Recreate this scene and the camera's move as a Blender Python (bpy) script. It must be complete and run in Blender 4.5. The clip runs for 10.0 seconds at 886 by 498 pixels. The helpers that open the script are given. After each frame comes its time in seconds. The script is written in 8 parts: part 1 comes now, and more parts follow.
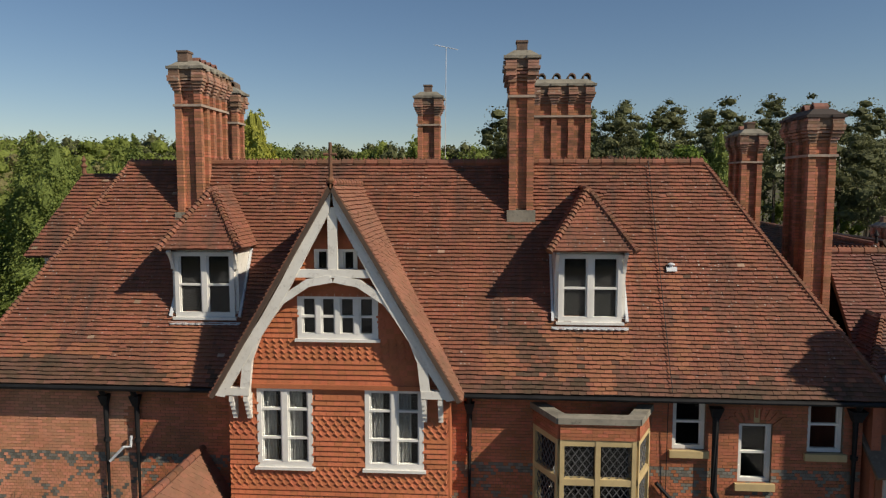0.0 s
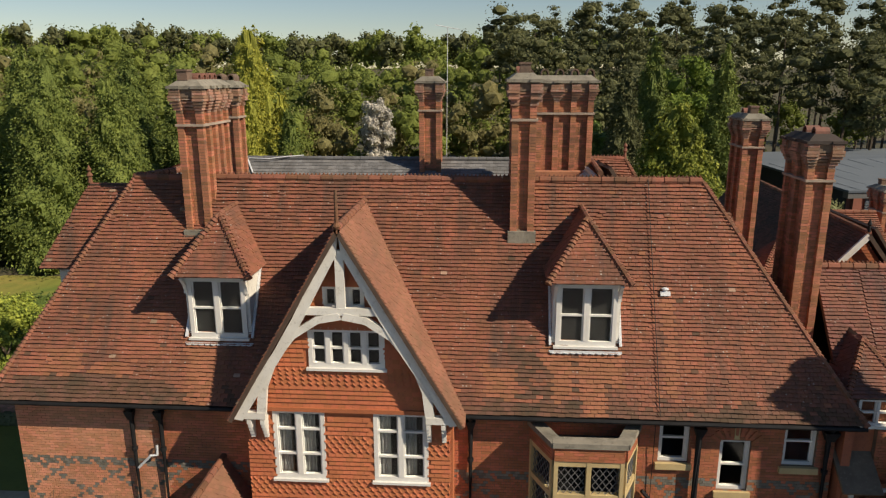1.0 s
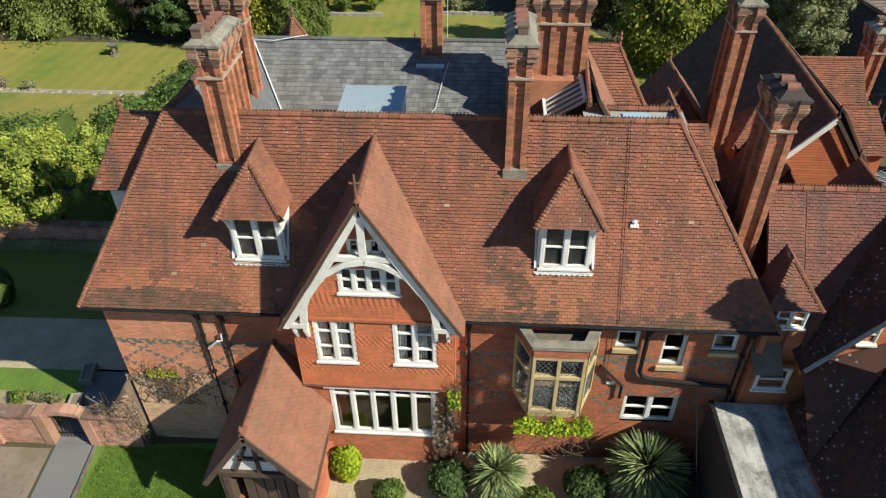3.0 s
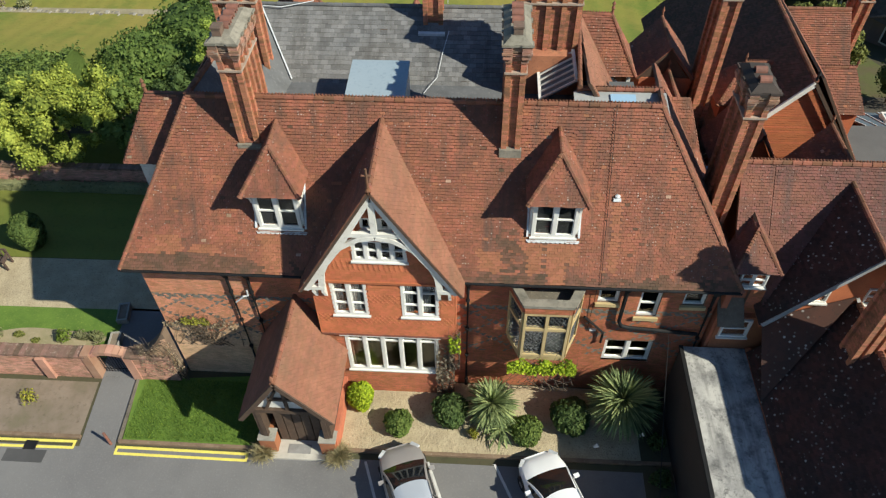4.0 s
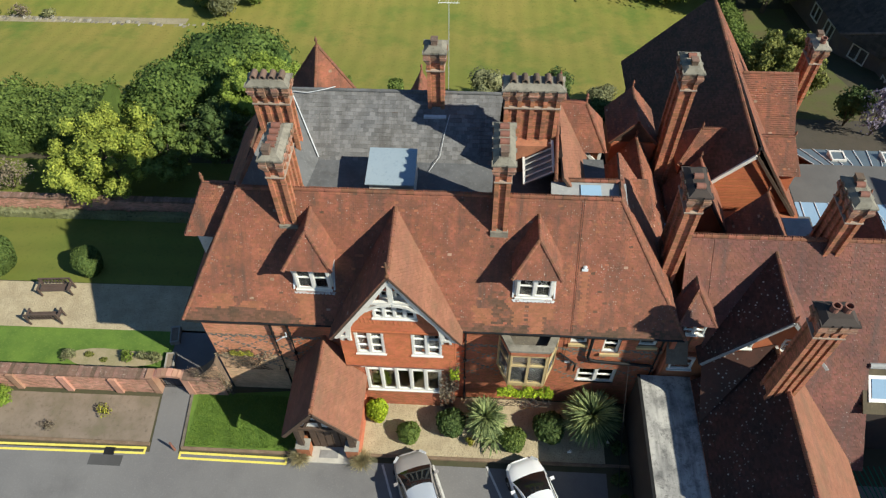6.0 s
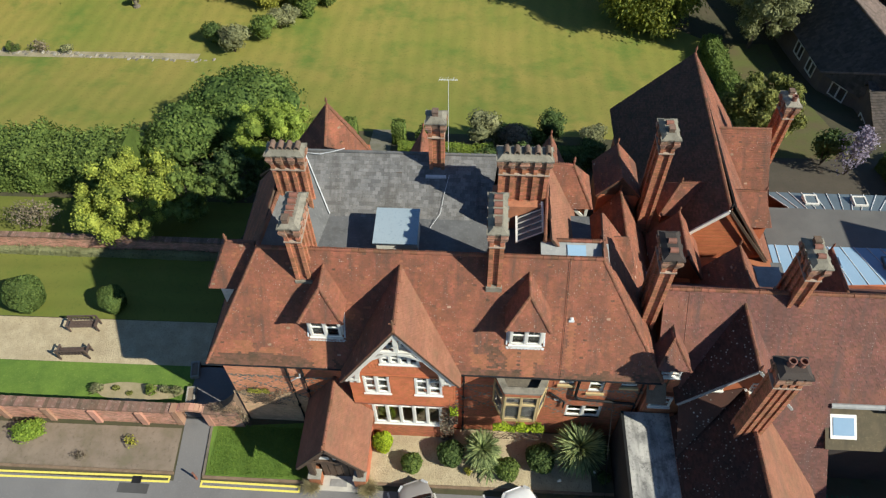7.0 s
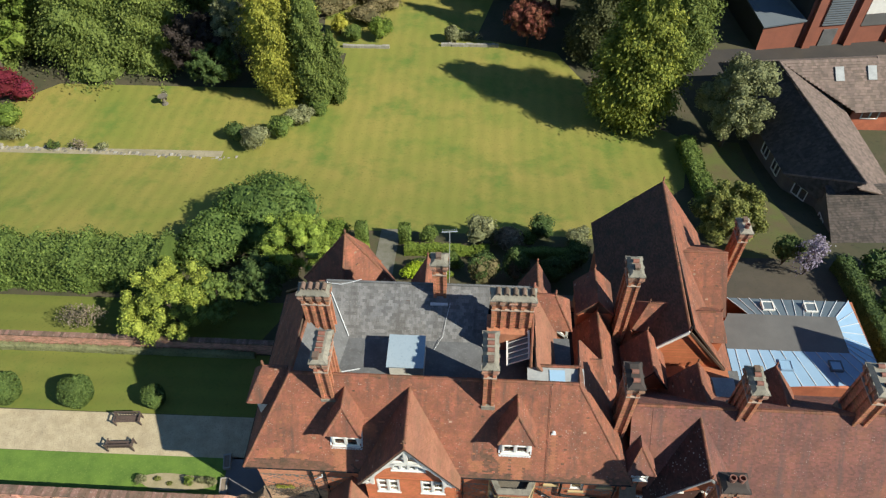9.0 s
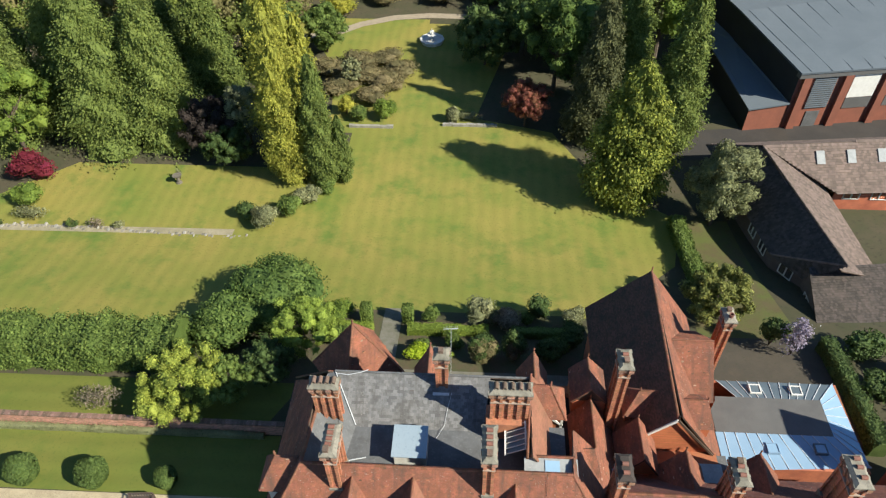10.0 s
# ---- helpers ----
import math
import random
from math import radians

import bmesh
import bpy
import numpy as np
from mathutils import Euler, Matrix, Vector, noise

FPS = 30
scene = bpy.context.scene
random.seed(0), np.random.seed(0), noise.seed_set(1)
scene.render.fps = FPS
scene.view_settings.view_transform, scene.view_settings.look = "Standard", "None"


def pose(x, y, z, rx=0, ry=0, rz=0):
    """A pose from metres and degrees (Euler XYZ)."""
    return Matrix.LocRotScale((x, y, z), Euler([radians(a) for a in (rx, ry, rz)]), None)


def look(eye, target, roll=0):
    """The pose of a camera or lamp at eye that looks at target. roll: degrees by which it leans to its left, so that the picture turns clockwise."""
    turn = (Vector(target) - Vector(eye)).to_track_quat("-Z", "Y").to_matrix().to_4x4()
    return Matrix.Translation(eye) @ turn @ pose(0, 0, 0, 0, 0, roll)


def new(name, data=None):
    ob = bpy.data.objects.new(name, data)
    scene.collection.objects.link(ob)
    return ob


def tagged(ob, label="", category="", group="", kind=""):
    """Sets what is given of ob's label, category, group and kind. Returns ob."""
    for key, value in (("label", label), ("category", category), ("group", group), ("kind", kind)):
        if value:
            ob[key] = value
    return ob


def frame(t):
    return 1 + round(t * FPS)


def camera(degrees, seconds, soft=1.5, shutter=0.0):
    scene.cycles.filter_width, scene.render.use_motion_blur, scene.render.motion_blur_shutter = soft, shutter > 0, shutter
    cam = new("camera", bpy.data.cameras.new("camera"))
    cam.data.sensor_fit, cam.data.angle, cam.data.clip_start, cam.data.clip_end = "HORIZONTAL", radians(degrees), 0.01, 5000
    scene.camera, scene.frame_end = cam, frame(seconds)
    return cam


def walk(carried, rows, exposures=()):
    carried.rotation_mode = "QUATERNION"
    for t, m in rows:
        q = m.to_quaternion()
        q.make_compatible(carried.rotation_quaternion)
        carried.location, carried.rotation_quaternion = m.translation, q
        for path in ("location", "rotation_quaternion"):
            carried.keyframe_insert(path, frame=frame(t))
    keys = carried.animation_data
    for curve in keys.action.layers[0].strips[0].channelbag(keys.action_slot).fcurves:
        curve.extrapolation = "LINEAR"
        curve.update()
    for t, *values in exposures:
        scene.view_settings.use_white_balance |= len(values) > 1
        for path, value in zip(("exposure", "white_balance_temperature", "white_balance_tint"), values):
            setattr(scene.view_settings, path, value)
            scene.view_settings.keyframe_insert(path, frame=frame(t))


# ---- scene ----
cam = camera(65.0, 10.0, 1.25)
METRES, EYE, TILT, LEAN, TURN = 36.0, 11.5, -5.0, 0.0, 3.9
ROWS = [
    (0.0, 0.0, 0.0, 0.0, 0.0, -0.0, 0.0),
    (0.5, -0.0011, -0.0036, 0.0442, -0.02, -4.16, 0.05),
    (1.0, -0.002, -0.0077, 0.092, -0.04, -9.13, 0.12),
    (1.5, -0.002, -0.011, 0.1367, -0.09, -14.93, 0.22),
    (2.0, -0.0029, -0.0143, 0.1849, -0.15, -21.18, 0.35),
    (2.5, -0.0035, -0.0173, 0.23, -0.22, -26.99, 0.48),
    (3.0, -0.0041, -0.0222, 0.2792, -0.31, -33.32, 0.61),
    (4.5, -0.0065, -0.0381, 0.4228, -0.58, -45.34, 0.78),
    (5.0, -0.0072, -0.0445, 0.4739, -0.61, -47.04, 0.8),
    (5.5, -0.0067, -0.0503, 0.5202, -0.63, -47.02, 0.8),
    (7.0, -0.0047, -0.0633, 0.6735, -0.63, -46.95, 0.83),
    (7.5, -0.0037, -0.0695, 0.7242, -0.64, -46.9, 0.83),
    (8.0, -0.0041, -0.0764, 0.7794, -0.66, -46.81, 0.84),
    (8.5, -0.0047, -0.081, 0.8308, -0.66, -45.8, 0.82),
    (9.0, -0.0057, -0.0858, 0.8873, -0.65, -44.05, 0.81),
    (9.5, -0.0061, -0.0911, 0.9389, -0.61, -42.06, 0.81),
    (10.0, -0.0064, -0.0967, 0.995, -0.58, -39.81, 0.8),
]
walk(cam, [(t, pose(0, 0, EYE, TILT, LEAN, TURN) @ pose(METRES * x, METRES * y, METRES * z, 90 + pitch, roll, yaw)) for t, x, y, z, yaw, pitch, roll in ROWS],
     [(0.0, 0.0, 7000, 14), (1.0, 0.14, 7500, 15), (2.0, 0.47, 6800, 9), (2.7, 0.57, 6600, 6), (4.5, 0.46, 6500, 6), (7.0, 0.5, 6500, 7), (8.5, 0.56, 6500, 7), (10.0, 0.8, 6500, 8)])

# ---- world and sun ----
SUN = Vector((0.71, -0.342, 0.616))
world = bpy.data.worlds.new("sky")
scene.world = world
world.use_nodes = True
wn = world.node_tree
sky = wn.nodes.new("ShaderNodeTexSky")
sky.sky_type, sky.sun_disc = "NISHITA", False
sky.sun_elevation, sky.sun_rotation = radians(38), radians(116)
sky.air_density, sky.dust_density, sky.ozone_density = 1.0, 0.1, 3.0
tint = wn.nodes.new("ShaderNodeHueSaturation")
tint.inputs["Saturation"].default_value = 1.1
wn.links.new(sky.outputs[0], tint.inputs["Color"])
wn.links.new(tint.outputs[0], wn.nodes["Background"].inputs[0])
wn.nodes["Background"].inputs[1].default_value = 0.076
sun = new("sun", bpy.data.lights.new("sun", "SUN"))
sun.data.energy, sun.data.angle, sun.data.color = 5.0, radians(0.6), (0.97, 0.925, 0.80)
sun.matrix_world = look(SUN * 100, (0, 0, 0))

# ---- materials ----
def mat(name, c1, c2=None, c3=None, scale=3.0, fine=40.0, rough=0.8, bump=0.25, island=0.0, metal=0.0, spec=0.4, stain=0.0, stain_c=(0.03, 0.03, 0.025), stain_s=0.6, transl=0.0, streak=0.0, streak_c=(0.09, 0.062, 0.052), relief=0.02, speck=0.0, speck_c=(0.5, 0.47, 0.41), speck_s=11.0, speck_few=0.62):
    """A weathered surface: two colours by broad noise, a third by fine grain, per-piece variation, stains and relief."""
    m = bpy.data.materials.new(name)
    m.use_nodes = True
    t, L = m.node_tree, m.node_tree.links.new
    b = t.nodes["Principled BSDF"]
    co = t.nodes.new("ShaderNodeTexCoord")
    geo = t.nodes.new("ShaderNodeNewGeometry")
    pos = geo.outputs["Position"]

    def tex(s, detail=4.0, rgh=0.6):
        n = t.nodes.new("ShaderNodeTexNoise")
        n.inputs["Scale"].default_value, n.inputs["Detail"].default_value, n.inputs["Roughness"].default_value = s, detail, rgh
        L(pos, n.inputs["Vector"])
        return n.outputs["Fac"]

    def ramp(f, a, z):
        r = t.nodes.new("ShaderNodeMapRange")
        r.inputs[1].default_value, r.inputs[2].default_value = a, z
        L(f, r.inputs[0])
        return r.outputs[0]

    def mix(f, a, bcol):
        x = t.nodes.new("ShaderNodeMix")
        x.data_type = "RGBA"
        if isinstance(f, float):
            x.inputs[0].default_value = f
        else:
            L(f, x.inputs[0])
        for i, v in ((6, a), (7, bcol)):
            if isinstance(v, tuple):
                x.inputs[i].default_value = (*v, 1)
            else:
                L(v, x.inputs[i])
        return x.outputs[2]
    c2 = c2 or tuple(v * 0.75 for v in c1)
    c3 = c3 or tuple(v * 0.6 for v in c1)
    col = mix(ramp(tex(scale), 0.35, 0.65), c1, c2)
    col = mix(ramp(tex(fine, 8.0, 0.75), 0.54, 0.7), col, c3)
    if island:
        oi = t.nodes.new("ShaderNodeObjectInfo")
        ad = t.nodes.new("ShaderNodeMath")
        ad.operation = "ADD"
        L(geo.outputs["Random Per Island"], ad.inputs[0])
        L(oi.outputs["Random"], ad.inputs[1])
        fr = t.nodes.new("ShaderNodeMath")
        fr.operation = "FRACT"
        L(ad.outputs[0], fr.inputs[0])
        hs = t.nodes.new("ShaderNodeHueSaturation")
        L(col, hs.inputs["Color"])
        v = t.nodes.new("ShaderNodeMapRange")
        v.inputs[3].default_value, v.inputs[4].default_value = 1 - island, 1 + island
        L(fr.outputs[0], v.inputs[0])
        L(v.outputs[0], hs.inputs["Value"])
        h = t.nodes.new("ShaderNodeMapRange")
        h.inputs[3].default_value, h.inputs[4].default_value = 0.5 + 0.04 * island, 0.5 - 0.04 * island
        L(fr.outputs[0], h.inputs[0])
        L(h.outputs[0], hs.inputs["Hue"])
        col = hs.outputs[0]
    if stain:
        f = t.nodes.new("ShaderNodeMath")
        f.operation = "MULTIPLY"
        f.inputs[1].default_value = stain
        L(ramp(tex(stain_s, 8.0, 0.7), 0.5, 0.68), f.inputs[0])
        col = mix(f.outputs[0], col, stain_c)
    if streak:
        mp = t.nodes.new("ShaderNodeMapping")
        mp.inputs["Scale"].default_value = (1.7, 0.22, 0.2)
        L(pos, mp.inputs["Vector"])
        n = t.nodes.new("ShaderNodeTexNoise")
        n.inputs["Scale"].default_value, n.inputs["Detail"].default_value, n.inputs["Roughness"].default_value = 1.3, 6.0, 0.65
        L(mp.outputs[0], n.inputs["Vector"])
        f = t.nodes.new("ShaderNodeMath")
        f.operation = "MULTIPLY"
        f.inputs[1].default_value = streak
        L(ramp(n.outputs["Fac"], 0.48, 0.7), f.inputs[0])
        col = mix(f.outputs[0], col, streak_c)
    if speck:
        vo = t.nodes.new("ShaderNodeTexVoronoi")
        vo.inputs["Scale"].default_value = speck_s
        L(pos, vo.inputs["Vector"])
        dot = t.nodes.new("ShaderNodeMapRange")
        dot.inputs[1].default_value, dot.inputs[2].default_value = 0.3, 0.16
        L(vo.outputs["Distance"], dot.inputs[0])
        sp = t.nodes.new("ShaderNodeSeparateColor")
        L(vo.outputs["Color"], sp.inputs[0])
        few = t.nodes.new("ShaderNodeMath")
        few.operation = "MULTIPLY"
        L(ramp(sp.outputs[0], speck_few, speck_few + 0.28), few.inputs[0])
        L(ramp(tex(0.9, 3.0), 0.42, 0.66), few.inputs[1])
        f = t.nodes.new("ShaderNodeMath")
        f.operation = "MULTIPLY"
        L(dot.outputs[0], f.inputs[0])
        L(few.outputs[0], f.inputs[1])
        g = t.nodes.new("ShaderNodeMath")
        g.operation = "MULTIPLY"
        g.inputs[1].default_value = speck
        L(f.outputs[0], g.inputs[0])
        col = mix(g.outputs[0], col, speck_c)
    L(col, b.inputs["Base Color"])
    b.inputs["Roughness"].default_value, b.inputs["Metallic"].default_value = rough, metal
    b.inputs["Specular IOR Level"].default_value = spec
    if bump:
        bp = t.nodes.new("ShaderNodeBump")
        bp.inputs["Strength"].default_value, bp.inputs["Distance"].default_value = bump, relief
        L(tex(fine, 6.0), bp.inputs["Height"])
        L(bp.outputs[0], b.inputs["Normal"])
    if transl:
        tr = t.nodes.new("ShaderNodeBsdfTranslucent")
        L(col, tr.inputs["Color"])
        mx = t.nodes.new("ShaderNodeMixShader")
        mx.inputs[0].default_value = transl
        L(b.outputs[0], mx.inputs[1])
        L(tr.outputs[0], mx.inputs[2])
        L(mx.outputs[0], t.nodes["Material Output"].inputs[0])
    return m


def glass_mat(name, tint=(0.9, 0.95, 0.95), rough=0.02):
    m = bpy.data.materials.new(name)
    m.use_nodes = True
    b = m.node_tree.nodes["Principled BSDF"]
    b.inputs["Base Color"].default_value = (*tint, 1)
    b.inputs["Transmission Weight"].default_value = 1.0
    b.inputs["Roughness"].default_value, b.inputs["IOR"].default_value = rough, 1.4
    return m


CLAY = mat("clay_tile", (0.30, 0.109, 0.062), (0.19, 0.074, 0.046), (0.092, 0.047, 0.034), 0.8, 11.0, 0.85, 0.5, 0.13, streak=0.85, streak_c=(0.1, 0.06, 0.044), stain=0.55, stain_c=(0.088, 0.052, 0.035), stain_s=0.7, speck=0.75)
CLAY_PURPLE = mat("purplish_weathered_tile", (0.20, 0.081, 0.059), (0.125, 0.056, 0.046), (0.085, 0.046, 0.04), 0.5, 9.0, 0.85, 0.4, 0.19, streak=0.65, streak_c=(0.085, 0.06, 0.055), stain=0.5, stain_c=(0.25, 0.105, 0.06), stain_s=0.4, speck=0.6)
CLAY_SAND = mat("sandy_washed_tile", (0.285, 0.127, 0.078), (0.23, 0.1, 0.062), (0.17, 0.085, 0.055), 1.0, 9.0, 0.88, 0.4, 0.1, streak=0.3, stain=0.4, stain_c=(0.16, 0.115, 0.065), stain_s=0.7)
# algae on the front roof; on the rear wing it stands for shade
CLAY_DARK = mat("mossy_and_shade_dark_tile", (0.15, 0.073, 0.046), (0.11, 0.061, 0.04), (0.19, 0.083, 0.05), 1.2, 9.0, 0.9, 0.35, 0.25, stain=0.5, stain_c=(0.05, 0.048, 0.03), stain_s=1.2)
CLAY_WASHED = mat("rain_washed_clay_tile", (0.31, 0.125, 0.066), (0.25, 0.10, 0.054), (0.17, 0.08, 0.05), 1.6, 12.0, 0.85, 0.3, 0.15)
# real lichen specks over a base darkened for west slopes out of the sun
CLAY_LICHEN_SHADE = mat("lichened_shade_dark_tile", (0.098, 0.042, 0.03), (0.055, 0.032, 0.025), (0.042, 0.03, 0.025), 0.8, 7.0, 0.9, 0.35, 0.25, stain=0.4, stain_c=(0.045, 0.04, 0.036), stain_s=0.9, speck=1.0, speck_c=(0.6, 0.58, 0.54), speck_s=6.0, speck_few=0.28)
HUNG = mat("hung_clay_tile", (0.50, 0.16, 0.068), (0.41, 0.125, 0.056), (0.29, 0.095, 0.05), 1.2, 12.0, 0.8, 0.2, 0.12)
BRICK = mat("red_brick", (0.47, 0.163, 0.078), (0.35, 0.117, 0.06), (0.17, 0.078, 0.054), 0.9, 18.0, 0.85, 0.3, 0.22, stain=0.4, stain_c=(0.13, 0.065, 0.045), stain_s=0.7)
BRICK_PALE = mat("bleached_red_brick", (0.60, 0.27, 0.155), (0.49, 0.2, 0.11), (0.3, 0.15, 0.1), 0.9, 18.0, 0.88, 0.3, 0.2, stain=0.3, stain_c=(0.42, 0.27, 0.19), stain_s=0.8)
BUFF = mat("buff_washed_brick", (0.60, 0.40, 0.25), (0.5, 0.31, 0.19), (0.36, 0.23, 0.15), 0.9, 9.0, 0.92, 0.4, 0.15, stain=0.35, stain_c=(0.28, 0.2, 0.13), stain_s=1.2)
# soot on the stack caps; on the link and court walls painted shade
BRICK_SOOT_SHADE = mat("sooty_shade_dark_brick", (0.055, 0.042, 0.036), (0.04, 0.034, 0.03), (0.09, 0.06, 0.05), 1.0, 18.0, 0.9, 0.3, 0.2)
BRICK_BLUE = mat("blue_header_brick", (0.19, 0.178, 0.148), (0.135, 0.128, 0.108), (0.25, 0.17, 0.11), 1.5, 22.0, 0.75, 0.3, 0.25)
BRICK_STACK = mat("weathered_stack_brick", (0.47, 0.2, 0.105), (0.36, 0.145, 0.08), (0.18, 0.092, 0.064), 1.6, 16.0, 0.88, 0.35, 0.3, stain=0.6, stain_c=(0.075, 0.055, 0.042), stain_s=1.5)
PINK_BRICK = mat("pale_pink_brick", (0.50, 0.28, 0.2), (0.42, 0.21, 0.145), (0.3, 0.17, 0.125), 1.2, 25.0, 0.9, 0.3, 0.3, stain=0.4, stain_c=(0.15, 0.11, 0.08), stain_s=1.0)
MORTAR = mat("lime_mortar", (0.21, 0.15, 0.105), (0.16, 0.11, 0.08), None, 1.5, 40.0, 0.95, 0.3)
STONE = mat("lichened_stone", (0.175, 0.15, 0.115), (0.12, 0.105, 0.085), (0.27, 0.24, 0.17), 2.5, 10.0, 0.92, 0.6, 0.15, stain=0.7, stain_c=(0.06, 0.055, 0.043), stain_s=2.2)
BRICK_HEAD = mat("lichened_head_brick", (0.36, 0.19, 0.12), (0.24, 0.14, 0.1), (0.40, 0.36, 0.29), 2.2, 7.0, 0.9, 0.4, 0.3, stain=0.6, stain_c=(0.11, 0.085, 0.065), stain_s=1.8)
STRING = mat("pale_string_stone", (0.42, 0.33, 0.26), (0.30, 0.23, 0.18), None, 3.0, 30.0, 0.9, 0.3)
SANDSTONE = mat("yellow_sandstone", (0.55, 0.42, 0.21), (0.46, 0.345, 0.175), (0.35, 0.27, 0.155), 2.0, 40.0, 0.85, 0.25)
WHITE = mat("white_paint", (0.74, 0.725, 0.68), (0.66, 0.645, 0.6), (0.6, 0.58, 0.54), 2.0, 30.0, 0.45, 0.1)
WHITE_OLD = mat("weathered_white_paint", (0.74, 0.72, 0.66), (0.64, 0.615, 0.55), (0.42, 0.39, 0.34), 1.6, 9.0, 0.6, 0.2)
BLACK = mat("black_iron", (0.012, 0.012, 0.013), (0.02, 0.02, 0.021), None, 3.0, 30.0, 0.6, 0.2, spec=0.2)
CLAY_PALE = mat("bleached_clay_tile", (0.36, 0.24, 0.17), (0.30, 0.18, 0.12), (0.42, 0.34, 0.26), 3.0, 14.0, 0.9, 0.3, 0.3)
SLATE = mat("grey_slate", (0.15, 0.15, 0.152), (0.205, 0.2, 0.196), (0.085, 0.084, 0.084), 0.8, 12.0, 0.85, 0.4, 0.26, spec=0.2, speck=0.5, streak=0.6, streak_c=(0.08, 0.076, 0.072), stain=0.5, stain_c=(0.075, 0.072, 0.066), stain_s=0.8)
LEAD = mat("lead_sheet", (0.13, 0.132, 0.135), (0.10, 0.102, 0.105), (0.2, 0.2, 0.195), 1.2, 7.0, 0.75, 0.2, 0.1, stain=0.5, stain_c=(0.075, 0.075, 0.07))
FLASHING = mat("bright_flashing", (0.62, 0.64, 0.66), (0.5, 0.52, 0.53), None, 3.0, 20.0, 0.6, 0.2)
FELT = mat("felt_roof", (0.48, 0.465, 0.43), (0.27, 0.265, 0.255), (0.1, 0.098, 0.095), 0.9, 6.0, 0.9, 0.4, stain=0.8, stain_c=(0.07, 0.07, 0.07), stain_s=1.6, streak=0.7, streak_c=(0.07, 0.07, 0.068))
GREYROOF = mat("grey_membrane", (0.125, 0.122, 0.118), (0.1, 0.098, 0.096), None, 0.6, 20.0, 0.8, 0.1)
CAP = mat("lichened_cap_stone", (0.27, 0.245, 0.195), (0.19, 0.175, 0.14), (0.11, 0.10, 0.08), 1.8, 7.0, 0.92, 0.6, 0.15, stain=0.6, stain_c=(0.09, 0.08, 0.06), stain_s=2.0)
FLUE = mat("sooty_flue_brick", (0.17, 0.105, 0.075), (0.11, 0.08, 0.06), (0.25, 0.2, 0.15), 2.5, 12.0, 0.9, 0.4, 0.2)
POT = mat("red_pot", (0.25, 0.105, 0.075), (0.16, 0.08, 0.06), None, 4.0, 30.0, 0.8, 0.2)
WOOD = mat("dark_timber", (0.10, 0.065, 0.045), (0.07, 0.045, 0.032), None, 4.0, 40.0, 0.7, 0.3)
ASPHALT = mat("asphalt", (0.185, 0.18, 0.176), (0.155, 0.15, 0.149), (0.225, 0.22, 0.215), 0.3, 14.0, 0.9, 0.4, stain=0.4, stain_c=(0.095, 0.09, 0.09), stain_s=0.22)
GRAVEL = mat("pea_gravel", (0.48, 0.40, 0.265), (0.38, 0.31, 0.2), (0.14, 0.11, 0.07), 1.2, 13.0, 0.95, 1.0, relief=0.05, stain=0.35, stain_c=(0.27, 0.225, 0.155), stain_s=0.9)
SOIL = mat("bare_soil", (0.24, 0.19, 0.145), (0.18, 0.14, 0.105), (0.12, 0.095, 0.068), 0.8, 5.0, 0.95, 0.9, stain=0.4, stain_c=(0.14, 0.14, 0.07), stain_s=0.8)
YELLOW = mat("yellow_line_paint", (0.80, 0.68, 0.13), (0.70, 0.59, 0.13), None, 3.0, 20.0, 0.8, 0.2)
LINE = mat("white_line_paint", (0.62, 0.61, 0.58), (0.48, 0.47, 0.45), None, 3.0, 20.0, 0.8, 0.2)
PAVING = mat("pale_paving", (0.33, 0.31, 0.27), (0.26, 0.245, 0.21), (0.17, 0.165, 0.13), 1.5, 9.0, 0.9, 0.3, 0.14)
# near black, so the dimness of the rooms is in the colour itself
ROOM = mat("painted_room_dark", (0.014, 0.013, 0.012), (0.01, 0.009, 0.009), None, 1.0, 10.0, 0.9, 0.0)
GLASS = glass_mat("window_glass")
BLUEGLASS = mat("blue_roof_glass", (0.27, 0.4, 0.54), (0.235, 0.365, 0.5), (0.3, 0.43, 0.57), 0.5, 10.0, 0.15, 0.0, 0.1, spec=0.4)
GREYGLASS = mat("grey_roof_glass", (0.12, 0.15, 0.17), (0.1, 0.125, 0.145), (0.15, 0.18, 0.2), 0.7, 9.0, 0.15, 0.0, 0.1, spec=0.4)
BARK = mat("bark", (0.11, 0.085, 0.06), (0.08, 0.06, 0.045), None, 4.0, 20.0, 0.95, 0.6)
TARMAC = mat("dark_tarmac", (0.052, 0.046, 0.042), (0.04, 0.036, 0.034), (0.07, 0.062, 0.055), 0.4, 8.0, 0.9, 0.4, stain=0.5, stain_c=(0.06, 0.048, 0.035), stain_s=0.3)
# dark tile of the front wing; also holds the shade of the west slope
PANTILE_DARK = mat("dark_and_shaded_concrete_tile", (0.085, 0.068, 0.058), (0.06, 0.05, 0.044), (0.11, 0.09, 0.078), 0.8, 6.0, 0.88, 0.4, 0.3)
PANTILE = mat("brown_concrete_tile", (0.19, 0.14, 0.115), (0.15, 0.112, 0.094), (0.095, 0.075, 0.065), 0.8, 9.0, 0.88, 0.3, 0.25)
METALROOF = mat("blue_grey_metal", (0.135, 0.157, 0.178), (0.118, 0.14, 0.16), (0.112, 0.135, 0.155), 0.2, 3.0, 0.9, 0.05, spec=0.15)
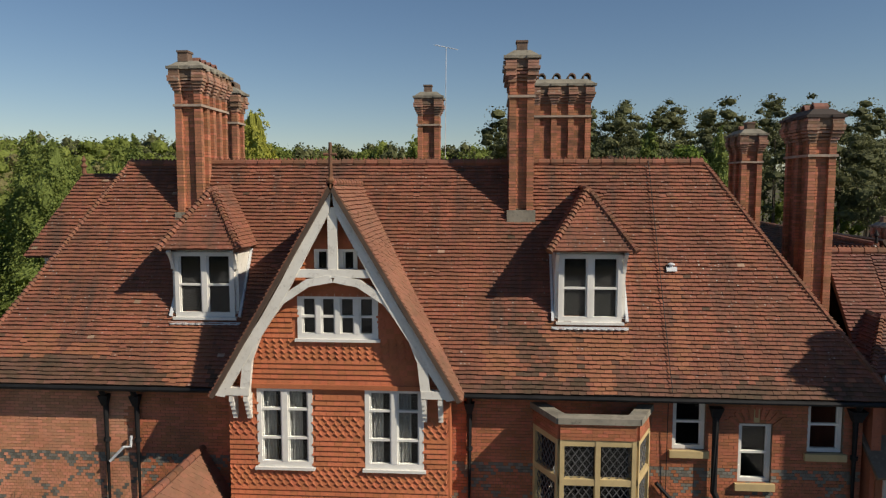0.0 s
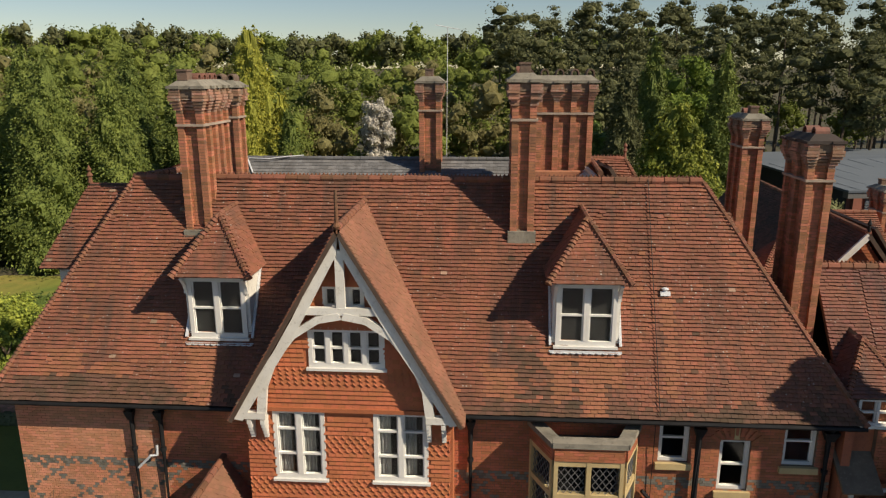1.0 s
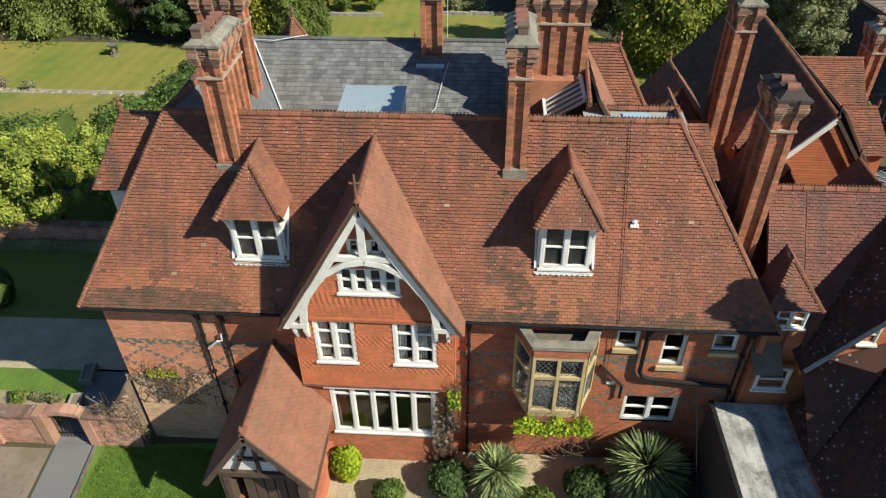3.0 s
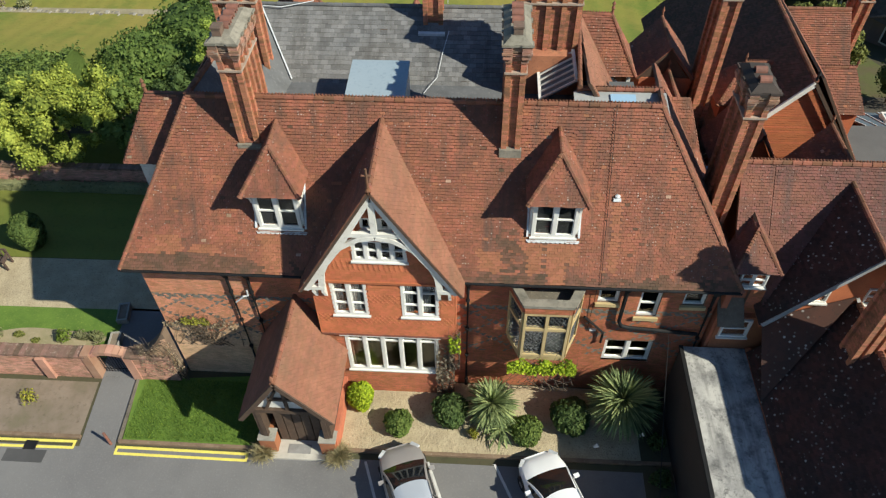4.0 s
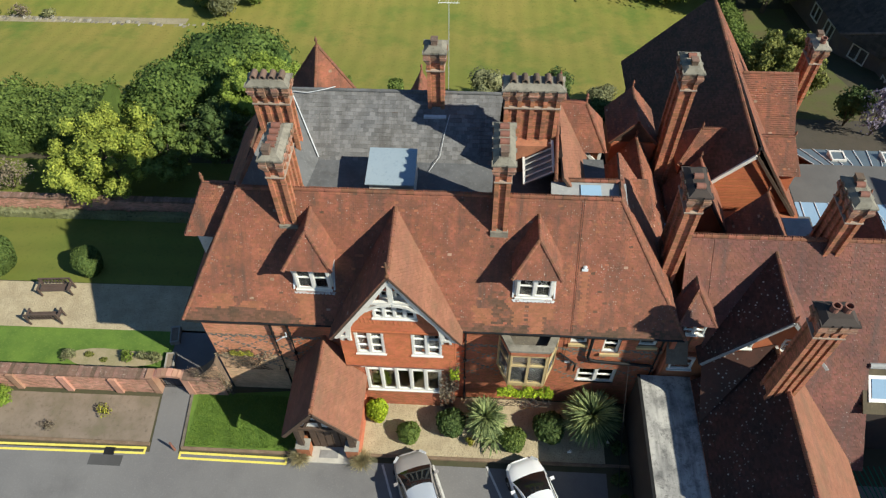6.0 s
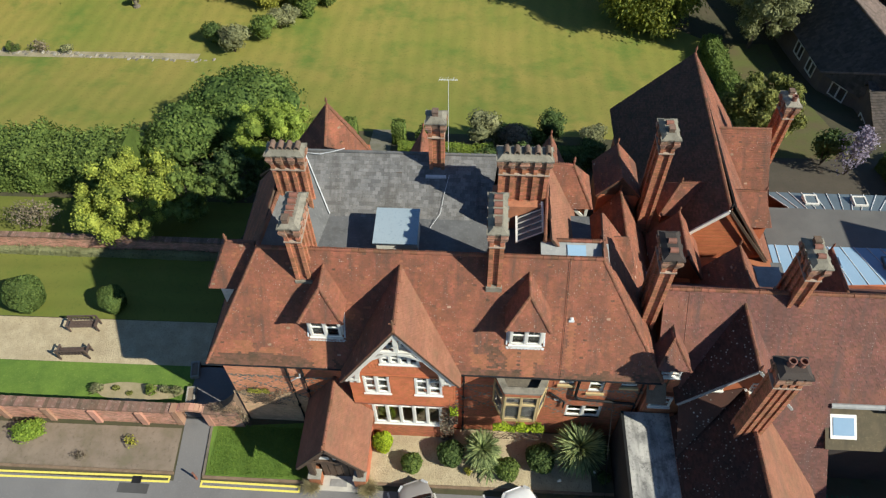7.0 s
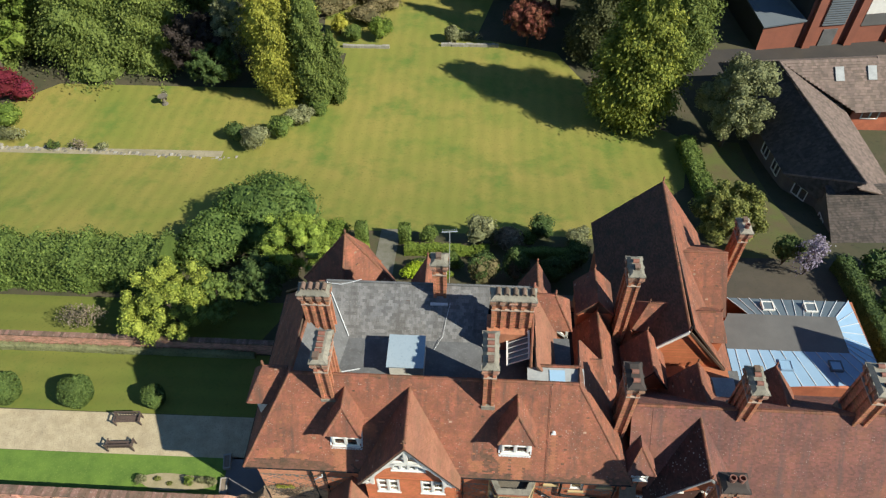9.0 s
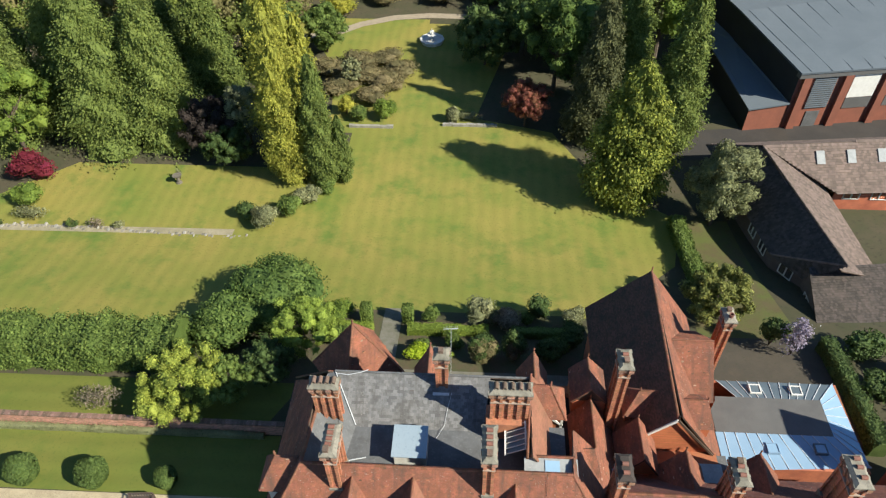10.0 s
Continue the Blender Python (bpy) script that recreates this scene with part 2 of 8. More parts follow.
TERRACOTTA = mat("terracotta_ridge", (0.25, 0.10, 0.056), (0.18, 0.075, 0.046), (0.12, 0.066, 0.046), 1.5, 12.0, 0.85, 0.3, 0.25, stain=0.5, stain_c=(0.085, 0.07, 0.048), stain_s=1.4)


def leaf_mat(name, c, var=0.35, transl=0.25):
    return mat(name, c, tuple(v * 0.68 for v in c), tuple(v * 0.55 for v in c), 0.7, 7.0, 0.65, 1.0, var, spec=0.25, transl=transl, relief=0.12)


# ---- mesh helpers ----
class Mesh:
    """Collects boxes, polygons and rows of pieces into one mesh."""

    def __init__(self):
        self.v, self.f, self.smooth, self.weld = [], [], False, False

    def add(self, verts, faces):
        k = len(self.v)
        self.v += [tuple(p) for p in verts]
        self.f += [tuple(i + k for i in f) for f in faces]
        return self

    def box(self, x0, x1, y0, y1, z0, z1):
        return self.add([(x0, y0, z0), (x1, y0, z0), (x1, y1, z0), (x0, y1, z0), (x0, y0, z1), (x1, y0, z1), (x1, y1, z1), (x0, y1, z1)],
                        [(0, 3, 2, 1), (4, 5, 6, 7), (0, 1, 5, 4), (1, 2, 6, 5), (2, 3, 7, 6), (3, 0, 4, 7)])

    def bar(self, a, b, w, h, up=(0, 0, 1)):
        """A square bar from a to b, w wide, h deep along up."""
        a, b = Vector(a), Vector(b)
        d = (b - a).normalized()
        s = d.cross(Vector(up))
        s = (s if s.length > 1e-4 else d.cross(Vector((1, 0, 0)))).normalized()
        u = s.cross(d).normalized()
        c = [p + s * i * w / 2 + u * j * h / 2 for p in (a, b) for i, j in ((-1, -1), (1, -1), (1, 1), (-1, 1))]
        return self.add(c, [(0, 1, 2, 3), (7, 6, 5, 4), (0, 4, 5, 1), (1, 5, 6, 2), (2, 6, 7, 3), (3, 7, 4, 0)])

    def tube(self, pts, radii, n=10, caps=True):
        pts = [Vector(p) for p in pts]
        radii = radii if isinstance(radii, (list, tuple)) else [radii] * len(pts)
        rings = []
        for i, p in enumerate(pts):
            d = (pts[min(i + 1, len(pts) - 1)] - pts[max(i - 1, 0)]).normalized()
            s = d.cross(Vector((0, 0, 1)))
            s = (s if s.length > 1e-3 else Vector((1, 0, 0))).normalized()
            u = d.cross(s)
            rings.append([p + (s * math.cos(2 * math.pi * j / n) + u * math.sin(2 * math.pi * j / n)) * radii[i] for j in range(n)])
        faces = [(i * n + j, i * n + (j + 1) % n, (i + 1) * n + (j + 1) % n, (i + 1) * n + j) for i in range(len(pts) - 1) for j in range(n)]
        if caps:
            faces += [tuple(range(n))[::-1], tuple((len(pts) - 1) * n + j for j in range(n))]
        return self.add([p for r in rings for p in r], faces)

    def lathe(self, profile, centre, n=14):
        cx, cy, cz = centre
        vs = [(cx + r * math.cos(2 * math.pi * j / n), cy + r * math.sin(2 * math.pi * j / n), cz + z) for r, z in profile for j in range(n)]
        k = len(profile)
        fs = [(i * n + j, i * n + (j + 1) % n, (i + 1) * n + (j + 1) % n, (i + 1) * n + j) for i in range(k - 1) for j in range(n)]
        return self.add(vs, fs + [tuple(range(n))[::-1], tuple((k - 1) * n + j for j in range(n))])

    def slab(self, poly, thick):
        """A flat polygon with thickness below it."""
        p = [Vector(q) for q in poly]
        nrm = (p[1] - p[0]).cross(p[2] - p[0]).normalized()
        if nrm.z < 0:
            p.reverse()
            nrm = -nrm
        n = len(p)
        return self.add(p + [q - nrm * thick for q in p], [tuple(range(n)), tuple(range(2 * n - 1, n - 1, -1))] + [(i, i + n, (i + 1) % n + n, (i + 1) % n) for i in range(n)])

    def pieces(self, o, U, V, N, rects, low, high, lapped=False):
        """Many small blocks on a plane: rects (u0, u1, v0, v1); height low at v0 and high at v1."""
        r = np.asarray(rects, float).reshape(-1, 4)
        if not len(r):
            return self
        o, U, V, N = (np.array(q, float) for q in (o, U, V, N))
        jit = np.random.uniform(0.85, 1.15, len(r))[:, None]
        low, high = (np.broadcast_to(np.asarray(h, float), (len(r),))[:, None] * jit for h in (low, high))
        def at(i, j, h):
            return o + r[:, i, None] * U + r[:, j, None] * V + h * N
        vs = np.stack([at(0, 2, 0 * low), at(1, 2, 0 * low), at(1, 3, 0 * low), at(0, 3, 0 * low), at(0, 2, low), at(1, 2, low), at(1, 3, high), at(0, 3, high)], 1).reshape(-1, 3)
        k = len(self.v)
        base = np.array([(4, 5, 6, 7), (0, 1, 5, 4), (1, 2, 6, 5), (3, 0, 4, 7)] + ([] if lapped else [(2, 3, 7, 6)]))
        fs = (base[None] + 8 * np.arange(len(r))[:, None, None] + k).reshape(-1, 4)
        self.v += list(map(tuple, vs.tolist()))
        self.f += list(map(tuple, fs.tolist()))
        return self

    def data(self, name, material):
        me = bpy.data.meshes.new(name)
        if self.weld:
            seen, at = {}, []
            for p in self.v:
                at.append(seen.setdefault(tuple(round(c, 4) for c in p), len(seen)))
            self.v, self.f = list(seen), [tuple(at[i] for i in f) for f in self.f]
        me.from_pydata([tuple(p) for p in self.v], [], self.f)
        me.materials.append(material)
        if self.smooth:
            me.shade_smooth()
        me.update()
        return me


def part(name, m, material, parent=None, label="", kind=""):
    ob = new(name, m.data(name, material))
    if parent:
        ob.parent = parent
        ob.matrix_parent_inverse = Matrix.Translation(parent.matrix_basis.translation).inverted() if parent.type == "EMPTY" else Matrix()
    return tagged(ob, label, kind=kind)


def thing(name, at, label, category, group="", kind=""):
    ob = new(name)
    ob.empty_display_size = 0.2
    ob.matrix_basis = Matrix.Translation(at)
    return tagged(ob, label, category, group, kind)


def basis(poly):
    """Origin, along-eave, up-slope and normal of a roof plane whose first two corners are its eave."""
    a, b, c = (Vector(p) for p in (poly[0], poly[1], poly[2]))
    U = (b - a).normalized()
    N = U.cross(c - a).normalized()
    if N.z < 0:
        N = -N
    V = N.cross(U)
    if V.z < 0 or (abs(V.z) < 1e-6 and (c - a).dot(V) < 0):
        V = -V
    return a, U, V, N


def span(flat, v):
    xs = []
    for (u0, v0), (u1, v1) in zip(flat, flat[1:] + flat[:1]):
        if (v0 <= v) != (v1 <= v):
            xs.append(u0 + (v - v0) / (v1 - v0) * (u1 - u0))
    return (min(xs), max(xs)) if len(xs) > 1 else None


def rows_on(poly, wide, gauge, seed=1):
    """Rects of lapped pieces that fill a roof polygon, row by row, the courses slightly wavy."""
    rnd = np.random.RandomState(seed)
    a, U, V, N = basis(poly)
    flat = [((Vector(p) - a).dot(U), (Vector(p) - a).dot(V)) for p in poly]
    top, out, k, v = max(p[1] for p in flat), [], 0, 0.0
    while v < top - 0.02:
        s = span(flat, min(v + gauge / 2, top - 0.001))
        if s:
            start = math.floor(s[0] / wide) * wide + (wide / 2 if k % 2 else 0) - wide
            ph = rnd.uniform(0, 6.3, 2)
            for u in np.arange(start, s[1] + wide, wide):
                u0, u1 = max(u + 0.003, s[0]), min(u + wide - 0.003, s[1])
                if u1 - u0 > 0.03:
                    d = rnd.uniform(-0.007, 0.007) + 0.006 * math.sin(u * 1.1 + ph[0]) + 0.006 * math.sin(u * 3.1 + ph[1])
                    d -= 0.03 if rnd.rand() < 0.004 else 0.0
                    out.append((u0, u1, v + d, min(v + gauge * 1.12 + d, top)))
        v += gauge
        k += 1
    return (a, U, V, N), out


KINDS = {"algae": CLAY_DARK, "washed": CLAY_WASHED, "lichen": CLAY_LICHEN_SHADE, "pale": CLAY_PALE}
SINGLES, RIDGES = [], []


def slope(poly, parent, name="roof_slope", material=None, wide=0.17, gauge=0.1, seed=1, under=None, lift=0.052, label="", kinds=None, single=None):
    """A tiled roof plane: a boarded slab, and tiles lapped upon it. kinds(x, z): which tiles have weathered differently."""
    (a, U, V, N), rects = rows_on(poly, wide, gauge, seed)
    base = part(name, Mesh().slab([Vector(p) - N * (Vector(p) - a).dot(N) for p in poly], 0.09), under or WOOD, parent, label)
    sets, rnd, count = {}, random.Random(seed), 0
    for r in rects:
        c = a + U * ((r[0] + r[1]) / 2) + V * ((r[2] + r[3]) / 2)
        key, odd = kinds(c.x, c.z) if kinds else "", rnd.random()
        if material is None and not key:
            key = "algae" if odd < 0.008 else "washed" if odd < 0.03 else "pale" if odd < 0.033 else ""
        if single and count < 300 and single[0] < c.x < single[1] and single[2] < c.z < single[3] and r[1] - r[0] > wide - 0.01:
            SINGLES.append(("tile" if lift > 0.02 else "slate", base, a, U, V, N, r, lift, lift * 0.1, key, material))
            count += 1
        else:
            sets.setdefault(key, []).append(r)
    for key, rs in sets.items():
        part("roof_tiles", Mesh().pieces(a, U, V, N, rs, lift, lift * 0.1, True), KINDS.get(key) or material or CLAY, base, kind="stuff")
    return base


def hip(p0, p1, parent, r=0.09, step=0.105, material=None):
    """Bonnet tiles stepped up a hip."""
    p0, p1 = Vector(p0), Vector(p1)
    n = max(2, round((p1 - p0).length / step))
    m = Mesh()
    d = (p1 - p0) / n
    for i in range(n):
        a = p0 + d * (i - 0.15)
        j = random.uniform(0.9, 1.1)
        m.tube([a, a + d * 1.25], [r * j, r * 0.5], 7)
    return part("hip_tiles", m, material or TERRACOTTA, parent, kind="stuff")


def ridge(p0, p1, parent, r=0.11, step=0.32, material=None, name="ridge_tiles", crest=False, single=False):
    """Half-round tiles laid end to end along a ridge or a hip."""
    p0, p1 = Vector(p0), Vector(p1)
    n = max(1, round((p1 - p0).length / step))
    m = Mesh()
    if single:
        RIDGES.append((p0, p1, n, parent, r, material or TERRACOTTA))
        return None
    for i in range(n):
        a, b = p0.lerp(p1, i / n), p0.lerp(p1, (i + 0.97) / n)
        m.tube([a, b], [r * random.uniform(1.0, 1.1), r * random.uniform(0.9, 0.98)], 8)
        if crest:
            d = (b - a).normalized()
            for k in range(3):
                c = a.lerp(b, (k + 0.5) / 3)
                m.bar(c + Vector((0, 0, r * 0.6)), c + Vector((0, 0, r + 0.035)), 0.06, 0.035)
    return part(name, m, material or TERRACOTTA, parent, kind="stuff")


def brick_rects(w, h, holes=(), seed=0, full=0.225, bh=0.075, band=None):
    rects, k, z = [], 0, 0.0
    while z < h - 0.02:
        bl = full / 2 if band and band[0] < z < band[1] else full
        z1, u = min(z + bh - 0.01, h), -(bl / 2 if k % 2 else 0)
        while u < w:
            a, b = max(u, 0), min(u + bl - 0.01, w)
            zc = (z + z1) / 2
            for c in holes:
                if c[2] - 0.01 < zc < c[3] + 0.01:
                    if c[0] <= a and b <= c[1]:
                        b = a
                    elif a < c[0] < b:
                        b = c[0]
                    elif a < c[1] < b:
                        a = c[1]
            if b - a > 0.02:
                rects.append((a, b, z, z1, k))
            u += bl
        z += bh
        k += 1
    return rects


def holed_wall(x0, x1, z0, z1, y0, y1, holes):
    """A wall slab along x with rectangular openings (x0, x1, z0, z1) right through it."""
    m = Mesh()
    m.weld = True
    xs = sorted({x0, x1, *(min(max(v, x0), x1) for h in holes for v in h[:2])})
    zs = sorted({z0, z1, *(min(max(v, z0), z1) for h in holes for v in h[2:])})
    for a, b in zip(xs, xs[1:]):
        run = None
        for c, d in zip(zs, zs[1:]):
            solid = not any(h[0] < (a + b) / 2 < h[1] and h[2] < (c + d) / 2 < h[3] for h in holes)
            if solid:
                run = (run[0], d) if run else (c, d)
            if run and (not solid or d == z1):
                m.box(a, b, y0, y1, *run)
                run = None
    return m


def brick_face(parent, o, U, N, w, h, holes=(), material=None, blue=None, name="bricks", proud=0.012, band=None, single=None, pale=None):
    """Bricks in bond on an upright face. blue(u, v, row): whether a brick is a blue header. pale(u, v): another brick where the wall is bleached."""
    rects, rest, count = brick_rects(w, h, holes, band=band), [], 0
    for r in rects:
        if single and count < 300 and single[0] < r[0] and r[1] < single[1] and single[2] < r[2] < single[3] and r[1] - r[0] > 0.1:
            SINGLES.append(("brick", parent, Vector(o), Vector(U), Vector((0, 0, 1)), Vector(N), r[:4], proud, proud, "", BRICK_BLUE if blue and blue((r[0] + r[1]) / 2, r[2], r[4]) else material or BRICK))
            count += 1
        else:
            rest.append(r)
    rects = rest
    red = [r[:4] for r in rects if not (blue and blue((r[0] + r[1]) / 2, r[2], r[4]))]
    sorts = {}
    for r in red:
        sorts.setdefault(pale and pale(r[0], r[2]) or material or BRICK, []).append(r)
    for kind_of, group in sorts.items():
        part(name, Mesh().pieces(o, U, (0, 0, 1), N, group, proud, proud), kind_of, parent, kind="stuff")
    if blue:
        bl = [r[:4] for r in rects if blue((r[0] + r[1]) / 2, r[2], r[4])]
        part("blue_bricks", Mesh().pieces(o, U, (0, 0, 1), N, bl, proud, proud), BRICK_BLUE, parent, kind="stuff")


def place(m4, mesh):
    mesh.v = [tuple(m4 @ Vector(p)) for p in mesh.v]
    return mesh


def window(parent, m4, w, h, cols=2, rows=(0.5,), sill=True, material=None, fw=0.07, transom=None, sill_mat=None, bars=True, mull=0.09, label="white-painted timber window"):
    """A timber window in local axes (x along, y inwards, z up from the sill): a frame, mullions, glazing bars, panes and a sill."""
    f = Mesh()
    d0, d1 = -0.03, 0.07
    f.box(0, fw, d0, d1, 0, h).box(w - fw, w, d0, d1, 0, h).box(fw, w - fw, d0, d1, 0, fw * 1.2).box(fw, w - fw, d0, d1, h - fw, h)
    cw = (w - fw * 2 - mull * (cols - 1)) / cols
    win = part("window", place(m4, f), material or WHITE, parent, label)
    panes = []
    for i in range(cols):
        a = fw + i * (cw + mull)
        if i:
            part("mullion", place(m4, Mesh().box(a - mull, a, d0 - 0.01, d1, fw * 1.2, h - fw)), material or WHITE, win)
        zs = [fw * 1.2, *(v * h for v in rows), h - fw]
        for j, (z0, z1) in enumerate(zip(zs, zs[1:])):
            t = 0.05 if (transom is None or abs(z0 / h - transom) > 0.01) else 0.09
            if j:
                part("glazing_bar", place(m4, Mesh().box(a, a + cw, d0 + 0.01, d1 - 0.01, z0 - t / 2, z0 + t / 2)), material or WHITE, win)
            for e in (a, a + cw - 0.035):
                part("sash_stile", place(m4, Mesh().box(e, e + 0.035, 0, 0.05, z0, z1)), material or WHITE, win)
            panes.append((a, a + cw, z0, z1))
    for a, b, z0, z1 in panes:
        g = part("pane", place(m4, Mesh().box(a, b, 0.022, 0.028, z0, z1)), GLASS, win)
        g.visible_shadow = False
    if sill:
        part("sill", place(m4, Mesh().box(-0.05, w + 0.05, -0.1, 0.02, -0.06, 0)), sill_mat or material or WHITE, win)
    return win

# ---- ground ----
def gz(x, y):
    s = min(max((y - 27) / 31, 0), 1)
    far = min(max((y - 240) / 190, 0), 1)
    return -5 * (3 * s * s - 2 * s ** 3) - min(max((y - 58) / 20, 0), 1) * 0.8 + 24 * (3 * far * far - 2 * far ** 3)


def grass_material(name, c1, c2, c3, cs, direction):
    m = mat(name, c1, c2, c3, 0.13, 4.0, 0.9, 0.6, stain=0.8, stain_c=cs, stain_s=0.2)
    t, L = m.node_tree, m.node_tree.links.new
    b = t.nodes["Principled BSDF"]
    src = b.inputs["Base Color"].links[0].from_socket
    geo = t.nodes.new("ShaderNodeNewGeometry")
    w = t.nodes.new("ShaderNodeTexWave")
    w.wave_type, w.bands_direction = "BANDS", direction
    w.inputs["Scale"].default_value, w.inputs["Distortion"].default_value, w.inputs["Detail"].default_value = 0.21, 2.8, 4.0
    w.inputs["Detail Scale"].default_value = 0.7
    L(geo.outputs["Position"], w.inputs["Vector"])
    hs = t.nodes.new("ShaderNodeHueSaturation")
    r = t.nodes.new("ShaderNodeMapRange")
    r.inputs[3].default_value, r.inputs[4].default_value = 0.95, 1.045
    L(w.outputs["Fac"], r.inputs[0])
    L(r.outputs[0], hs.inputs["Value"])
    L(src, hs.inputs["Color"])
    L(hs.outputs[0], b.inputs["Base Color"])
    return m


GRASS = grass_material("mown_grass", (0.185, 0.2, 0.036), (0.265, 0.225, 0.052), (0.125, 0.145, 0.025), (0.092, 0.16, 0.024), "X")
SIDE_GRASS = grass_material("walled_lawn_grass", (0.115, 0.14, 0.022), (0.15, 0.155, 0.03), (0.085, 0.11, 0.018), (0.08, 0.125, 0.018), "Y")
LUSH = mat("lush_grass", (0.12, 0.2, 0.03), (0.08, 0.145, 0.022), (0.19, 0.25, 0.05), 0.9, 11.0, 0.9, 0.9)
WOODFLOOR = mat("woodland_floor", (0.085, 0.07, 0.042), (0.06, 0.062, 0.03), (0.04, 0.034, 0.022), 0.3, 2.0, 0.95, 0.5)


def grid_sheet(xs, ys, lift=0.0):
    m = Mesh()
    m.add([(x, y, gz(x, y) + lift) for y in ys for x in xs],
          [(j * len(xs) + i, j * len(xs) + i + 1, (j + 1) * len(xs) + i + 1, (j + 1) * len(xs) + i) for j in range(len(ys) - 1) for i in range(len(xs) - 1)])
    m.smooth = True
    return m


fine_y = [*np.arange(-60, 27, 6.0), *np.arange(27, 82, 1.5), *np.arange(84, 140, 6.0), 160, 220, 260, 300, 340, 380, 420, 460, 600, 900, 3000]
fine_x = [-3000, -900, -400, -220, -150, *np.arange(-110, 111, 5.0), 150, 220, 400, 900, 3000]
tagged(part("ground", grid_sheet(fine_x, [-3000, -900, -300, -120, *fine_y]), WOODFLOOR), "dark earth and undergrowth reaching to the distant woods", "ground", kind="structure")


def sheet(name, pts, material, label, category="ground", lift=0.02, n=1.5):
    """A thin ground cover that follows the ground inside an outline."""
    poly = [(x, y) for x, y in pts]
    ys = [p[1] for p in poly]
    m, y0, y1 = Mesh(), min(ys), max(ys)
    k = max(2, int((y1 - y0) / n))
    levels = sorted({*ys, *(y0 + (y1 - y0) * i / k for i in range(k + 1))})
    for a, b in zip(levels, levels[1:]):
        if b - a < 1e-4:
            continue
        e = (b - a) * 1e-3
        s, t = span(poly, a + e), span(poly, b - e)
        if s and t:
            c = max(1, int((s[1] - s[0]) / 4))
            for i in range(c):
                q = [(s[0] + (s[1] - s[0]) * i / c, a), (s[0] + (s[1] - s[0]) * (i + 1) / c, a), (t[0] + (t[1] - t[0]) * (i + 1) / c, b), (t[0] + (t[1] - t[0]) * i / c, b)]
                m.add([(x, y, gz(x, y) + lift) for x, y in q], [(0, 1, 2, 3)])
    return tagged(part(name, m, material), label, category, kind="structure")


sheet("lawn", [(-60, 35.2), (-24, 35.2), (-13, 41), (11, 41), (14, 44), (20, 50), (22, 58), (14, 64), (9, 75), (6, 76), (-1, 78), (4, 100), (4, 104), (-40, 106), (-40, 100), (-14, 98), (-11, 77), (-17, 75), (-17, 64), (-22, 66), (-50, 66), (-56, 60), (-60, 56)], GRASS, "mown striped back lawn, sunlit and slightly parched", "lawn", 0.02)
sheet("far_lawn", [(-20, 74), (-10, 74), (-9, 106), (-30, 106), (-22, 90)], GRASS, "rough lawn beneath the heather bed", "lawn", 0.012)
sheet("hall_yard", [(24, 69.5), (75, 72), (75, 84), (33, 77.0), (24, 76)], TARMAC, "dark tarmac between the modern buildings", "yard", 0.02)
sheet("edging_bed", [(-62, 52.8), (-27, 53.1), (-27, 54.2), (-62, 53.9)], mat("dry_stony_soil", (0.36, 0.31, 0.21), (0.27, 0.235, 0.15), (0.17, 0.17, 0.08), 0.9, 5.0, 0.95, 0.6), "dry stony strip across the lawn", "flower bed", 0.035)
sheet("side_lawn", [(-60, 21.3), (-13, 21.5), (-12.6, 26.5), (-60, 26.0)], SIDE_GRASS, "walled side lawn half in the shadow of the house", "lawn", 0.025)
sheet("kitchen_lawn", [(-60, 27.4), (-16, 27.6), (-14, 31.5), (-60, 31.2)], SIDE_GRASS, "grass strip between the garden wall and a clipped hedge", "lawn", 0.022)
YARD_GRASS = mat("rough_shady_grass", (0.1, 0.115, 0.03), (0.105, 0.085, 0.038), (0.05, 0.065, 0.016), 0.5, 6.0, 0.92, 0.8, stain=0.6, stain_c=(0.12, 0.09, 0.05), stain_s=0.4)
YARD = mat("earthy_yard", (0.085, 0.07, 0.052), (0.06, 0.052, 0.04), (0.05, 0.055, 0.03), 0.5, 5.0, 0.93, 0.5, stain=0.5, stain_c=(0.11, 0.085, 0.06), stain_s=0.5)
sheet("yard_grass", [(19.5, 39), (28.6, 39), (27.2, 58), (22.0, 58)], YARD_GRASS, "rough grass between the hedge and the modern block", "lawn", 0.02)
sheet("gravel_walk", [(-60, 18.3), (-13, 18.5), (-13, 21.5), (-60, 21.1)], GRAVEL, "pale gravel walk beside the house", "path", 0.03)
sheet("grass_strip", [(-60, 15.6), (-15.9, 15.9), (-15.9, 18.5), (-60, 18.2)], LUSH, "green grass strip behind the brick boundary wall", "lawn", 0.04)
sheet("side_path", [(-15.9, 15.0), (-12.3, 15.0), (-12.3, 18.6), (-15.9, 18.6)], ASPHALT, "dark tarmac path round the corner of the house", "path", 0.03)
sheet("drive", [(-90, -60), (60, -60), (60, 12.0), (-90, 11.7)], ASPHALT, "worn grey tarmac drive with parking bays", "road", 0.015)
sheet("gate_path", [(-15.4, 11.75), (-14.0, 11.75), (-14.25, 15.0), (-15.7, 15.0)], ASPHALT, "tarmac path leading to the arched garden gate", "path", 0.02)
sheet("front_bed", [(-40, 12.3), (-15.55, 12.3), (-15.75, 14.7), (-40, 14.6)], SOIL, "bare earth bed in front of the boundary wall", "flower bed", 0.05)
sheet("front_lawn", [(-13.8, 12.2), (-8.3, 12.2), (-8.3, 15.4), (-14.1, 14.9)], LUSH, "small bright green lawn beside the porch", "lawn", 0.06)
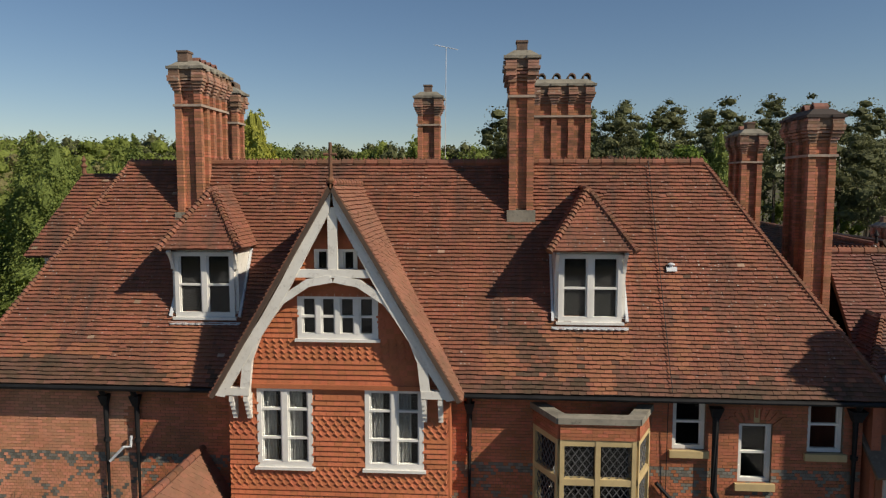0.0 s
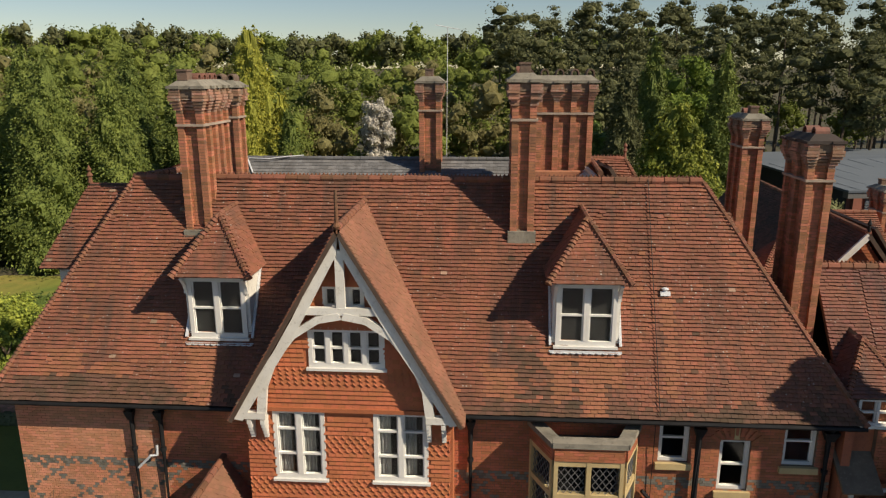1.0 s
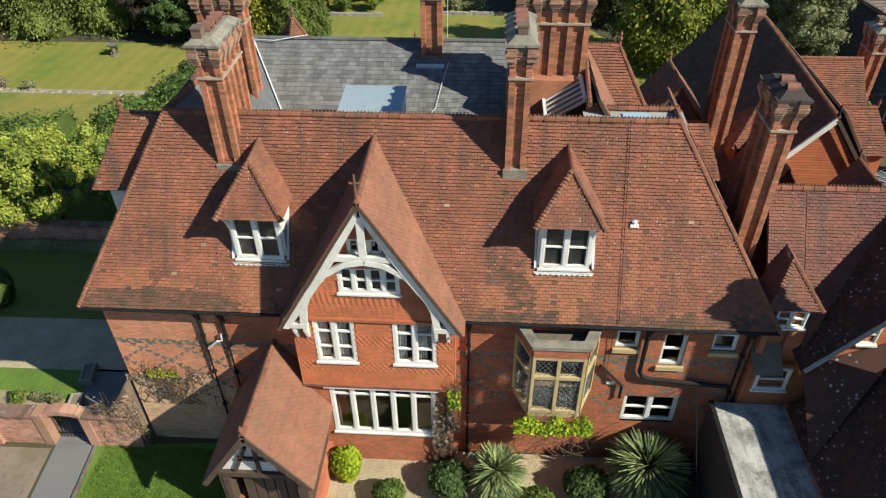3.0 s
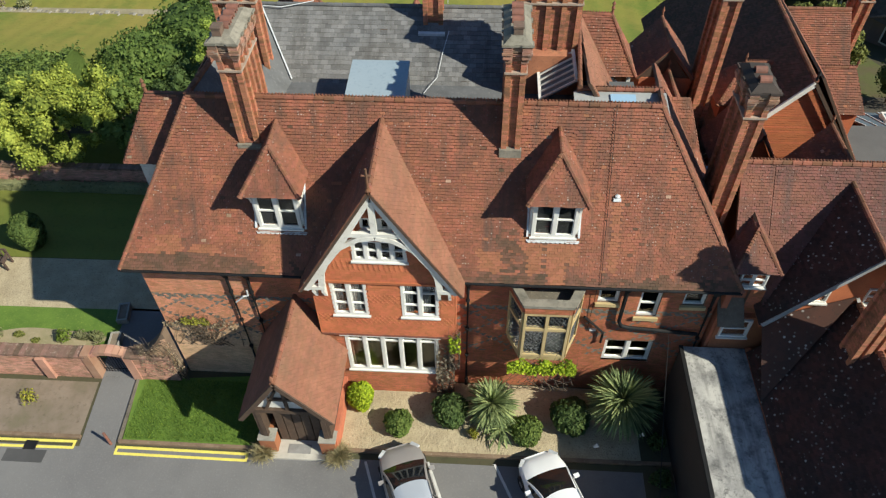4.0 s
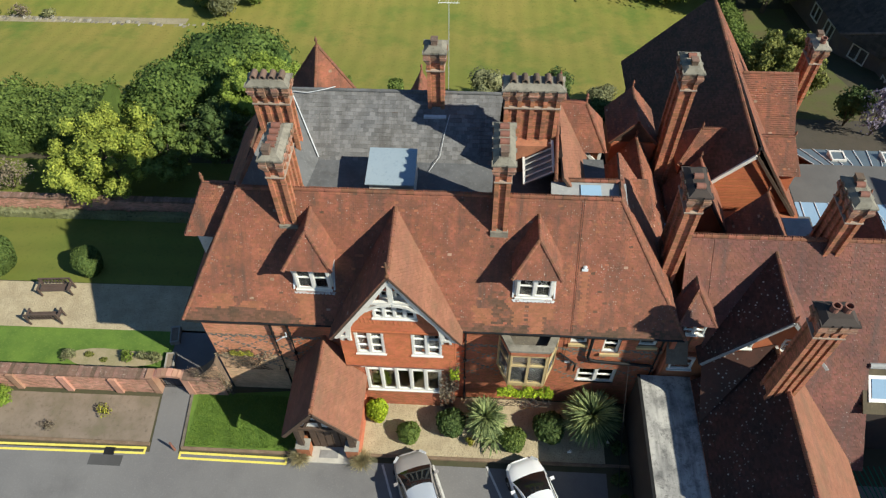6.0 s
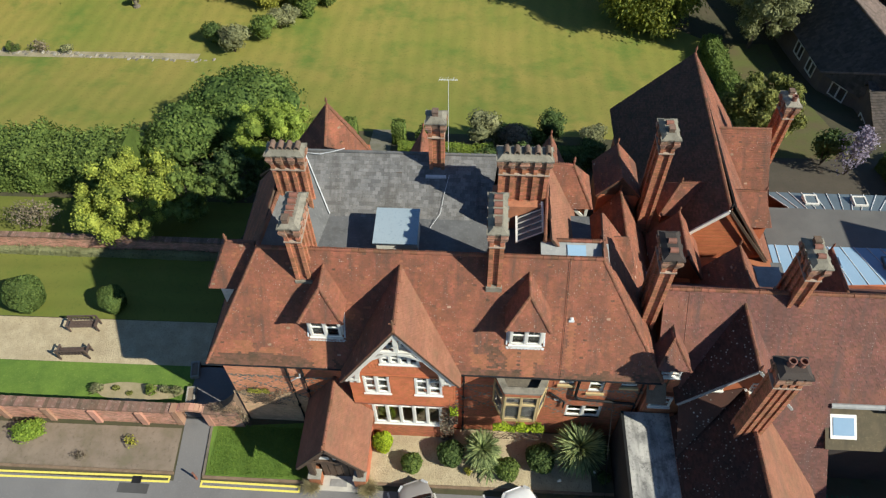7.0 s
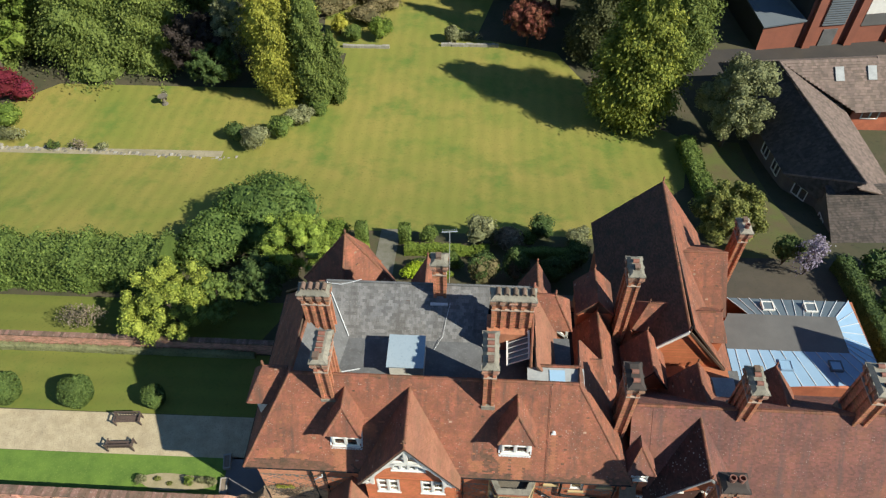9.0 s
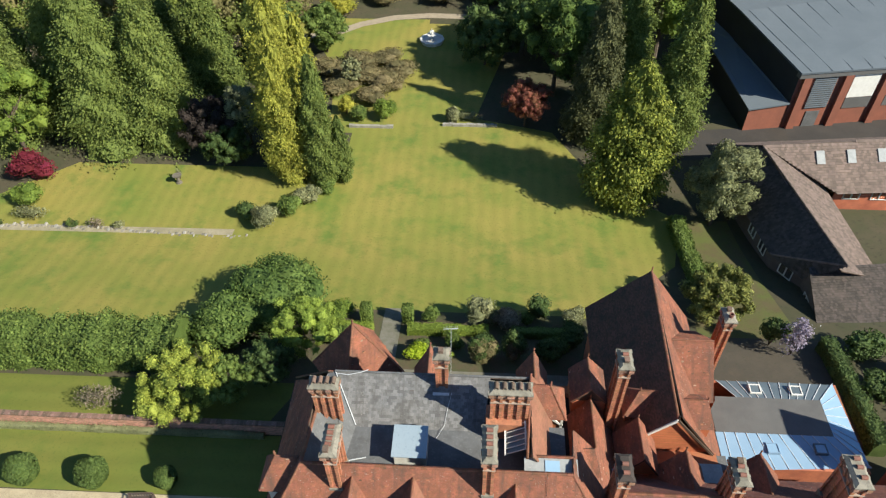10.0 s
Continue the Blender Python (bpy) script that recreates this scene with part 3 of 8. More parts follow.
sheet("gravel_bed", [(-5.2, 12.25), (7.3, 12.3), (7.3, 15.4), (-5.2, 15.4)], GRAVEL, "gravelled bed with palms and clipped shrubs", "flower bed", 0.05)
FLAGS = mat("mossy_flagstone", (0.2, 0.185, 0.15), (0.145, 0.14, 0.1), (0.1, 0.1, 0.07), 1.5, 9.0, 0.92, 0.4)
sheet("shaded_bed", [(6.3, 9.9), (7.42, 9.9), (7.42, 15.4), (6.3, 15.4)], WOODFLOOR, "dark shaded bed beside the link wall", "flower bed", 0.07)
BEDSOIL = mat("leafy_bed_soil", (0.075, 0.08, 0.035), (0.1, 0.075, 0.045), (0.05, 0.06, 0.022), 0.8, 5.0, 0.95, 0.8)
sheet("rear_terrace", [(-12, 27), (9, 27), (9, 33.5), (-12, 33.5)], FLAGS, "paved terrace behind the house", "terrace", 0.02)
sheet("rear_bed", [(-14, 33.5), (9, 33.5), (9.5, 41.2), (-14, 41.2)], BEDSOIL, "planted bed between the terrace and the lawn", "flower bed", 0.03)
sheet("garden_steps_path", [(-8.6, 33), (-6.9, 33), (-6.9, 41.5), (-8.6, 41.5)], FLAGS, "mossy flagged path through the rear bed", "path", 0.06)
sheet("service_yard", [(16.5, 32.2), (30, 32.2), (30, 39), (19, 39)], YARD, "shaded yard beside the glazed extension", "yard", 0.02)
way, wp = Mesh(), ((-34, 98.2), (-27.5, 99.8), (-23.2, 101.3), (-20, 104), (-14.8, 106.4), (-9.2, 107.3), (-3.7, 107.1), (1.9, 106), (6.8, 103.5), (12, 100))
for i, (x, y) in enumerate(wp):
    d = Vector((wp[min(i + 1, 9)][0] - wp[max(i - 1, 0)][0], wp[min(i + 1, 9)][1] - wp[max(i - 1, 0)][1])).normalized() * 0.85
    way.v += [(x + d.y, y - d.x, gz(x, y) + 0.06), (x - d.y, y + d.x, gz(x, y) + 0.06)]
way.f = [(2 * i, 2 * i + 2, 2 * i + 3, 2 * i + 1) for i in range(9)]
tagged(part("woodland_path", way, mat("worn_path_gravel", (0.36, 0.30, 0.22), (0.29, 0.24, 0.175), (0.2, 0.165, 0.11), 1.2, 9.0, 0.95, 0.5)), "pale winding garden path", "path", kind="structure")


def strip(name, a, b, w, h, material, label, category, z=0.0):
    m = Mesh().bar((*a, z + h / 2), (*b, z + h / 2), w, h)
    return tagged(part(name, m, material), label, category, kind="structure")


KERB = mat("soiled_kerb_stone", (0.23, 0.16, 0.105), (0.17, 0.115, 0.075), (0.3, 0.24, 0.17), 2.0, 9.0, 0.92, 0.5)
for a, b in (((-40, 12.2), (-15.5, 12.22)), ((-13.9, 12.1), (-8.2, 12.1)), ((-5.2, 12.2), (7.4, 12.25))):
    strip("kerb", a, b, 0.14, 0.12, KERB, "low stone kerb edging the tarmac", "kerb")
strip("kerb", (-13.9, 12.1), (-14.15, 15.0), 0.12, 0.1, STONE, "low stone kerb edging the tarmac", "kerb")
for a, b in (((-40, 11.55), (-15.6, 11.9)), ((-13.95, 11.75), (-8.7, 11.72))):
    for d in (0, 0.26):
        strip("yellow_line", (a[0], a[1] + d - 0.12), (b[0], b[1] + d - 0.12), 0.11, 0.006, YELLOW, "painted double yellow line on the drive", "road marking", 0.016)
    for x, y in ((b[0] - 0.05, b[1]),) if a[0] < -30 else ((a[0] + 0.05, a[1]), (b[0] - 0.05, b[1])):
        strip("yellow_line", (x, y - 0.064), (x, y + 0.084), 0.1, 0.006, YELLOW, "painted end bar of the double yellow line", "road marking", 0.016)
for a, b in (((-4.16, 11.8), (-2.5, 7.4)), ((-1.78, 11.9), (0.05, 7.4)), ((0.76, 11.95), (2.9, 7.4)), ((3.37, 12.08), (5.45, 7.4))):
    strip("bay_line", a, b, 0.1, 0.006, LINE, "worn white parking bay line", "road marking", 0.016)

# ---- main house ----
house = thing("country_house", (-2, 20, 0), "Victorian red brick country house with steep clay-tiled roofs", "house")
EZ, RZ = 7.0, 12.15
WF = 15.5
front_holes = [(4.1, 4.82, 5.65, 6.9), (5.55, 6.28, 4.93, 6.28), (7.03, 7.79, 5.65, 6.9), (4.75, 6.55, 2.1, 3.4), (1.2, 3.2, 3.6, 6.3), (-5.0, -1.3, 4.4, 6.9), (-5.0, -1.4, 0.4, 4.1)]
wall = part("wall", holed_wall(-12.1, 8.2, 0, 6.9, WF, WF + 0.3, front_holes), MORTAR, house, "red brick front wall with blue-brick diaper bands")


def diaper(u, v, k):
    if 5.0 < v < 5.2:
        return (round(u / 0.1125) + k) % 4 != 0
    if 2.4 < v < 5.0:
        i = round(u / 0.1125)
        return (i + k) % 14 == 0 or (i - k) % 14 == 0 or ((i + k) % 14 == 1 and k % 2 == 0)
    return False


def bleached(u, v):
    edge = noise.noise(Vector((u * 0.9, v * 0.9, 5.0)))
    if u < 3.7 + edge * 0.5:
        return BUFF if v < 3.15 + edge * 0.5 else BRICK_PALE
    return None


brick_face(wall, (-12.1, WF, 0), (1, 0, 0), (0, -1, 0), 20.3, 6.9, [(h[0] + 12.1, h[1] + 12.1, h[2], h[3]) for h in front_holes], BRICK, diaper, band=(2.4, 5.2), single=(15.9, 20.2, 3.5, 5.6), pale=bleached)
side = part("wall", Mesh().box(-12.1, -11.8, WF + 0.3, 26.5, 0, 6.9), MORTAR, house, "red brick side wall")
brick_face(side, (-12.1, 26.5, 0), (0, -1, 0), (-1, 0, 0), 11.0, 6.9, (), BRICK)
part("wall", Mesh().box(7.9, 8.2, WF + 0.3, 26.5, 0, 6.9), BRICK, house, "red brick side wall")
part("wall", Mesh().box(-12.1, 8.2, 26.5, 26.8, 0, 6.9), BRICK, house, "red brick rear wall")
# inner floors and walls painted near black to keep the windows dark
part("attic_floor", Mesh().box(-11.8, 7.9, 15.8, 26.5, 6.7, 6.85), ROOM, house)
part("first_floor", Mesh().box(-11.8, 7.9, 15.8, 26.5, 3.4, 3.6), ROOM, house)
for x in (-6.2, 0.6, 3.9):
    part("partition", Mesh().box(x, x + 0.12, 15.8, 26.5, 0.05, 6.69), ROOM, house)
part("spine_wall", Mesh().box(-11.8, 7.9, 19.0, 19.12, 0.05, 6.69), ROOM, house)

FL, FR = Vector((-12.5, 15.1, EZ)), Vector((8.65, 15.1, EZ - 0.04))
RL, RR = Vector((-9.6, 18.1, RZ)), Vector((5.35, 18.1, RZ))
BLE, BRE = Vector((-12.5, 26.9, EZ)), Vector((8.65, 21.5, EZ))
RLB, RRB = Vector((-9.3, 23.6, RZ - 0.3)), Vector((5.6, 21.0, RZ - 0.3))
def weather(x, z):
    n = noise.noise(Vector((x * 0.55, z * 0.8, 3.0))) * 0.55 + noise.noise(Vector((x * 2.3, z * 2.0, 9.0))) * 0.25
    r = random.uniform(-0.09, 0.09)
    band = 7.6 if x < -7.8 else 7.28
    if z < band + n * 0.45 + r and not (2.2 < x < 2.9 or -7.4 < x < -6.4):
        return "algae"
    for c, w, top, bot in ((-7.2, 0.28, 8.5, 7.0), (-6.7, 0.2, 8.4, 7.1), (1.75, 0.28, 8.45, 7.1), (2.45, 0.3, 8.45, 7.0), (3.0, 0.18, 8.45, 7.4), (4.28, 0.16, 9.75, 7.6), (-10.8, 0.6, 8.1, 7.4), (0.2, 0.4, 7.9, 7.3), (-9.4, 0.5, 7.9, 7.5)):
        if bot + n < z < top and abs(x - c + n * 0.3) < w * (1 + n):
            return "washed"
    for c, w, top in ((2.1, 0.13, 8.2), (2.8, 0.16, 8.1), (0.9, 0.3, 8.3), (1.3, 0.2, 7.9)):
        if z < top + n and abs(x - c + n * 0.25) < w * (1 + 1.5 * n) and random.random() < 0.7:
            return "algae"
    return "algae" if n + r > 0.58 else ""


slope([FL, FR, RR, RL], house, seed=3, kinds=weather, single=(-0.9, 0.75, 8.6, 10.9), label="steep front roof of weathered red clay tiles")
slope([BLE, FL, RL, RLB], house, seed=4, label="hipped end roof of red clay tiles")
slope([FR, BRE, RRB, RR], house, seed=5, label="hipped end roof of red clay tiles")
ridge(RL, RR, house, 0.1, crest=True, single=True)
hip(FL, RL, house)
hip(FR, RR, house)
ridge(RL, RLB, house, 0.1)
part("gutter", Mesh().tube([FL + Vector((0, -0.03, -0.07)), FR + Vector((0, -0.03, -0.07))], 0.055, 8), BLACK, house, "black cast-iron gutter")
part("soffit", Mesh().box(-12.4, 8.55, 15.12, WF, EZ - 0.16, EZ - 0.11), WOOD, house)
part("gutter", Mesh().tube([FL + Vector((-0.06, 0, -0.1)), BLE + Vector((-0.06, 0, -0.1))], 0.07, 8), BLACK, house, "black cast-iron gutter")

# the sunken roof well behind the front ridge
part("lead_roof", Mesh().slab([(-9.4, 18.2, 12.0), (5.3, 18.2, 12.0), (5.3, 19.0, 10.6), (-9.4, 19.0, 10.6)], 0.06), LEAD, house, "weathered lead gutter slope")
part("lead_roof", Mesh().box(-9.3, 5.3, 18.9, 22.0, 10.3, 10.4), LEAD, house, "flat weathered lead roof")
slope([(-7.2, 21.5, 10.38), (0.5, 21.5, 10.38), (0.85, 24.4, 11.9), (-8.75, 24.4, 11.9)], house, material=SLATE, wide=0.25, gauge=0.19, seed=7, lift=0.02, single=(-7, 0, 10.4, 11.4), label="low-pitched grey slate roof")
ridge((-8.75, 24.4, 11.93), (3.3, 24.4, 11.93), house, 0.08, material=LEAD)
part("lead_roof", Mesh().slab([(-9.25, 24.3, 11.75), (-8.75, 24.4, 11.9), (-7.2, 21.6, 10.42), (-7.6, 18.9, 10.42), (-9.3, 20.4, 11.3)], 0.05), LEAD, house, "lead-covered valley")
part("flashing", Mesh().bar((-8.7, 24.3, 11.95), (-7.2, 21.55, 10.5), 0.05, 0.05), FLASHING, house, "white flashing strip")
part("flashing", Mesh().bar((-7.3, 19.2, 10.5), (-6.3, 19.5, 10.42), 0.05, 0.04), FLASHING, house, "white flashing strip")
part("lead_roof", Mesh().slab([(-8.25, 18.75, 10.55), (-8.25, 22.2, 10.55), (-9.32, 23.4, 11.86), (-9.55, 18.2, 12.1)], 0.06), LEAD, house, "shaded lead slope behind the west hip")
slope([(3.3, 26.9, 7.4), (-12.5, 26.9, 7.4), (-9.2, 24.4, 11.88), (3.3, 24.4, 11.88)], house, seed=8, label="rear roof of red clay tiles")
part("cable", Mesh().tube([(-8.6, 24.2, 11.95), (-7.9, 24.15, 11.93), (-7.2, 24.3, 12.0), (-6.7, 24.5, 12.02)], 0.02, 5), FLASHING, house, "pale cable lying over the slates")
part("cable", Mesh().tube([(-1.5, 23.4, 11.5), (-1.7, 22.6, 11.05), (-1.85, 21.7, 10.6), (-2.3, 20.9, 10.45)], 0.012, 5), FLASHING, house, "pale cable lying over the slates")
skyl = part("skylight", Mesh().box(-4.6, -2.75, 19.15, 20.75, 10.4, 11.6), WHITE_OLD, house, "large pale boxed rooflight")
part("skylight_top", Mesh().slab([(-4.72, 18.95, 11.62), (-2.72, 18.95, 11.62), (-2.72, 20.95, 11.75), (-4.72, 20.95, 11.75)], 0.05), mat("frosted_blue_panel", (0.31, 0.375, 0.42), (0.28, 0.345, 0.39), (0.22, 0.28, 0.32), 0.5, 8.0, 0.25, 0.0, spec=0.6), skyl, "pale blue translucent panel")
# tiled rear block with glazed lantern
slope([(4.75, 18.9, 9.9), (4.6, 24.6, 9.9), (3.25, 24.6, 12.05), (2.9, 18.9, 12.2)], house, material=CLAY_SAND, seed=9, label="rear roof of washed clay tiles")
rt = Vector((4.45, 23.8, 12.05))
for i, poly in enumerate(([(4.3, 22.7, 10.15), (5.5, 22.7, 10.15), rt, (3.2, 23.9, 12.03)], [(5.5, 22.7, 10.15), (5.5, 25.0, 10.15), rt], [(5.5, 25.0, 10.15), (3.6, 25.0, 10.15), (3.2, 23.9, 12.03), rt])):
    slope(poly, house, seed=14 + i, label="small hipped rear roof of red clay tiles")
hip((5.5, 22.7, 10.17), rt, house, 0.09)
ridge((3.2, 23.88, 12.05), rt, house, 0.08, crest=True)
part("finial", Mesh().lathe([(0.06, 0), (0.04, 0.2), (0.08, 0.26), (0.03, 0.36), (0.07, 0.42), (0.0, 0.55)], tuple(rt), 8), TERRACOTTA, house)
part("wall", Mesh().box(4.4, 5.35, 22.95, 24.9, 7.0, 10.12), HUNG, house)
for a, b in (((4.5, 22.9, 10.1), (5.35, 22.9, 9.2)), ((5.3, 22.9, 10.1), (5.3, 22.9, 9.0))):
    part("timber_brace", Mesh().bar(a, b, 0.14, 0.1, (0, 1, 0)), WHITE_OLD, house)
ridge((2.85, 19.2, 11.98), (5.6, 19.2, 11.98), house, 0.09, crest=True)
ridge((2.9, 18.9, 12.22), (3.3, 24.6, 12.12), house, 0.08)
lou = part("glazed_slope", Mesh().slab([(1.75, 21.3, 11.2), (1.75, 19.6, 11.2), (2.85, 19.6, 11.95), (2.85, 21.3, 11.95)], 0.04), GREYGLASS, house, "patent glazed rooflight")
for i in range(6):
    y = 19.6 + i * 0.34
    part("glazing_bar", Mesh().bar((1.72, y, 11.27), (2.84, y, 12.0), 0.035, 0.06), WHITE, lou)
for a, b in (((1.74, 19.55, 11.27), (1.74, 21.35, 11.27)), ((2.86, 19.55, 12.03), (2.86, 21.35, 12.03))):
    part("glazing_frame", Mesh().bar(a, b, 0.1, 0.1), WHITE, lou)
PALE_LEAD = mat("pale_lead", (0.33, 0.34, 0.34), (0.26, 0.27, 0.27), (0.42, 0.42, 0.41), 1.5, 8.0, 0.7, 0.2)
wsk = part("skylight", Mesh().box(2.8, 5.65, 18.25, 19.1, 11.3, 11.75), PALE_LEAD, house, "low white rooflight beside the ridge")
part("skylight_top", Mesh().slab([(2.75, 18.2, 11.77), (5.7, 18.2, 11.77), (5.7, 19.15, 11.9), (2.75, 19.15, 11.9)], 0.04), PALE_LEAD, wsk)
part("glass_panel", Mesh().slab([(3.9, 18.3, 11.83), (4.7, 18.3, 11.83), (4.7, 19.0, 11.93), (3.9, 19.0, 11.93)], 0.03), BLUEGLASS, wsk)

# small gabled roof on the west slope
slope([(-12.3, 17.5, 9.7), (-10.2, 17.5, 9.7), (-9.9, 18.6, 11.9), (-11.2, 18.6, 11.9)], house, seed=11, label="small tiled roof of a side dormer")
slope([(-10.2, 19.7, 9.7), (-12.3, 19.7, 9.7), (-11.2, 18.6, 11.9), (-9.9, 18.6, 11.9)], house, seed=12, label="small tiled roof of a side dormer")
slope([(-12.3, 19.7, 9.7), (-12.3, 17.5, 9.7), (-11.2, 18.6, 11.9), (-11.21, 18.62, 11.9)], house, seed=13, label="small tiled roof of a side dormer")
part("dormer_wall", Mesh().box(-11.9, -10.4, 17.75, 19.45, 8.0, 9.72), WHITE_OLD, house)
part("finial", Mesh().lathe([(0.07, 0), (0.05, 0.15), (0.09, 0.2), (0.03, 0.3), (0.07, 0.36), (0.0, 0.5)], (-11.2, 18.6, 11.9), 8), TERRACOTTA, house)


def dormer(cx, label):
    """A hipped dormer on the front slope, with a two-light window."""
    e, y0, top = 10.1, 15.6, 11.48
    d = part("dormer", Mesh().box(cx - 0.8, cx - 0.7, 15.97, 17.3, 8.2, 10.05).box(cx + 0.7, cx + 0.8, 15.97, 17.3, 8.2, 10.05).box(cx - 0.8, cx + 0.8, 15.97, 16.05, 8.2, 8.45).box(cx - 0.8, cx + 0.8, 15.97, 16.05, 9.98, 10.08), WHITE_OLD, house, label)
    ap, rb = Vector((cx, 16.5, top)), Vector((cx, 17.72, top + 0.05))
    l, r = Vector((cx - 0.96, y0, e)), Vector((cx + 0.96, y0, e))
    lb, rbk = Vector((cx - 0.96, 16.95, e)), Vector((cx + 0.96, 16.95, e))
    for i, poly in enumerate(([l, r, ap], [r, rbk, rb, ap], [lb, l, ap, rb])):
        (a, U, V, N), rects = rows_on(poly, 0.17, 0.1, 20 + i)
        part("dormer_roof", Mesh().slab(poly, 0.05).pieces(a, U, V, N, rects, 0.034, 0.006), CLAY, d, kind="stuff")
    hip(l, ap, d, 0.1)
    hip(r, ap, d, 0.1)
    ridge(ap, rb, d, 0.07, 0.25)
    window(d, pose(cx - 0.72, 15.93, 8.45), 1.44, 1.55, 2, (0.5,), True, WHITE, 0.1, mull=0.13)
    for s in (-1, 1):
        br = Mesh()
        for k in range(6):
            t0, t1 = k / 6, (k + 1) / 6
            br.bar((cx + s * 0.76, 15.93 - 0.26 * t0 ** 2, 9.6 + 0.45 * t0), (cx + s * 0.76, 15.93 - 0.26 * t1 ** 2, 9.6 + 0.45 * t1), 0.08, 0.09)
        part("bracket", br, WHITE_OLD, d)
        part("cheek_flashing", Mesh().bar((cx + s * 0.84, 15.9, 8.45), (cx + s * 0.84, 16.85, 10.0), 0.06, 0.12), FLASHING, d)
    ap_m = Mesh()
    for k in range(11):
        x = cx - 0.85 + k * 0.155
        ap_m.lathe([(0.085, 0.0), (0.085, 0.02)], (x + 0.08, 15.84, 8.29), 10)
    ap_m.box(cx - 0.87, cx + 0.87, 15.82, 15.96, 8.3, 8.34)
    part("apron_flashing", ap_m, FLASHING, d, "scalloped pale lead apron")
    # near-black sheet close behind the panes in place of a dim room
    part("blind", Mesh().box(cx - 0.63, cx + 0.63, 15.972, 15.985, 8.5, 9.95), ROOM, d, "near-black sheet standing in for the dim room")


dormer(-6.74, "hipped dormer with a white two-light window")
dormer(2.28, "hipped dormer with a white two-light window")

# ---- the timbered gable ----
GX, GW0, GW1, GY = -3.34, -5.75, -0.85, 14.8
TIP, GB = Vector((GX, 14.38, 11.62)), Vector((GX, 17.8, 11.62))
gl, gr = Vector((GX - 2.74, 14.38, 6.98)), Vector((GX + 2.74, 14.38, 6.98))
glb, grb = Vector((GX - 2.74, 15.15, 6.98)), Vector((GX + 2.74, 15.15, 6.98))
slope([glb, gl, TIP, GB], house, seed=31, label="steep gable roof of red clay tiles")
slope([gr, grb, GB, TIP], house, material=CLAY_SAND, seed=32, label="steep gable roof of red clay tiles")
ridge(TIP, GB, house, 0.09)
gable_holes = [(-5.15, -3.9, 5.31, 7.13), (-2.73, -1.43, 5.31, 7.13), (-4.2, -2.42, 8.22, 9.2), (-3.81, -2.86, 9.69, 10.17)]
low_holes = [(-5.0, -1.5, 1.65, 4.0)]
part("gable_wall", holed_wall(GW0, GW1, 4.2, 7.0, GY, GY + 0.25, gable_holes), HUNG, house, "tile-hung gable wall")
def gable_half(z):
    return 2.75 * (11.5 - z) / 4.5
zs = [7.0, 7.13, 8.22, 9.2, 9.69, 10.17, 11.3]
up = Mesh()
up.weld = True
for a, b in zip(zs, zs[1:]):
    ha, hb = gable_half(a), gable_half(b)
    hole = [h for h in gable_holes if h[2] < (a + b) / 2 < h[3]]
    cuts = sorted(hole)
    segs, x = [], None
    left = (GX - ha, GX - hb)
    for h in cuts:
        up.add([(left[0], GY, a), (h[0], GY, a), (h[0], GY, b), (left[1], GY, b)], [(0, 1, 2, 3)])
        left = (h[1], h[1])
    up.add([(left[0], GY, a), (GX + ha, GY, a), (GX + hb, GY, b), (left[1], GY, b)], [(0, 1, 2, 3)])
part("gable_wall", up, HUNG, house, "tile-hung gable wall")
part("bay_wall", holed_wall(GW0 + 0.1, GW1 - 0.1, 0, 4.2, GY + 0.12, GY + 0.35, low_holes), MORTAR, house, "brick wall below the gable")
brick_face(house, (GW0 + 0.1, GY + 0.12, 0), (1, 0, 0), (0, -1, 0), GW1 - GW0 - 0.2, 4.2, [(h[0] - GW0 - 0.1, h[1] - GW0 - 0.1, h[2], h[3]) for h in low_holes])
for x, s in ((GW0 + 0.1, -1), (GW1 - 0.35, 1)):
    part("cheek_wall", Mesh().box(x, x + 0.25, GY + 0.35, WF, 0, 4.19), BRICK, house)
for x in (GW0, GW1 - 0.25):
    part("cheek_wall", Mesh().box(x, x + 0.25, GY + 0.25, WF, 4.2, 6.95), HUNG, house)
part("jetty_board", Mesh().box(GW0 - 0.03, GW1 + 0.03, GY - 0.06, GY + 0.2, 4.1, 4.2), CLAY, house)

# hung tiles in plain and pointed bands
def hung(m, z0, z1, pointed, holes, halfw):
    g, z, k = 0.115, z0, 0
    while z < z1 - 0.02:
        h = halfw(z + 0.05)
        u = GX - h + (0.085 if k % 2 else 0) - 0.17
        while u < GX + h:
            a, b = max(u, GX - h), min(u + 0.164, GX + h)
            c = (a + b) / 2
            if b - a > 0.05 and not any(q[0] - 0.04 < c < q[1] + 0.04 and q[2] - 0.1 < z + 0.05 < q[3] for q in holes):
                y = GY - 0.042
                if b - a > 0.16 and z < 6.95 and len(HUNG_SINGLES) < 300 and u > GX - 1.2:
                    HUNG_SINGLES.append((c, z, pointed(z)))
                    u += 0.17
                    continue
                if pointed(z):
                    m.add([(a, y, z + 0.05), (c, y - 0.004, z - 0.02), (b, y, z + 0.05), (b, GY - 0.006, z + g + 0.03), (a, GY - 0.006, z + g + 0.03), (a, GY, z + 0.05), (c, GY, z - 0.02), (b, GY, z + 0.05)],
                          [(0, 1, 2, 3, 4), (0, 5, 6, 1), (1, 6, 7, 2)])
                else:
                    m.add([(a, y, z), (b, y, z), (b, GY - 0.006, z + g + 0.02), (a, GY - 0.006, z + g + 0.02), (a, GY, z), (b, GY, z)], [(0, 1, 2, 3), (0, 4, 5, 1)])
            u += 0.17
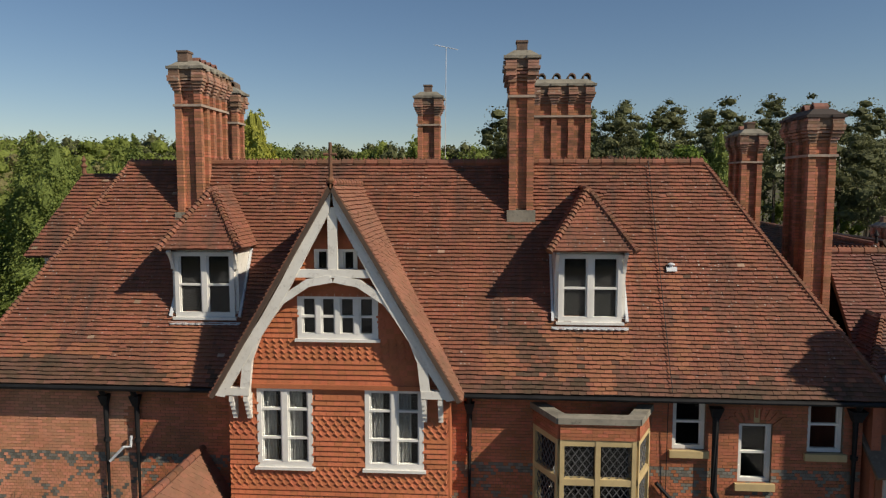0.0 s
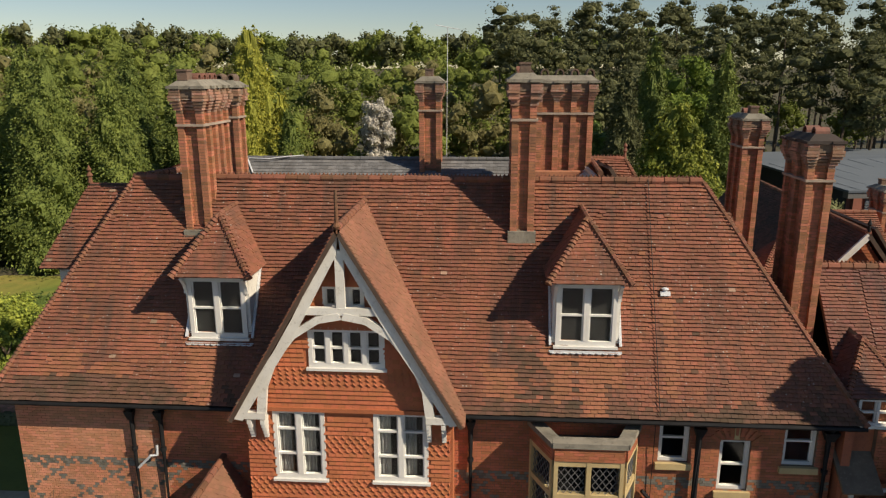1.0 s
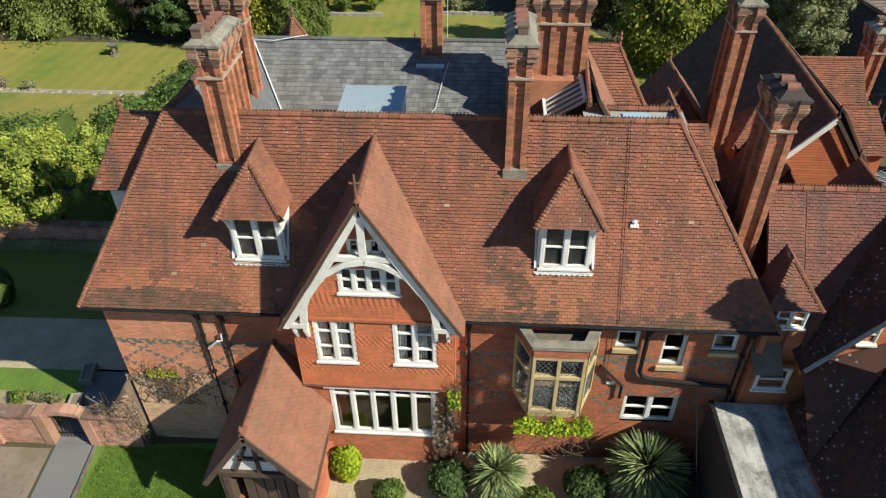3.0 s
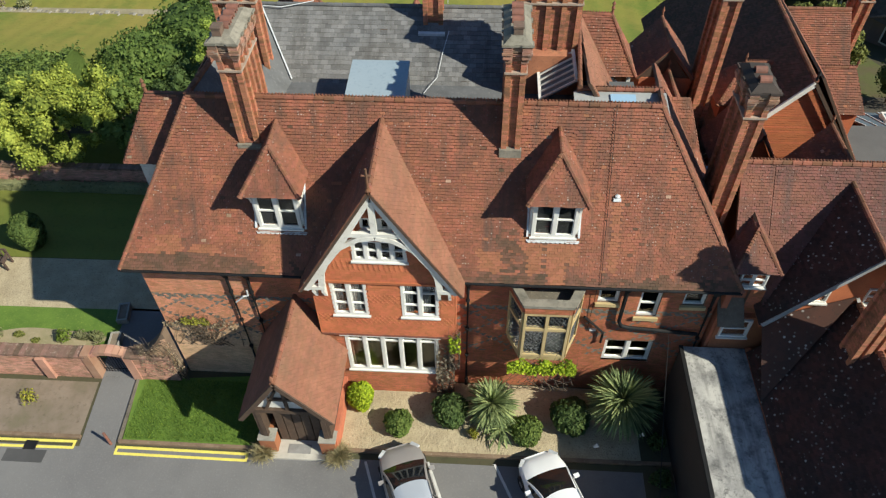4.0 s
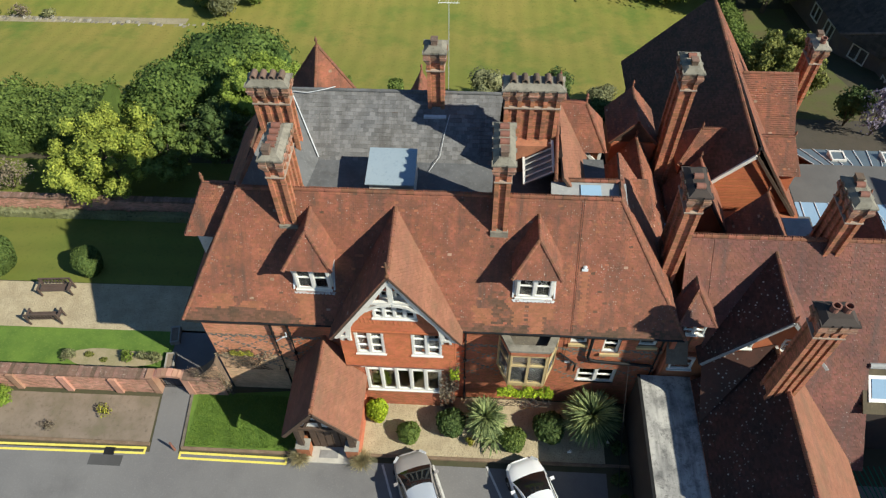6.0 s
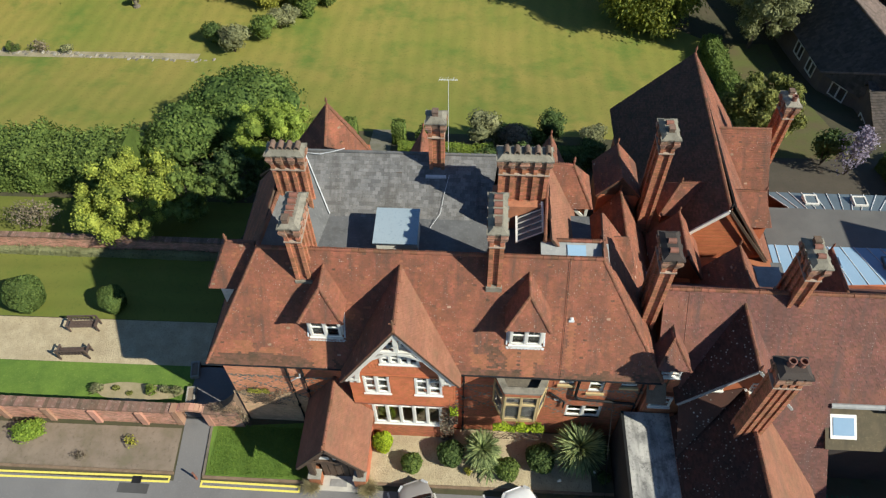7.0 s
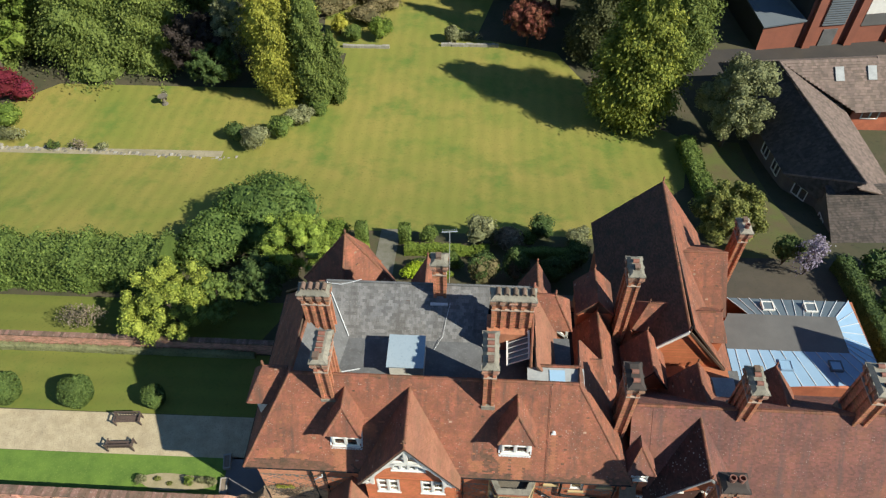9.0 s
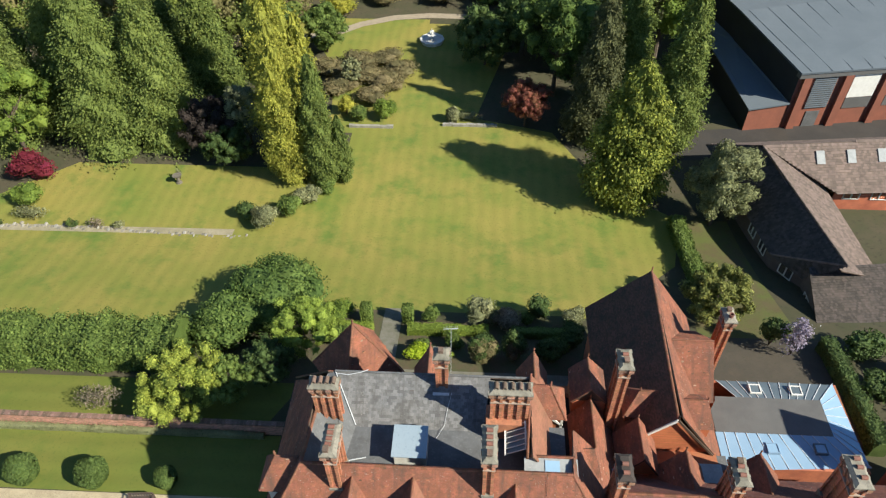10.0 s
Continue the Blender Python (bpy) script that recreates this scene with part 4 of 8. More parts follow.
        z += g
        k += 1


HUNG_SINGLES = []


def banded(z):
    return (z - 4.2) % 1.15 > 0.66


tiles = Mesh()
hung(tiles, 4.2, 6.95, banded, gable_holes, lambda z: 2.45)
hung(tiles, 7.2, 11.2, lambda z: 7.75 < z < 8.15, gable_holes, lambda z: min(2.42, gable_half(z) - 0.1))
part("hung_tiles", tiles, HUNG, house, "orange hung tiles in plain and pointed bands", kind="stuff")
part("drip_course", Mesh().box(GW0, GW1, GY - 0.09, GY, 7.1, 7.2), HUNG, house)

CURTAIN = mat("net_curtain", (0.24, 0.23, 0.22), (0.18, 0.175, 0.17), (0.14, 0.135, 0.13), 5.0, 20.0, 0.95, 0.2)
for x0, x1, z0, z1 in gable_holes[:2]:
    for a in (x0 + 0.11, (x0 + x1) / 2 + 0.08):
        fold = []
        for i in range(9):
            fold += [(a + i * 0.035, GY + 0.13 + (0.02 if i % 2 else 0), z0 + 0.1), (a + i * 0.035, GY + 0.13 + (0.02 if i % 2 else 0), z1 - 0.08)]
        part("curtain", Mesh().add(fold, [(2 * i, 2 * i + 2, 2 * i + 3, 2 * i + 1) for i in range(8)]), CURTAIN, house, "grey net curtain behind the glass")
    window(house, pose(x0, GY, z0), x1 - x0, z1 - z0, 2, (0.36, 0.72), True, WHITE, 0.1, mull=0.13)
window(house, pose(-4.2, GY, 8.22), 1.78, 0.98, 4, (0.5,), True, WHITE, 0.1, mull=0.11)
window(house, pose(-3.81, GY, 9.69), 0.95, 0.5, 2, (), True, WHITE, 0.06, mull=0.34)
window(house, pose(-5.0, GY + 0.12, 1.65), 3.5, 2.35, 5, (0.83,), True, WHITE, 0.12, mull=0.12, label="five-light white mullioned window")
# near-black sheets behind the attic panes, painted as room darkness
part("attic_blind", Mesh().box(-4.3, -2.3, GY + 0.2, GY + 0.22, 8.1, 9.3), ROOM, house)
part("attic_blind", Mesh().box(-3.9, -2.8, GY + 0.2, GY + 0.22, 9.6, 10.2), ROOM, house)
part("window_head", Mesh().box(-5.15, -1.4, GY - 0.02, GY + 0.12, 3.98, 4.1), WHITE, house)


def panel(outer, inner, y, thick):
    """A flat board between two edge lines, thick in depth."""
    n = len(outer)
    vs = [(x, yy, z) for line in (outer, inner) for yy in (y, y + thick) for x, z in line]
    o0, o1, i0, i1 = 0, n, 2 * n, 3 * n
    fs = [(o0, i0, i1, o1), (o0 + n - 1, o1 + n - 1, i1 + n - 1, i0 + n - 1)]
    for k in range(n - 1):
        for a, b in ((o0, i0), (i0, i1), (i1, o1), (o1, o0)):
            fs.append((a + k, a + k + 1, b + k + 1, b + k))
    return Mesh().add(vs, fs)


barge = part("bargeboard", Mesh().box(GX - 0.1, GX + 0.1, 14.5, 14.6, 9.6, 11.1), WHITE_OLD, house, "white-painted timber bargeboards with an arched brace")
rake = [(0.0, 11.5), (0.3, 11.02), (0.68, 10.32), (1.12, 9.5), (1.57, 8.73), (1.97, 8.11), (2.36, 7.48), (2.66, 7.0)]
arch_line = [(0.0, 9.5), (0.52, 9.4), (1.08, 9.03), (1.56, 8.4), (1.8, 7.78), (1.88, 7.05)]
for s in (-1, 1):
    part("raking_board", panel([(GX + s * x, z) for x, z in rake], [(GX + s * max(x - 0.235, 0), z - 0.04) for x, z in rake], 14.46, 0.09), WHITE_OLD, barge)
    part("arched_brace", panel([(GX + s * (x + 0.06), z + 0.16) for x, z in arch_line[:3]] + [(GX + s * (x + 0.2), z + 0.08) for x, z in arch_line[3:]], [(GX + s * x, z) for x, z in arch_line], 14.48, 0.12), WHITE_OLD, barge)
    part("foot_board", panel([(GX + s * 2.66, 7.17), (GX + s * 1.88, 7.17)], [(GX + s * 2.66, 7.0), (GX + s * 1.88, 7.0)], 14.47, 0.16), WHITE_OLD, barge)
part("collar", Mesh().box(GX - 1.0, GX + 1.0, 14.49, 14.61, 9.6, 9.77), WHITE_OLD, barge)
for x in (-5.62, -5.3, -1.4, -1.05):
    c = Mesh()
    for i in range(5):
        c.box(x - 0.05, x + 0.05, GY - 0.1 - 0.055 * i, GY, 6.42 + 0.11 * i, 6.54 + 0.11 * i)
    part("corbel", c, WHITE_OLD, house)
fin = Mesh().tube([(GX, 14.42, 11.5), (GX, 14.42, 12.45)], [0.05, 0.035], 8).tube([(GX - 0.14, 14.42, 12.2), (GX + 0.14, 14.42, 12.2)], 0.035, 6).lathe([(0.07, 0), (0.1, 0.06), (0.05, 0.14)], (GX, 14.42, 11.6), 8)
part("finial", fin, TERRACOTTA, house, "terracotta cross finial")

# ---- oriel bay ----
oriel = part("oriel", Mesh().slab([(1.05, 15.5, 3.62), (1.5, 14.5, 3.62), (3.1, 14.5, 3.62), (3.55, 15.5, 3.62)], 0.25), SANDSTONE, house, "sandstone oriel window with leaded lights")
P = [(1.05, 15.5), (1.5, 14.5), (3.1, 14.5), (3.55, 15.5)]
for (xa, ya), (xb, yb), n in ((P[0], P[1], 1), (P[1], P[2], 2), (P[2], P[3], 1)):
    d = Vector((xb - xa, yb - ya, 0))
    m4 = Matrix.Translation((xa, ya, 0)) @ Matrix.Rotation(math.atan2(d.y, d.x), 4, "Z")
    w = d.length
    fr = Mesh()
    for i in range(n + 1):
        x = i * w / n
        hw = 0.09 if i in (0, n) else 0.055
        fr.box(max(x - hw, 0), min(x + hw, w), -0.06, 0.12, 3.62, 6.2)
    for z in (3.62, 5.2, 6.06):
        fr.box(0, w, -0.05, 0.11, z, z + 0.14)
    part("stone_frame", place(m4, fr), SANDSTONE, oriel)
    part("parapet", place(m4, Mesh().box(0, w, -0.06, 0.14, 6.2, 6.55)), BRICK, oriel)
    part("bricks", place(m4, Mesh().pieces((0, -0.062, 6.2), (1, 0, 0), (0, 0, 1), (0, -1, 0), [q[:4] for q in brick_rects(w, 0.34)], 0.01, 0.01)), BRICK, oriel, kind="stuff")
    part("coping", place(m4, Mesh().box(-0.05, w + 0.05, -0.12, 0.2, 6.54 + 0.006 * n, 6.67 + 0.006 * n)), CAP, oriel, "lichened broken stone coping")
    for i in range(n):
        for z0, z1 in ((3.76, 5.2), (5.34, 6.06)):
            a, b = i * w / n + 0.09, (i + 1) * w / n - 0.09
            g = part("pane", place(m4, Mesh().box(a, b, 0.02, 0.026, z0, z1)), GLASS, oriel)
            g.visible_shadow = False
            ld = Mesh()
            s = 0.16
            for k in range(-12, 14):
                for sg in (1, -1):
                    pts = []
                    for zz in (z0, z1):
                        pts.append([a + k * s + (sg * (zz - z0)) * 0.75, zz])
                    (x0, q0), (x1, q1) = pts
                    dx, dz = x1 - x0, q1 - q0
                    t0, t1 = sorted(((a - x0) / dx, (b - x0) / dx))
                    t0, t1 = max(t0, 0), min(t1, 1)
                    if t1 - t0 > 0.03:
                        ld.bar((x0 + dx * t0, 0.01, q0 + dz * t0), (x0 + dx * t1, 0.01, q0 + dz * t1), 0.014, 0.014, (0, 1, 0))
            part("leading", place(m4, ld), LEAD, oriel, kind="stuff")
# near-black floor over the stone, painted as the oriel's inner shade
part("oriel_floor", Mesh().slab([(1.25, 15.5, 3.7), (1.62, 14.66, 3.7), (2.98, 14.66, 3.7), (3.35, 15.5, 3.7)], 0.05), ROOM, oriel)
part("oriel_roof", Mesh().slab([(1.1, 15.5, 6.3), (1.52, 14.55, 6.3), (3.08, 14.55, 6.3), (3.5, 15.5, 6.3)], 0.05), STONE, oriel, "mossy flat roof")

for x0, x1, z0, z1 in front_holes[:3]:
    window(house, pose(x0, WF + 0.1, z0), x1 - x0, z1 - z0, 1, (0.5,), False, WHITE)
    part("window_sill", Mesh().box(x0 - 0.07, x1 + 0.07, WF - 0.1, WF + 0.16, z0 - 0.16, z0 - 0.002), SANDSTONE, house, "buff stone sill")
window(house, pose(4.75, WF + 0.1, 2.1), 1.8, 1.3, 2, (0.5,), True, WHITE, 0.1, mull=0.14)


def downpipe(x, z0, z1, y=WF - 0.1, label="black cast-iron downpipe"):
    m = Mesh().tube([(x, y, z0), (x, y, z1 - 0.35), (x, y - 0.22, z1)], 0.065, 8)
    for z in np.arange(z0 + 0.4, z1 - 0.4, 1.7):
        m.lathe([(0.08, 0), (0.08, 0.08)], (x, y, z), 8)
    return part("downpipe", m, BLACK, house, label)


downpipe(-9.0, 0.05, 6.9)
downpipe(-8.25, 0.05, 6.9)
downpipe(-0.45, 0.05, 6.9)
downpipe(8.0, 0.05, 6.9)
for x, w in ((-9.0, 0.12), (-8.25, 0.12), (-0.45, 0.12), (5.0, 0.14), (8.0, 0.17)):
    part("hopper_head", Mesh().add([(x + i * w, WF - 0.16 + j * w * 0.8, 6.68) for i, j in ((-1, -1), (1, -1), (1, 1), (-1, 1))] + [(x + i * w * 0.5, WF - 0.13 + j * w * 0.4, 6.42) for i, j in ((-1, -1), (1, -1), (1, 1), (-1, 1))], [(0, 1, 2, 3), (7, 6, 5, 4), (0, 4, 5, 1), (1, 5, 6, 2), (2, 6, 7, 3), (3, 7, 4, 0)]), BLACK, house, "black cast-iron hopper head")
for i in range(9):
    a = math.radians(40 + 100 * i / 8)
    part("arch_brick", Mesh().bar((5.915 + 0.5 * math.cos(a), WF - 0.02, 5.93 + 0.5 * math.sin(a)), (5.915 + 0.76 * math.cos(a), WF - 0.02, 5.93 + 0.76 * math.sin(a)), 0.07, 0.04, (0, 1, 0)), BRICK, house)

part("lightning_conductor", Mesh().tube([(3.97, 18.02, 12.2), (3.97, 15.07, 7.08), (3.97, 15.4, 6.8), (3.97, 15.46, 4.0)], 0.009, 5), BLACK, house, "thin dark conductor strap down the roof")
part("key_stone", Mesh().box(5.86, 5.98, WF - 0.03, WF, 6.32, 6.62), SANDSTONE, house)
part("wall_pipe", Mesh().tube([(-8.9, WF - 0.2, 5.1), (-8.55, WF - 0.2, 5.45), (-8.4, WF - 0.16, 5.45), (-8.4, WF - 0.12, 5.7)], 0.035, 6), FLASHING, house, "pale waste pipe between the downpipes")
part("wall_pipe", Mesh().tube([(3.75, WF - 0.1, 4.9), (4.55, WF - 0.12, 4.0), (4.55, WF - 0.12, 3.4)], 0.05, 6), BLACK, house, "black waste pipe")
part("wall_pipe", Mesh().tube([(5.0, WF - 0.14, 6.45), (5.0, WF - 0.14, 4.75), (5.12, WF - 0.15, 4.5), (5.4, WF - 0.16, 4.42), (7.9, WF - 0.16, 4.2)], 0.075, 8), BLACK, house, "black waste pipe")
part("alarm_box", Mesh().box(4.06, 4.3, WF - 0.07, WF - 0.012, 4.0, 4.1), WHITE, house, "small white wall box")

# ---- chimney stacks ----
def stack(parent, x0, x1, y0, y1, zb, zt, nx, ny, pots=(), plinth=0.0, cap_mat=None, label="ribbed red brick chimney stack with a corbelled head"):
    """A ribbed brick stack: recessed core, pilasters on each side, string course, stepped corbels, stone cap."""
    core = part("chimney", Mesh().box(x0 + 0.11, x1 - 0.11, y0 + 0.11, y1 - 0.11, zb, zt - 0.13), MORTAR, parent, label)
    b = Mesh()
    neck = zt - 1.05

    def face(u0, u1, at, axis, out, z0, z1, proud=0.012):
        w, h = u1 - u0, z1 - z0
        o = (u0, at, z0) if axis == 0 else (at, u0, z0)
        U = (1, 0, 0) if axis == 0 else (0, 1, 0)
        N = (0, out, 0) if axis == 0 else (out, 0, 0)
        b.pieces(o, U, (0, 0, 1), N, [r[:4] for r in brick_rects(w, h)], proud, proud)

    def shell(a0, a1, c0, c1, z0, z1):
        face(a0, a1, c0, 0, -1, z0, z1)
        face(a0, a1, c1, 0, 1, z0, z1)
        face(c0, c1, a0, 1, -1, z0, z1)
        face(c0, c1, a1, 1, 1, z0, z1)
    shell(x0 + 0.11, x1 - 0.11, y0 + 0.11, y1 - 0.11, zb, zt - 0.3)

    def ribs(n, lo, hi, pw=0.17):
        return [(lo + (hi - lo - pw) * i / (n - 1), lo + (hi - lo - pw) * i / (n - 1) + pw) for i in range(n)]
    rib, head, joint = Mesh(), Mesh(), Mesh()
    boxes = [(a, c, y0 if s else y1 - 0.14, y0 + 0.14 if s else y1, 0) for a, c in ribs(nx, x0, x1) for s in (0, 1)] + [(x0 if s else x1 - 0.14, x0 + 0.14 if s else x1, a, c, 1) for a, c in ribs(ny, y0, y1)[1:-1] for s in (0, 1)]
    cx, cy = (x0 + x1) / 2, (y0 + y1) / 2
    for a, c, d, e, ax in boxes:
        joint.box(a + 0.012, c - 0.012, d + 0.012, e - 0.012, zb, zt - 0.14)
    joint.box(x0 - 0.04, x1 + 0.04, y0 - 0.04, y1 + 0.04, zt - 0.36, zt - 0.13)
    part("rib_joint", joint, MORTAR, core)
    for k in range(int((zt - 0.12 - zb) / 0.075)):
        z = zb + k * 0.075
        g = 0.0
        if z > neck + 0.3:
            g = min(int((z - neck - 0.3) / 0.075) * 0.032, 0.13)
        if z > neck + 0.72:
            g = 0.1
        for a, c, d, e, ax in boxes:
            j = random.uniform(-0.005, 0.005)
            (head if z > neck + 0.3 else rib).box(a + j - (g if a < cx else 0), c + j + (g if c > cx else 0), d - (g if d < cy else 0), e + (g if e > cy else 0), z, z + 0.064)
    part("shaft_bricks", b, BRICK_STACK, core, kind="stuff")
    part("pilaster_bricks", rib, BRICK_STACK, core, kind="stuff")
    part("head_bricks", head, BRICK_HEAD, core, kind="stuff")
    part("string_course", Mesh().box(x0 - 0.035, x1 + 0.035, y0 - 0.035, y1 + 0.035, neck, neck + 0.06), STRING, core, "pale stone string course")
    for k in range(4):
        g = 0.03 * k
        part("corbel_course", Mesh().box(x0 - g + 0.05, x1 + g - 0.05, y0 - g + 0.05, y1 + g - 0.05, neck + 0.4 + k * 0.085, neck + 0.46 + k * 0.085), BRICK_HEAD, core)
    g = 0.1
    cap = Mesh().box(x0 - g, x1 + g, y0 - g, y1 + g, zt - 0.13, zt - 0.05)
    cap.add([(x0 - g, y0 - g, zt - 0.05), (x1 + g, y0 - g, zt - 0.05), (x1 + g, y1 + g, zt - 0.05), (x0 - g, y1 + g, zt - 0.05), (x0 + 0.1, y0 + 0.1, zt + 0.1), (x1 - 0.1, y0 + 0.1, zt + 0.1), (x1 - 0.1, y1 - 0.1, zt + 0.1), (x0 + 0.1, y1 - 0.1, zt + 0.1)],
            [(0, 1, 5, 4), (1, 2, 6, 5), (2, 3, 7, 6), (3, 0, 4, 7), (4, 5, 6, 7)])
    for a, c, d, e, ax in boxes:
        o = g + 0.03
        cap.box(a - 0.02 - (o if a < x0 + 0.1 else 0), c + 0.02 + (o if c > x1 - 0.1 else 0), d - (o if d < y0 + 0.1 else 0), e + (o if e > y1 - 0.1 else 0), zt - 0.122, zt - 0.056)
    part("cap", cap, cap_mat or CAP, core, "lichened stone cap")
    for px, py, kind in pots:
        if kind in ("arch", "half"):
            ring, rise, deep, k = [], 0.13 if kind == "arch" else 0.1, 0.22 if kind == "arch" else 0.17, 9
            for e in (-deep, deep):
                for rad in (0.13, 0.09):
                    for i in range(k):
                        c, h = rad * math.cos(math.pi * i / (k - 1)), zt + rise + (rad + 0.03) * math.sin(math.pi * i / (k - 1)) - (0.1 if i in (0, k - 1) else 0)
                        ring.append((px + c, py + e, h) if kind == "arch" else (px + e, py + c, h))
            fs = []
            for i in range(k - 1):
                for p, q in ((0, 2 * k), (2 * k, 3 * k), (3 * k, k), (k, 0)):
                    fs.append((p + i, p + i + 1, q + i + 1, q + i))
            for i in (0, k - 1):
                fs.append((i, i + 2 * k, i + 3 * k, i + k))
            part("chimney_pot", Mesh().add(ring, fs), FLUE if kind == "arch" else POT, core, "half-round clay flue cover")
        elif kind == "block":
            part("chimney_pot", Mesh().box(px - 0.13, px + 0.13, py - 0.15, py + 0.15, zt + 0.08, zt + 0.3).box(px - 0.15, px + 0.15, py - 0.17, py + 0.17, zt + 0.3, zt + 0.35), FLUE, core, "weathered square flue block")
        else:
            part("chimney_pot", Mesh().lathe([(0.17, 0.05), (0.15, 0.1), (0.13, 0.32), (0.17, 0.34), (0.17, 0.4), (0.12, 0.4), (0.12, 0.15)], (px, py, zt), 12), POT, core, "red clay chimney pot")
    if plinth:
        part("plinth", Mesh().box(x0 - 0.05, x1 + 0.05, y0 - 0.08, y1 + 0.05, zb - 0.5, zb + plinth * 0.55), CAP, core, "stone plinth at the foot")
    return core


stack(house, -7.97, -7.3, 17.3, 19.1, 10.8, 14.6, 2, 5, [(-7.75, 17.5, "block")] + [(-7.68, 17.85 + 0.34 * i, "half") for i in range(4)], 0.15)
stack(house, 0.45, 1.05, 17.28, 19.3, 10.85, 14.75, 2, 4, [(0.75, 17.6, "block"), (0.75, 18.2, "half"), (0.75, 18.6, "half"), (0.75, 19.0, "half")], 0.2)
stack(house, -9.4, -7.9, 21.45, 22.1, 10.5, 14.55, 4, 2, [(-9.2 + 0.37 * i, 21.8, "arch") for i in range(4)])
stack(house, 0.8, 3.0, 21.45, 22.15, 11.9, 14.68, 5, 2, [(1.08 + 0.45 * i, 21.8, "arch") for i in range(5)])
part("stack_base", Mesh().box(0.6, 3.2, 21.1, 22.4, 10.3, 11.95), BRICK_STACK, house, "brick base of a chimney stack")
stack(house, -2.48, -1.74, 23.7, 24.4, 11.3, 14.65, 2, 2, [(-2.15, 24.05, "block")], 0.3)
part("flashing", Mesh().box(-2.65, -1.65, 23.3, 23.6, 11.3, 11.42), FLASHING, house)
mast = Mesh().tube([(-1.6, 24.5, 12.0), (-1.56, 24.5, 16.35)], 0.013, 6).tube([(-1.95, 24.4, 16.42), (-1.15, 24.6, 16.28)], 0.012, 6)
for i in range(7):
    x = -1.95 + i * 0.12
    mast.tube([(x - 0.03, 24.32 + i * 0.03, 16.42 - i * 0.02), (x + 0.03, 24.58 + i * 0.03, 16.42 - i * 0.02)], 0.006, 5)
part("tv_aerial", mast, FLASHING, house, "thin metal television aerial on a mast")
part("vent_flashing", Mesh().slab([(4.13, 16.5, 9.56), (4.37, 16.5, 9.56), (4.37, 16.56, 9.66), (4.13, 16.56, 9.66)], 0.02), FLASHING, house)
part("roof_vent", Mesh().lathe([(0.05, 0), (0.05, 0.07), (0.09, 0.08), (0.09, 0.1), (0.03, 0.13)], (4.25, 16.6, 9.62), 10), FLASHING, house, "white capped vent pipe")

# ---- east range ----
east = thing("east_range", (14, 18, 0), "lower red brick service range with clay-tiled roofs", "house")
ER = 9.9
part("wall", Mesh().box(9.62, 28, 15.25, 15.5, 0, 5.6), BRICK, east)
part("wall", Mesh().box(8.4, 9.615, 15.25, 15.5, 0, 5.4).box(8.45, 9.11, 15.66, 15.85, 5.3, 6.0), BRICK, east)
dormer_wall = part("wall", Mesh().box(9.115, 9.6, 15.46, 15.62, 5.4, 6.72), MORTAR, east)
brick_face(dormer_wall, (9.115, 15.46, 5.4), (1, 0, 0), (0, -1, 0), 0.485, 1.3)
part("wall", Mesh().box(8.4, 28, 21.4, 21.6, 0, 5.6), BRICK, east)
slope([(9.6, 14.9, 5.65), (28, 14.9, 5.65), (28, 18.3, ER), (9.6, 18.3, ER)], east, material=CLAY_PURPLE, seed=41, label="front roof of red clay tiles")
slope([(8.5, 16.5, 5.65 + 1.6 / 3.4 * (ER - 5.65)), (9.58, 16.5, 5.65 + 1.6 / 3.4 * (ER - 5.65)), (9.58, 18.3, ER), (8.5, 18.3, ER)], east, material=CLAY_PURPLE, seed=141, label="front roof of red clay tiles")
slope([(28, 21.7, 5.65), (8.5, 21.7, 5.65), (8.5, 18.3, ER), (28, 18.3, ER)], east, material=CLAY_PURPLE, seed=42, label="rear roof of red clay tiles")
ridge((8.5, 18.3, ER), (28, 18.3, ER), east, crest=True)
part("wall", Mesh().box(8.3, 8.5, 15.3, 21.4, 0, 7), BRICK, east)
# cross gable
cgt, cgb = Vector((12.1, 14.6, 9.38)), Vector((12.15, 17.95, 9.42))
# west slope gets the darker tile, so its shade is in the colour
slope([(9.45, 17.1, 5.85), (9.45, 14.6, 5.85), cgt, cgb], east, material=CLAY_LICHEN_SHADE, seed=43, label="steep cross-gable roof of clay tiles")
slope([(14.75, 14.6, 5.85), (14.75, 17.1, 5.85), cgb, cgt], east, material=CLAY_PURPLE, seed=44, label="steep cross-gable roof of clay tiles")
ridge(cgt, cgb, east, 0.085)
tri_wall = Mesh().add([(9.7, 15.0, 5.2), (14.4, 15.0, 5.2), (14.4, 15.0, 6.1), (12.1, 15.0, 9.15), (9.7, 15.0, 6.1), (9.7, 15.2, 5.2), (14.4, 15.2, 5.2), (14.4, 15.2, 6.1), (12.1, 15.2, 9.15), (9.7, 15.2, 6.1)], [(0, 1, 2, 3, 4), (9, 8, 7, 6, 5), (2, 7, 8, 3), (3, 8, 9, 4), (0, 4, 9, 5), (1, 6, 7, 2)])
part("gable_wall", tri_wall, HUNG, east, "orange tile-hung gable")
for s in (-1, 1):
    part("bargeboard", Mesh().bar((12.1 + s * 2.6, 14.58, 5.88), (12.1, 14.58, 9.3), 0.12, 0.07, (0, 1, 0)), PALE_LEAD, east)
part("finial", Mesh().lathe([(0.06, 0), (0.04, 0.15), (0.08, 0.2), (0.0, 0.45)], (12.1, 14.62, 9.4), 8), TERRACOTTA, east)
